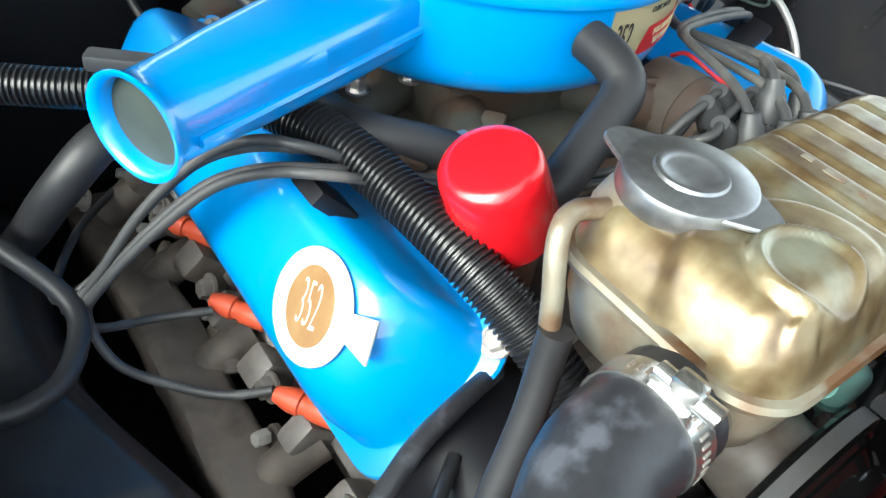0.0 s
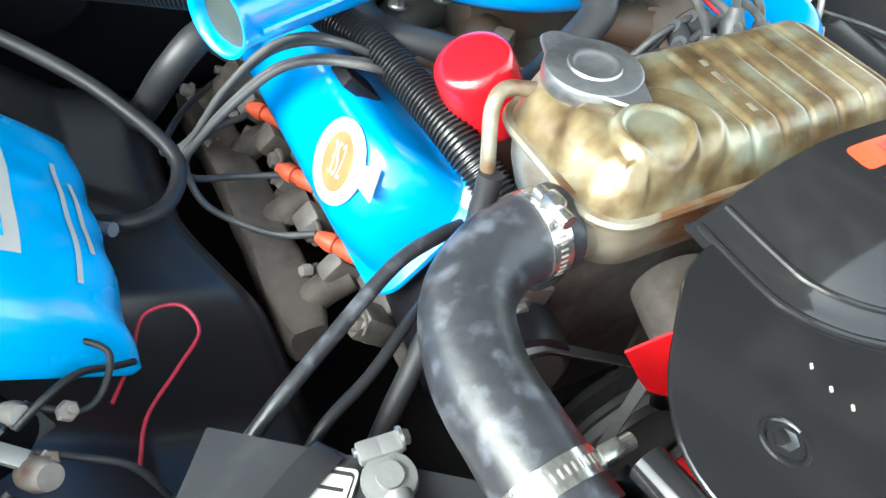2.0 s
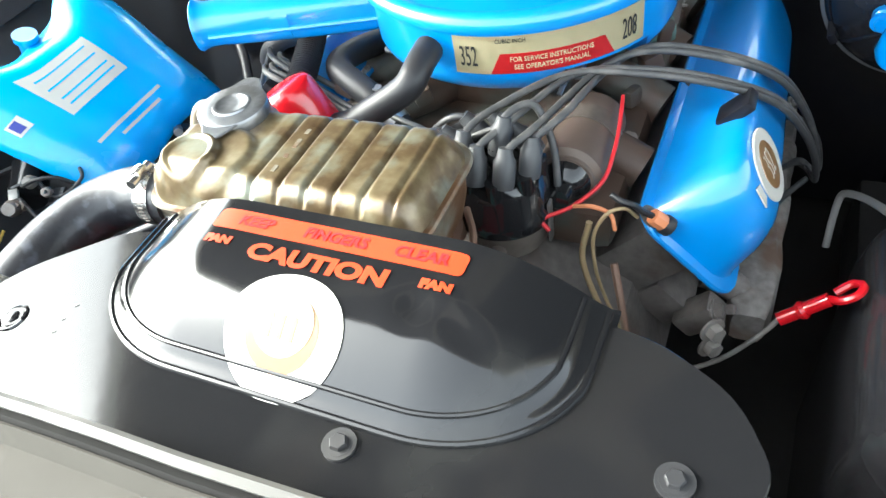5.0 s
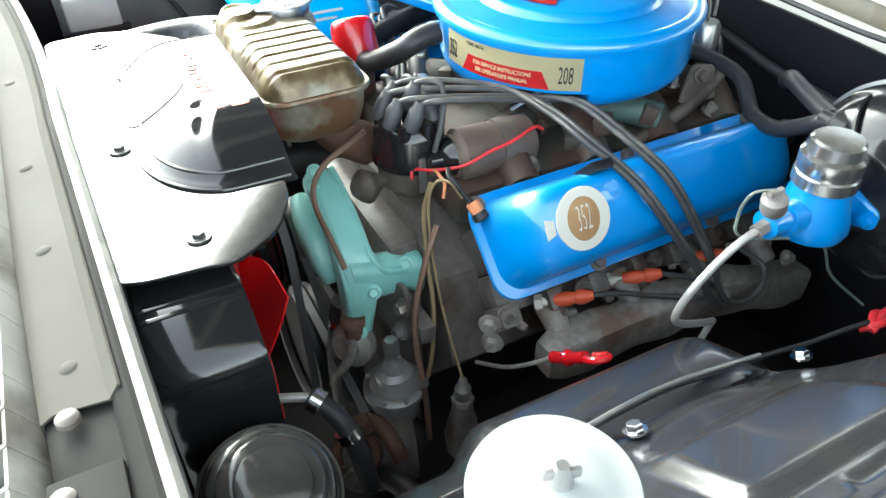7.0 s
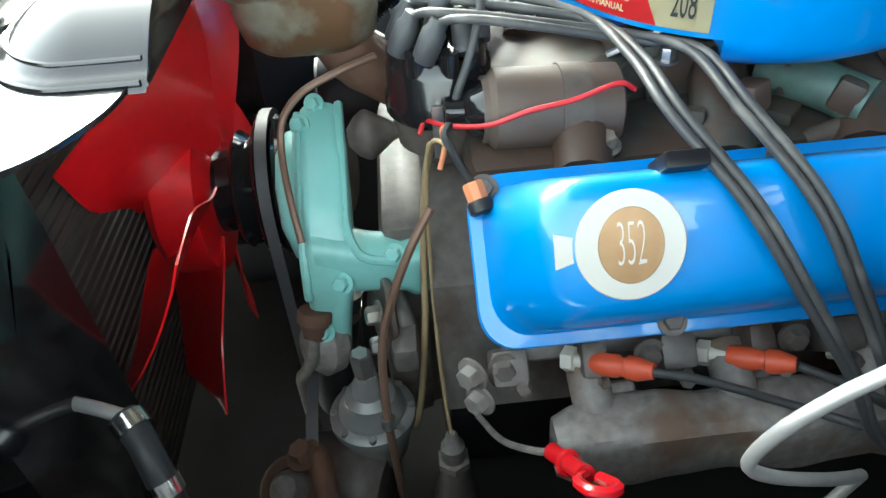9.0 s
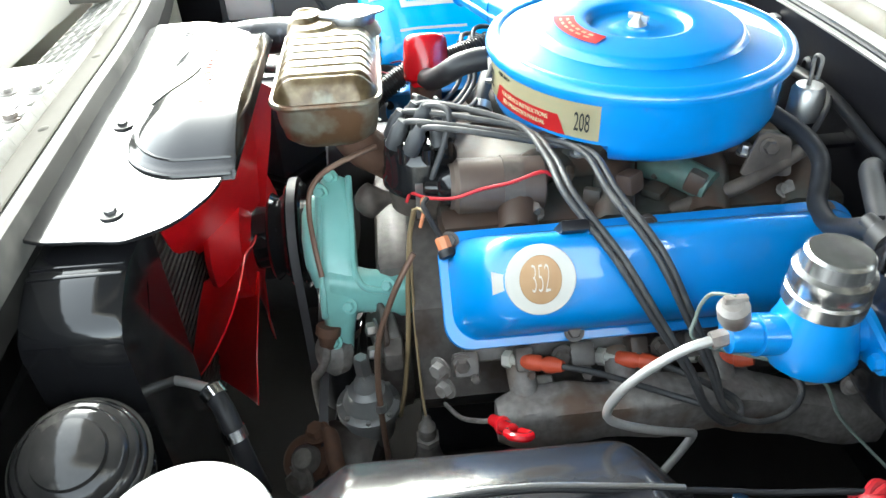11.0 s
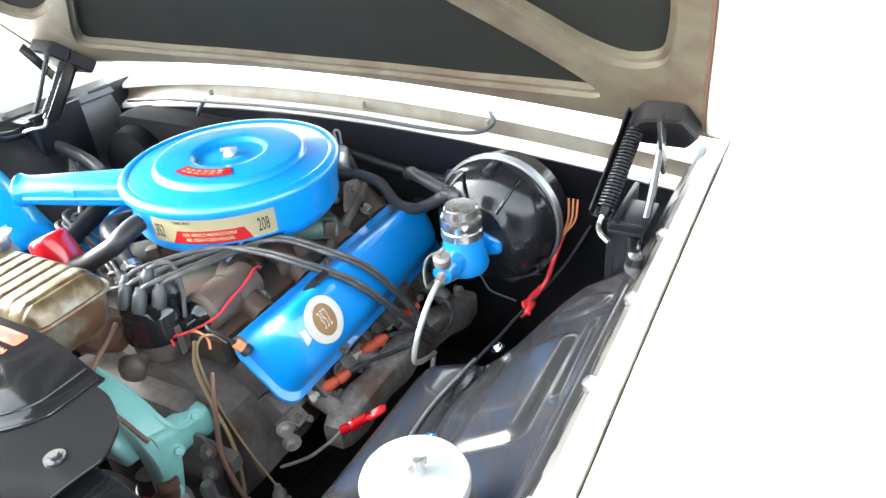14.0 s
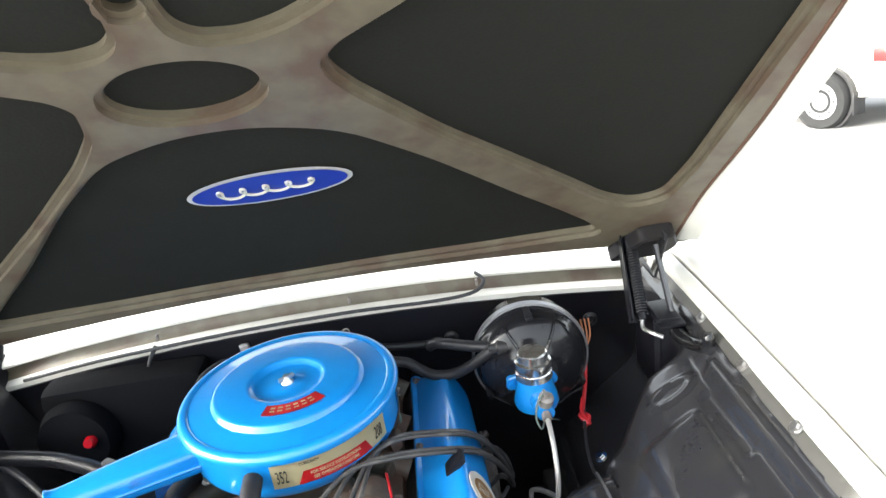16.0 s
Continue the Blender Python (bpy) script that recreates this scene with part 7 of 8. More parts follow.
part("tank_lip", tube([(-0.2609, -0.3936, 0.9316), (-0.2585, -0.4227, 0.9348), (-0.254, -0.4709, 0.9332)], 0.0105, 14, 4), GLOSS_BLACK, uh, "glossy rolled lip of the radiator tank")


def clamp(at, axis, r, screw, parent):
    c = part("hose_clamp", lathe([(r, -0.0075), (r + 0.0013, -0.0075), (r + 0.0013, 0.0075), (r, 0.0075)], at, axis, 40, cap=False), BRIGHT_CAP, parent, "steel worm-drive hose clamp")
    fr = frame_of(axis)
    s = Vector(at) + fr @ (Vector(screw).normalized() * (r + 0.005))
    part("clamp_screw", join(box(s, (0.014, 0.016, 0.01), 0.003, fr), lathe([(0.005, -0.014), (0.005, 0.016)], s, fr @ Vector((1, 0, 0)), 10)), BRIGHT_CAP, c)
    notch = []
    for k in range(18):
        a = 2 * math.pi * (k - 2) / 44
        notch.append(box(Vector(at) + fr @ Vector(((r + 0.0014) * math.cos(a), (r + 0.0014) * math.sin(a), 0)), (0.0005, 0.0014, 0.005), 0, fr @ mirror_y_turn(math.degrees(a))))
    tagged(part("clamp_thread", join(*notch), MANIFOLD, c), kind="stuff")


clamp((-0.221, -0.236, 0.913), (-1, -0.1, 0), 0.0285, (0.25, 1, 0), uh)
clamp((-0.295, -0.378, 0.8975), (0.08, -1, -0.07), 0.0285, (1, 0.4, 0), uh)

solid("overflow_hose", tube([(-0.2193, -0.1778, 0.9143), (-0.2232, -0.1811, 0.8948), (-0.232, -0.1879, 0.8657), (-0.2486, -0.1965, 0.827), (-0.2758, -0.2097, 0.7791), (-0.3146, -0.2324, 0.7218), (-0.3439, -0.2494, 0.6444)], 0.009, 14, 6), RUBBER, (-0.2232, -0.1811, 0.8948), "black overflow hose hanging from the tank", "hose")
solid("black_cable_run", tube([(-0.1919, -0.1281, 0.8106), (-0.2377, -0.143, 0.821), (-0.2763, -0.1549, 0.8179), (-0.3343, -0.182, 0.7961), (-0.3922, -0.211, 0.7744), (-0.4503, -0.2343, 0.7279)], 0.0065, 10, 6), HOSE, (-0.3147, -0.1962, 0.7954), "grey cable running to the battery corner", "cable")
solid("black_cable_run", tube([(-0.2283, -0.1458, 0.7663), (-0.2667, -0.1734, 0.7684), (-0.3148, -0.2047, 0.761), (-0.3649, -0.2302, 0.7536), (-0.4017, -0.2523, 0.7062)], 0.005, 10, 6), RUBBER, (-0.2858, -0.1946, 0.7596), "thin black cable beside the battery", "cable")

# ---- crankcase hose between air cleaner and breather ----
ch = thing("breather_hose", (-0.1, -0.03, 0.87), "bent black rubber breather hose on the air cleaner", "hose")
part("hose", tube([(-0.033, 0.004, 0.944), (-0.033, -0.015, 0.942), (-0.034, -0.032, 0.937), (-0.037, -0.041, 0.931), (-0.046, -0.047, 0.923), (-0.075, -0.056, 0.905), (-0.103, -0.0645, 0.8895), (-0.122, -0.069, 0.884), (-0.134, -0.072, 0.8815)], 0.0155, 18, 6), RUBBER, ch)
part("elbow", tube([(-0.13, -0.0715, 0.882), (-0.14, -0.072, 0.88), (-0.15, -0.072, 0.878)], 0.0165, 16, 3), RED, ch, "red painted spout of the cap")
def heater_hose(points, r, rubber, label):
    h = thing("heater_hose", points[len(points) // 2], label, "hose")
    part("hose", tube(points, r, 16, 6), rubber, h)
    for k in (0, -1):
        p, q = Vector(points[k]), Vector(points[1 if k == 0 else -2])
        o = p.lerp(q, 0.35)
        part("hose_clamp", lathe([(r, -0.006), (r + 0.0012, -0.006), (r + 0.0012, 0.006), (r, 0.006)], o, q - p, 24), STEEL, h, "steel hose clamp")
        part("hose_nipple", lathe([(r * 0.8, -0.012), (r * 0.8, 0.004)], p, q - p, 20), GREEN_IRON, h)
    return h


heater_hose([(-0.08, 0.0, 0.83), (-0.1284, 0.0192, 0.8619), (-0.1843, 0.046, 0.8772), (-0.1939, 0.0944, 0.87), (-0.176, 0.1547, 0.8556), (-0.1194, 0.1986, 0.8459)], 0.0165, RUBBER, "thick black heater hose along the intake")
heater_hose([(-0.2617, 0.1909, 0.8033), (-0.295, 0.172, 0.84), (-0.338, 0.148, 0.85), (-0.375, 0.145, 0.818), (-0.398, 0.175, 0.765), (-0.415, 0.215, 0.715), (-0.43, 0.25, 0.67)], 0.0145, RUBBER, "black heater hose dropping along the apron")
heater_hose([(-0.16, 0.44, 0.9), (-0.17, 0.4, 0.93), (-0.2, 0.34, 0.93), (-0.1981, 0.2655, 0.9026), (-0.1669, 0.1944, 0.8743)], 0.0065, RUBBER, "black hose looping down from the firewall")

# corrugated loom over the passenger cover and out to the fender
lm = thing("wiring_loom", (-0.2103, -0.0527, 0.8818), "black corrugated split loom lying over the valve cover", "loom")
part("loom_front", tube([(-0.1553, -0.1974, 0.796), (-0.169, -0.1679, 0.8224), (-0.181, -0.1311, 0.8486), (-0.1939, -0.0869, 0.8699), (-0.2071, -0.0167, 0.8829), (-0.2184, 0.0242, 0.89), (-0.2323, 0.0625, 0.8923), (-0.2523, 0.1105, 0.8946), (-0.275, 0.1393, 0.8913)], 0.0175, 14, 6, rings=0.0042), LOOM, lm)
part("loom_rear", tube([(-0.275, 0.1393, 0.8913), (-0.2975, 0.1509, 0.8852), (-0.3239, 0.1662, 0.8783), (-0.3483, 0.1795, 0.8763), (-0.3995, 0.2104, 0.8748), (-0.4721, 0.2462, 0.8732), (-0.594, 0.2736, 0.8785), (-0.6947, 0.2847, 0.8874)], 0.0145, 14, 6, rings=0.0042), LOOM, lm)
part("loom_clip", box((-0.3111, 0.156, 0.9006), (0.055, 0.016, 0.012), 0.003, mirror_y_turn(-33)), BATTERY, lm, "grey plastic loom clip")
part("clip_tab", box((-0.2798, 0.137, 0.9014), (0.016, 0.014, 0.01), 0.002, mirror_y_turn(-33)), MANIFOLD, lm)


# ---- ignition wires ----
def wire(points, label, r=0.0037, m=WIRE, name="ignition_wire", group="ignition wires", boots=True):
    w = thing(name, points[0], label, "wire", group)
    part("lead", tube(points, r, 10, 7), m, w)
    if boots:
        a, b = Vector(points[0]), Vector(points[1])
        d = (b - a).normalized()
        part("boot", lathe([(0.0095, -0.004), (0.0105, 0.0), (0.0105, 0.022), (0.008, 0.026), (0.0065, 0.034)], a, d, 16), BOOT, w, "grey rubber cap boot")
    return w


dc = dist_c
for k in range(4):
    a = 2 * math.pi * (k + 4.3) / 8 + 0.2
    top = dc + Vector((0.036 * math.cos(a), 0.036 * math.sin(a), 0.893))
    o = 0.006 * (k % 2) + 0.03 * (k // 2)
    o *= 0.9
    wire([top, top + Vector((0, 0.012, 0.026)), top + Vector((0.02, 0.05, 0.034)), (0.11 + o, 0.02 + o, 0.918 - 0.004 * k), (0.18, 0.04 + 1.6 * o, 0.912), (0.25, 0.047 + 1.7 * o, 0.903), (0.305, 0.085 + 1.6 * o, 0.862), (0.338, 0.122 + 1.3 * o, 0.805), (0.36, 0.163 + 0.9 * o, 0.74)] + ([(0.37, 0.188, 0.69 + o), (0.372, 0.215, 0.662 + o), (0.364, 0.236, 0.66 + o), (0.35, 0.232, 0.672 + o), (0.335, 0.195, 0.695), (0.314, 0.155, 0.7055)] if k < 2 else [(0.372, 0.212, 0.688 - 0.1 * o), (0.376, 0.25, 0.664), (0.37, 0.29, 0.664 + 0.2 * o), (0.35, 0.305 + 0.1 * o, 0.685), (0.32, 0.29, 0.7)]),
         "grey ignition wire laid over the blue valve cover")
for k in range(1):
    y = 0.047 + 0.1176 * k
    wire([(0.313, y - 0.008, 0.7155), (0.322, y + 0.03, 0.71), (0.335, y + 0.09, 0.69), (0.36, y + 0.14, 0.685)], "grey ignition wire from an orange boot", boots=False)
for k in range(4):
    a = 2 * math.pi * (k + 0.6) / 8 + 0.2
    top = dc + Vector((0.036 * math.cos(a), 0.036 * math.sin(a), 0.893))
    o = (0.0, 0.016, 0.024, 0.042)[k]
    h = (0.004, 0.0, 0.012, 0.002)[k]
    ends = [[(-0.3845, 0.0798, 0.7557), (-0.3766, 0.0567, 0.7261), (-0.3473, 0.0335, 0.7083), (-0.3179, 0.0059, 0.7093), (-0.2885, -0.0114, 0.7161)],
            [(-0.3904, 0.0845, 0.7559), (-0.3771, 0.0904, 0.7306), (-0.3384, 0.0943, 0.717), (-0.2965, 0.0813, 0.7173)],
            [(-0.3944, 0.0941, 0.756), (-0.3823, 0.1241, 0.7324), (-0.3395, 0.1735, 0.7181), (-0.297, 0.1896, 0.716)],
            [(-0.3984, 0.1036, 0.759), (-0.3875, 0.1528, 0.7402), (-0.3542, 0.245, 0.7004), (-0.3094, 0.3092, 0.6813)]][k]
    wire([top, top + Vector((-0.02, 0.0, 0.022)), top + Vector((-0.042, -0.002, 0.018)), (-0.02 - 0.3 * o, -0.085 + o, 0.875), (-0.08, -0.06 + 1.2 * o, 0.857), (-0.155, -0.022 + o, 0.859), (-0.214, -0.009 + 0.8 * o, 0.882 + 0.3 * h), (-0.251, -0.004 + 0.8 * o, 0.893 + h), (-0.274, 0.02 + 0.8 * o, 0.883 + 1.5 * h), (-0.3, 0.047 + 0.75 * o, 0.86 + 1.5 * h), (-0.337, 0.067 + 0.6 * o, 0.819 + 1.2 * h), (-0.373, 0.079 + 0.3 * o, 0.778 + 0.4 * h)] + ends,
         "grey ignition wire arching over the valve cover")
wire([dc + Vector((0, 0, 0.905)), dc + Vector((0.005, 0.01, 0.935)), (0.1, -0.06, 0.935), (0.12, -0.07, 0.9), (0.128, -0.085, 0.862), (0.13, -0.08, 0.853)], "grey coil wire from the distributor cap")

# thin engine wires
wire([(0.158, 0.055, 0.872), (0.161, 0.04, 0.88), (0.166, 0.004, 0.872), (0.169, -0.031, 0.868), (0.166, -0.064, 0.857), (0.145, -0.095, 0.848), (0.12, -0.111, 0.84), (0.128, -0.118, 0.832)], "thin red wire along the coil", 0.0022, RED_WIRE, "thin_wire", "thin engine wires", False)
wire([(0.145, -0.095, 0.848), (0.165, -0.1, 0.856), (0.182, -0.1, 0.85), (0.188, -0.105, 0.835)], "thin orange wire looped beside the coil", 0.0022, TERRACOTTA, "thin_wire", "thin engine wires", False)
wire([(0.205, -0.088, 0.84), (0.195, -0.098, 0.858), (0.18, -0.108, 0.856), (0.17, -0.115, 0.83), (0.175, -0.118, 0.78), (0.195, -0.12, 0.72), (0.222, -0.12, 0.66), (0.25, -0.118, 0.61), (0.26, -0.116, 0.588)], "faded yellow sender wire down the engine front", 0.0019, TAN_WIRE, "thin_wire", "thin engine wires", False)
wire([(0.165, -0.11, 0.845), (0.16, -0.118, 0.8), (0.18, -0.125, 0.74), (0.205, -0.13, 0.68), (0.215, -0.14, 0.6), (0.21, -0.15, 0.54)], "brown faded wire down the engine front", 0.0032, TAN_WIRE, "thin_wire", "thin engine wires", False)
fc = thing("wire_connector", (0.213, -0.092, 0.838), "terracotta wire connector at the valve cover corner", "connector")
part("shell", lathe([(0.0075, 0), (0.0085, 0.002), (0.0085, 0.016), (0.006, 0.018)], (0.218, -0.083, 0.84), (0.65, 0.25, -0.7), 8), TERRACOTTA, fc)
part("collar", lathe([(0.0085, 0.014), (0.01, 0.016), (0.01, 0.023), (0.007, 0.025)], (0.218, -0.083, 0.84), (0.65, 0.25, -0.7), 14), RUBBER, fc)
part("lead", tube([(0.218, -0.083, 0.84), (0.21, -0.09, 0.85), (0.203, -0.096, 0.862), (0.193, -0.1, 0.868), (0.182, -0.095, 0.87)], 0.0032, 8, 5), RUBBER, fc)
sn = thing("oil_sender", (0.258, -0.117, 0.5), "steel oil pressure sender with a wire", "sender")
part("sender_can", join(lathe([(0.009, 0.55), (0.0115, 0.553), (0.0115, 0.572), (0.007, 0.577), (0.006, 0.588), (0.003, 0.592)], (0.26, -0.116, 0), (0, 0, 1), 20), lathe([(0.012, 0.543), (0.0165, 0.544), (0.0165, 0.553), (0.012, 0.554)], (0.26, -0.116, 0), (0, 0, 1), 6)), MANIFOLD, sn, "grey sender with a hexagon collar")
part("sender_base", lathe([(0.022, 0.44), (0.026, 0.47), (0.022, 0.5), (0.016, 0.522), (0.014, 0.545)], (0.26, -0.116, 0), (0, 0, 1), 18), GREASE, sn)
dp = thing("dipstick", (0.37, -0.055, 0.62), "red plastic dipstick handle by the manifold", "dipstick")
part("handle", join(tube([(0.35, -0.043, 0.68), (0.37, -0.036, 0.694), (0.392, -0.03, 0.712)], 0.0075, 12, 4), tube([(0.392, -0.03, 0.712), (0.402, -0.038, 0.722), (0.414, -0.034, 0.73), (0.418, -0.022, 0.731), (0.41, -0.014, 0.724), (0.396, -0.022, 0.714)], 0.0045, 8, 5), lathe([(0.009, -0.004), (0.0105, 0.0), (0.009, 0.004)], (0.37, -0.036, 0.694), (0.6, 0.2, 0.55), 16)), RED, dp, "glossy red ring handle")
part("rod", tube([(0.35, -0.043, 0.68), (0.335, -0.055, 0.662), (0.3, -0.075, 0.63), (0.25, -0.09, 0.6)], 0.003, 8, 4), MANIFOLD, dp)

# wiring along the driver's apron
aw = thing("apron_harness", (0.53, 0.1, 0.76), "black taped wiring harness clipped along the apron", "harness")
part("harness", tube([(0.527, -0.22, 0.795), (0.522, -0.16, 0.792), (0.517, -0.1, 0.79), (0.512, -0.03, 0.782), (0.513, 0.05, 0.768), (0.51, 0.12, 0.752), (0.515, 0.18, 0.745), (0.525, 0.235, 0.752), (0.54, 0.3, 0.76), (0.56, 0.38, 0.78), (0.58, 0.45, 0.82)], 0.003, 10, 6), RUBBER, aw)
# steel strip along the black harness imitates its white highlights
part("harness_glint", tube([(0.5255, -0.2, 0.8), (0.5215, -0.15, 0.7975), (0.5165, -0.09, 0.7955), (0.512, -0.03, 0.7875), (0.5125, 0.03, 0.778), (0.511, 0.1, 0.762)], 0.0026, 8, 6), STEEL, aw, "silvery strip standing in for the harness's highlights")
rp = thing("red_wire_bundle", (0.53, 0.255, 0.75), "knotted red wires with frayed ends beside the booster", "wires")
part("knot", join(tube([(0.526, 0.246, 0.744), (0.54, 0.261, 0.758), (0.532, 0.284, 0.750), (0.524, 0.266, 0.758), (0.538, 0.251, 0.750), (0.53, 0.276, 0.761), (0.54, 0.306, 0.771)], 0.0042, 8, 6), tube([(0.53, 0.276, 0.754), (0.545, 0.311, 0.776), (0.555, 0.330, 0.820), (0.56, 0.360, 0.850)], 0.004, 8, 5)), RED_WIRE, rp)
part("frayed_end", join(*[tube([(0.56, 0.35, 0.85), (0.565 + 0.006 * k, 0.365, 0.875), (0.562 + 0.008 * k, 0.375, 0.91)], 0.0018, 6, 4) for k in range(3)]), TERRACOTTA, rp)

# firewall bits
fw = thing("wiper_motor", (0.092, 0.4, 0.86), "grey capped valve on the firewall behind the air cleaner", "motor")
part("bracket", box((0.092, 0.425, 0.85), (0.03, 0.075, 0.006), 0.002), BAY_BLACK, fw)
part("can", lathe([(0.022, 0.84), (0.022, 0.885), (0.02, 0.888)], (0.092, 0.385, 0), (0, 0, 1), 24), BAY_BLACK, fw)
part("cap", lathe([(0.02, 0.886), (0.02, 0.925), (0.016, 0.931)], (0.092, 0.385, 0), (0, 0, 1), 24), STEEL, fw, "pale metal cap")
part("pipe_loop", tube([(0.092, 0.383, 0.93), (0.092, 0.383, 0.945), (0.087, 0.385, 0.965), (0.097, 0.388, 0.965), (0.098, 0.388, 0.94)], 0.0025, 8, 6), MANIFOLD, fw)
hb2 = thing("heater_box", (-0.4, 0.43, 0.6), "black heater housing on the firewall", "heater")
part("housing", join(box((-0.38, 0.43, 0.78), (0.34, 0.09, 0.3), 0.03), lathe([(0.075, 0), (0.08, 0.02), (0.07, 0.05), (0.03, 0.06)], (-0.48, 0.39, 0.83), (0, -1, 0.1), 36)), VOID_BLACK, hb2)
part("red_plug", lathe([(0.012, 0), (0.013, 0.01), (0.009, 0.018)], (-0.44, 0.335, 0.84), (0, -1, 0.3), 18), RED, hb2, "small red cap")
vr = thing("voltage_regulator", (-0.69, -0.3, 0.8), "pale grey regulator box on the fender apron", "regulator")
part("box", box((-0.66, -0.4, 0.85), (0.06, 0.095, 0.065), 0.01), PLASTIC_CLEAR, vr)
part("base", join(box((-0.665, -0.4, 0.81), (0.08, 0.12, 0.03), 0.004), box((-0.665, -0.39, 0.887), (0.03, 0.05, 0.015), 0.004)), BAY_BLACK, vr)
part("lead", tube([(-0.66, -0.37, 0.89), (-0.65, -0.32, 0.9), (-0.63, -0.27, 0.87), (-0.62, -0.23, 0.8)], 0.005, 8, 5), RUBBER, vr)
wl = thing("cowl_washer_line", (0.2, 0.47, 0.96), "thin black washer line clipped along the cowl", "hose")
part("line", tube([(-0.62, 0.49, 0.915), (-0.45, 0.465, 0.945), (-0.3, 0.448, 0.962), (-0.1, 0.44, 0.975), (0.1, 0.44, 0.977), (0.28, 0.442, 0.97), (0.36, 0.45, 0.972), (0.385, 0.47, 0.985), (0.37, 0.49, 0.998)], 0.004, 8, 6), RUBBER, wl)
part("drop", tube([(-0.31, 0.455, 0.965), (-0.325, 0.44, 0.94), (-0.34, 0.435, 0.9), (-0.35, 0.43, 0.84), (-0.36, 0.42, 0.78)], 0.0045, 8, 6), RUBBER, wl)
gf = thing("generator", (-0.183, -0.1929, 0.6512), "black grimy generator below the hose at the engine front", "generator")
part("case", lathe([(0.03, -0.08), (0.062, -0.075), (0.066, -0.06), (0.066, 0.05), (0.055, 0.062), (0.02, 0.065)], (-0.1921, -0.1548, 0.7118), (0.1, 1, 0), 36), BAY_BLACK, gf, "grimy dark case")
part("generator_pulley", lathe([(0.01, -0.01), (0.042, -0.01), (0.035, 0.0), (0.042, 0.01), (0.01, 0.01)], (-0.1869, -0.2282, 0.7117), (0, 1, 0), 32), SATIN_BLACK, gf)
part("slot_bracket", join(box((-0.2002, -0.1953, 0.783), (0.11, 0.006, 0.03), 0.003, Euler((0, radians(20), 0)).to_matrix()), hexbolt((-0.1824, -0.2007, 0.7751), (0, -1, 0), 0.008, 0.006)), STEEL, gf, "slotted adjusting bracket")

# thin wires by the bag and the starter solenoid
wire([(-0.4824, -0.2099, 0.7635), (-0.4702, -0.1779, 0.7675), (-0.4415, -0.1487, 0.7709), (-0.4205, -0.1243, 0.7726), (-0.4275, -0.1005, 0.7795), (-0.4547, -0.1009, 0.7807), (-0.4708, -0.1298, 0.7719), (-0.4898, -0.1589, 0.7682)], "thin crimson wire looped under the washer bag", 0.0016, CRIMSON_WIRE, "thin_wire", "thin engine wires", False)
wire([(-0.5662, -0.2289, 0.8069), (-0.5641, -0.2524, 0.7894), (-0.5465, -0.2684, 0.7838), (-0.5271, -0.2646, 0.7928), (-0.5253, -0.2475, 0.8024)], "thin yellow wire loop under the red cable", 0.002, YELLOW_WIRE, "thin_wire", "thin engine wires", False)
wire([(-0.576, -0.2195, 0.8122), (-0.5806, -0.2478, 0.7881), (-0.5677, -0.2807, 0.7681)], "short pale wire hanging from the solenoid", 0.002, TUBE_STEEL, "thin_wire", "thin engine wires", False)
wire([(-0.5241, -0.1127, 0.8185), (-0.4996, -0.1317, 0.8176), (-0.48, -0.1506, 0.8121), (-0.4991, -0.1796, 0.8034), (-0.5379, -0.171, 0.8198)], "black wire between the bag and the solenoid", 0.0024, RUBBER, "thin_wire", "thin engine wires", False)
tc = thing("terminal_cover", (-0.4062, -0.4447, 0.8172), "red plastic battery terminal cover", "terminal cover")
part("cover", box((-0.4002, -0.4541, 0.8388), (0.036, 0.045, 0.022), 0.008, bt), RED_WIRE, tc)
part("rim", box((-0.4064, -0.4249, 0.8328), (0.03, 0.014, 0.006), 0.002, bt), PLASTIC_CLEAR, tc, "milky plastic edge")

# black wires crowding round the solenoid
for pts in ([(-0.5769, -0.1522, 0.8213), (-0.591, -0.1815, 0.8242), (-0.5858, -0.215, 0.8175), (-0.5662, -0.2337, 0.807), (-0.5469, -0.2239, 0.811)],
            [(-0.5376, -0.1904, 0.822), (-0.5183, -0.1807, 0.8289), (-0.4991, -0.1657, 0.823), (-0.4801, -0.1501, 0.7973), (-0.4687, -0.1398, 0.7818)],
            [(-0.5326, -0.2046, 0.815), (-0.5083, -0.2135, 0.8042), (-0.484, -0.2224, 0.7884), (-0.4695, -0.2356, 0.7583)],
            [(-0.5946, -0.2868, 0.7941), (-0.5653, -0.3055, 0.7851), (-0.5316, -0.2951, 0.7766), (-0.4981, -0.2652, 0.7649), (-0.4695, -0.2353, 0.7485)]):
    wire(pts, "thin black wire at the starter solenoid", 0.0026, RUBBER, "thin_wire", "thin engine wires", False)
part("contact_plate", box((-0.5472, -0.2, 0.8166), (0.034, 0.012, 0.006), 0.002, mirror_y_turn(-40)), LEAD, so)
part("terminal_cap", lathe([(0.01, -0.012), (0.011, 0.0), (0.008, 0.012)], (-0.5295, -0.2209, 0.8141), (0.5, -0.6, 0.5), 16), IRON, so)
part("terminal_cap", lathe([(0.008, -0.012), (0.009, 0.0), (0.006, 0.01)], (-0.5378, -0.1787, 0.8199), (0.5, -0.6, 0.6), 16), IRON, so)

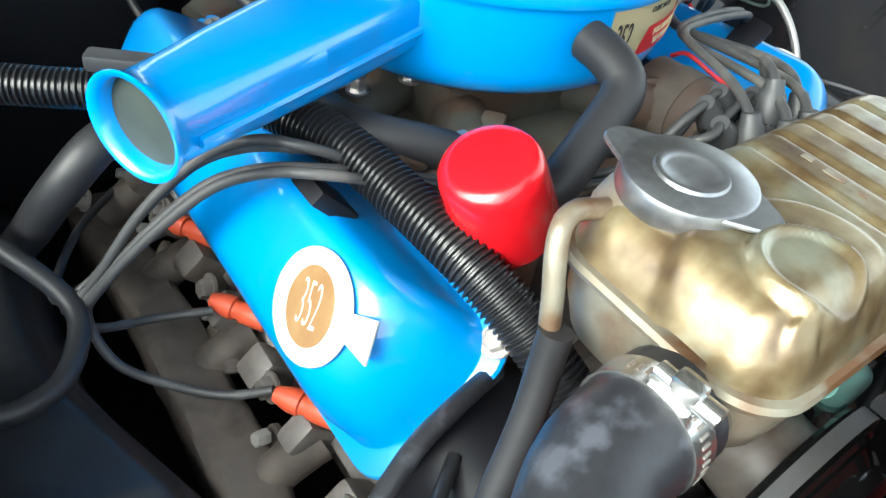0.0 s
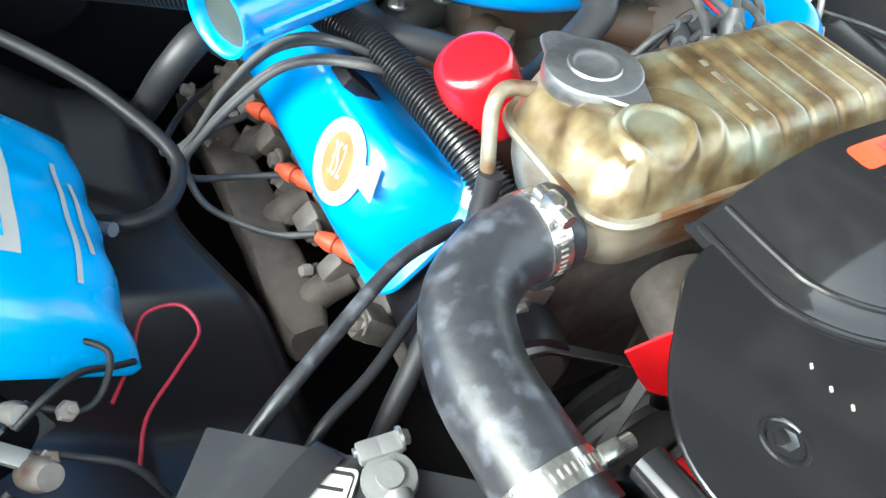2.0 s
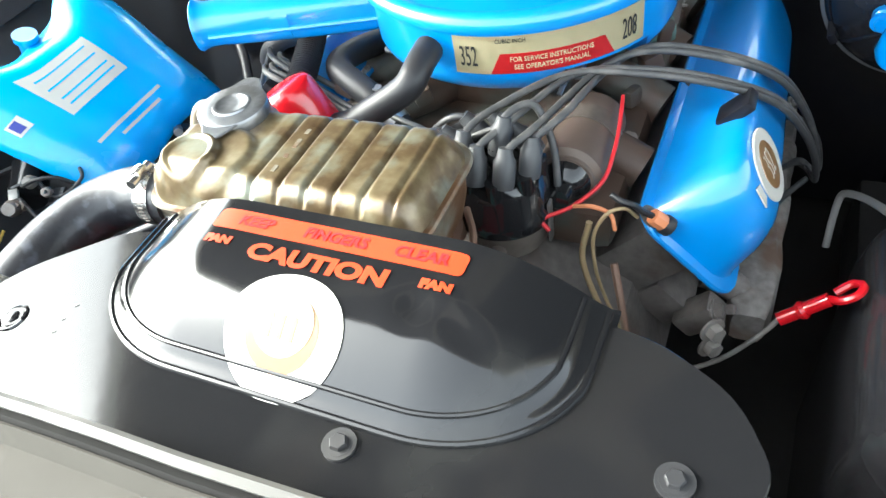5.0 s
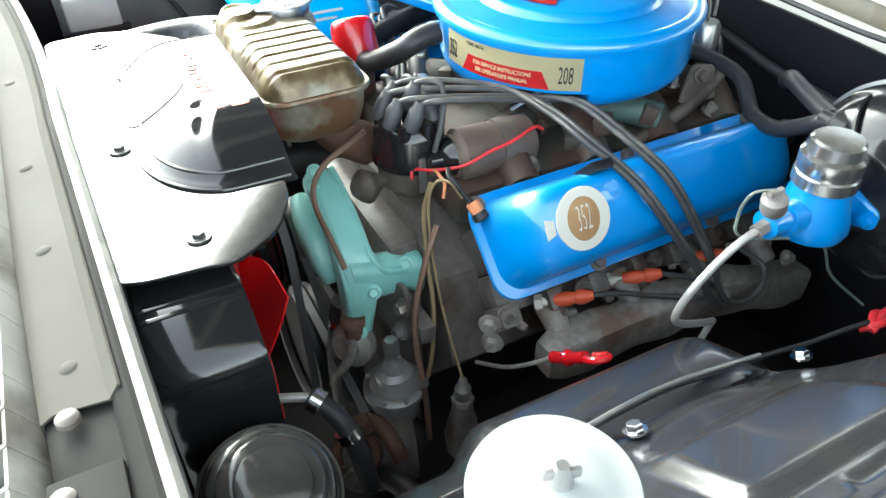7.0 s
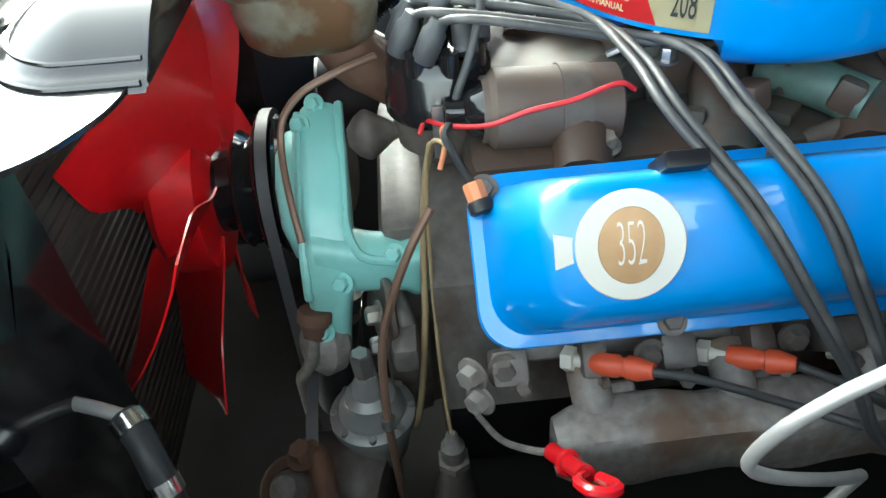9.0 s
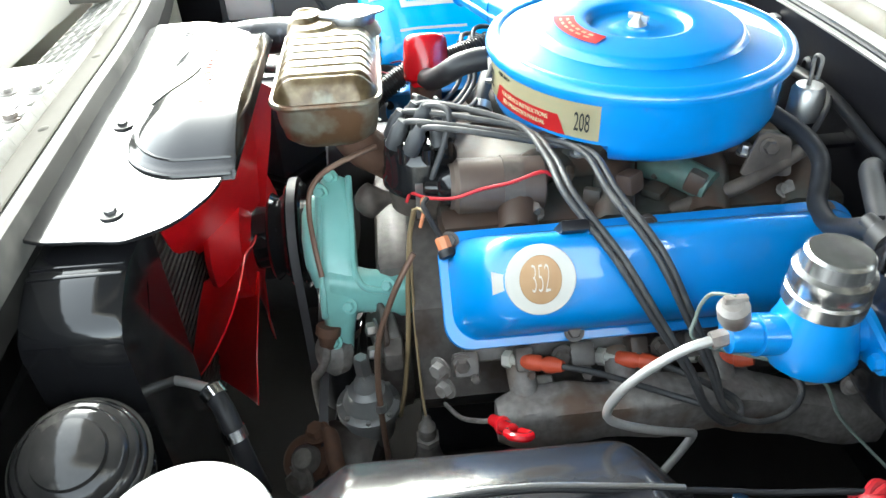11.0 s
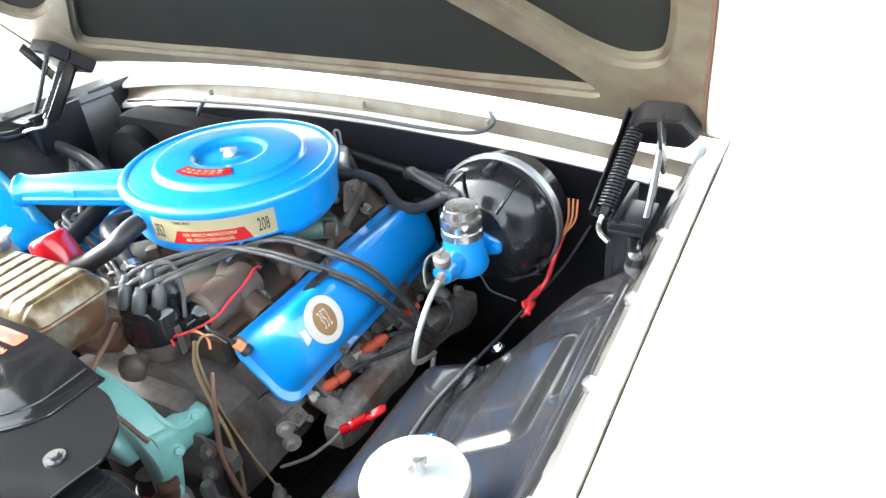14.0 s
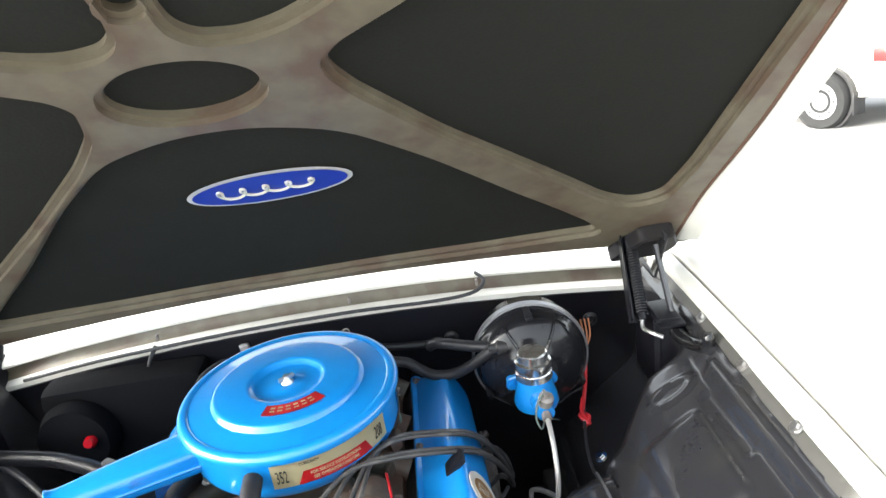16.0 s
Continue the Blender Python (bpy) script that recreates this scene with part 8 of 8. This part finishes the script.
# grommets, brackets and leads on the firewall
for x, z, r in ((0.3, 0.87, 0.016), (0.22, 0.79, 0.02), (-0.03, 0.9, 0.014), (-0.12, 0.85, 0.018), (0.6, 0.86, 0.016)):
    solid("firewall_grommet", lathe([(r, 0), (r, 0.006), (r * 0.6, 0.009), (r * 0.55, 0.004)], (x, 0.458, z), (0, -1, 0), 20), RUBBER, (x, 0.458, z), "black rubber grommet in the firewall", "grommet", "firewall grommets")
fb = thing("firewall_bracket", (-0.13, 0.455, 0.9), "small dull steel bracket on the firewall", "bracket")
part("tab", box((-0.13, 0.446, 0.915), (0.02, 0.012, 0.05), 0.003), TUBE_STEEL, fb)
part("tab_screw", hexbolt((-0.13, 0.44, 0.925), (0, -1, 0), 0.006, 0.006), STEEL, fb)
fl = thing("firewall_harness", (0.1, 0.44, 0.9), "black wiring harness along the firewall", "harness")
part("trunk", tube([(-0.35, 0.44, 0.82), (-0.22, 0.438, 0.86), (-0.08, 0.436, 0.89), (0.06, 0.436, 0.9), (0.18, 0.438, 0.88), (0.3, 0.44, 0.87)], 0.008, 10, 6), RUBBER, fl)
part("branch", tube([(0.06, 0.436, 0.9), (0.1, 0.41, 0.9), (0.14, 0.37, 0.885), (0.16, 0.33, 0.87)], 0.004, 8, 6), RUBBER, fl)
part("branch", tube([(-0.22, 0.438, 0.86), (-0.24, 0.41, 0.87), (-0.25, 0.37, 0.85), (-0.24, 0.33, 0.82)], 0.004, 8, 6), RUBBER, fl)


# ---- small pipes and wires ----
dp = thing("dipstick_pipe", (0.238, -0.16, 0.5), "thin brown pipe standing beside the fuel pump", "pipe")
part("pipe", tube([(0.19, -0.115, 0.8), (0.205, -0.14, 0.76), (0.222, -0.165, 0.7), (0.24, -0.172, 0.65), (0.258, -0.172, 0.6), (0.264, -0.17, 0.5)], 0.004, 8, 5), COPPER_BROWN, dp)
part("pipe_clip", lathe([(0.0045, -0.005), (0.007, -0.005), (0.007, 0.005), (0.0045, 0.005)], (0.2545, -0.172, 0.61), (0.25, 0, -1), 16), STEEL, dp)

for k, dz in enumerate((0.0, 0.018)):
    bw = thing("brake_wire", (0.46, 0.3, 0.78 + dz), "thin black wire drooping below the booster", "wire", "booster wires")
    part("wire", tube([(0.43, 0.25, 0.83), (0.438, 0.28, 0.805 + dz * 0.3), (0.466, 0.3, 0.777 + dz * 0.6), (0.49, 0.3, 0.773 + dz), (0.514, 0.3, 0.79 + dz), (0.54, 0.3, 0.8 + dz)], 0.0022, 6, 5), RUBBER, bw)
    part("wire_end", lathe([(0.004, -0.006), (0.004, 0.006)], (0.43, 0.25, 0.83), (0, 0.5, -0.5), 10), RUBBER, bw)

# nuts, studs and lumps along the two heads
rnd = random.Random(11)
for s, dy, dz in ((1, 0.005, -0.01), (-1, -0.043, -0.01)):
    for k in range(7):
        y = -0.06 + 0.07 * k + dy + rnd.uniform(-0.012, 0.012)
        part("rocker_stud", hexbolt((s * (0.292 + rnd.uniform(-0.006, 0.01)), y, 0.697 + dz + rnd.uniform(-0.008, 0.008)), (s, rnd.uniform(-0.3, 0.3), 0.4), rnd.uniform(0.005, 0.0068), rnd.uniform(0.008, 0.014), False), IRON if k % 2 else GREASE, engine)
    for k in range(4):
        y = 0.02 + 0.1176 * k + dy
        part("manifold_lug", plate(round_poly([(-0.014, -0.012), (0.014, -0.012), (0.012, 0.014), (-0.012, 0.014)], 0.006), (s * 0.29, y, 0.672 + dz), frame_of((s, 0, 0.5)), 0.009, 0.002), DUSTY_IRON if s < 0 else MANIFOLD, engine)
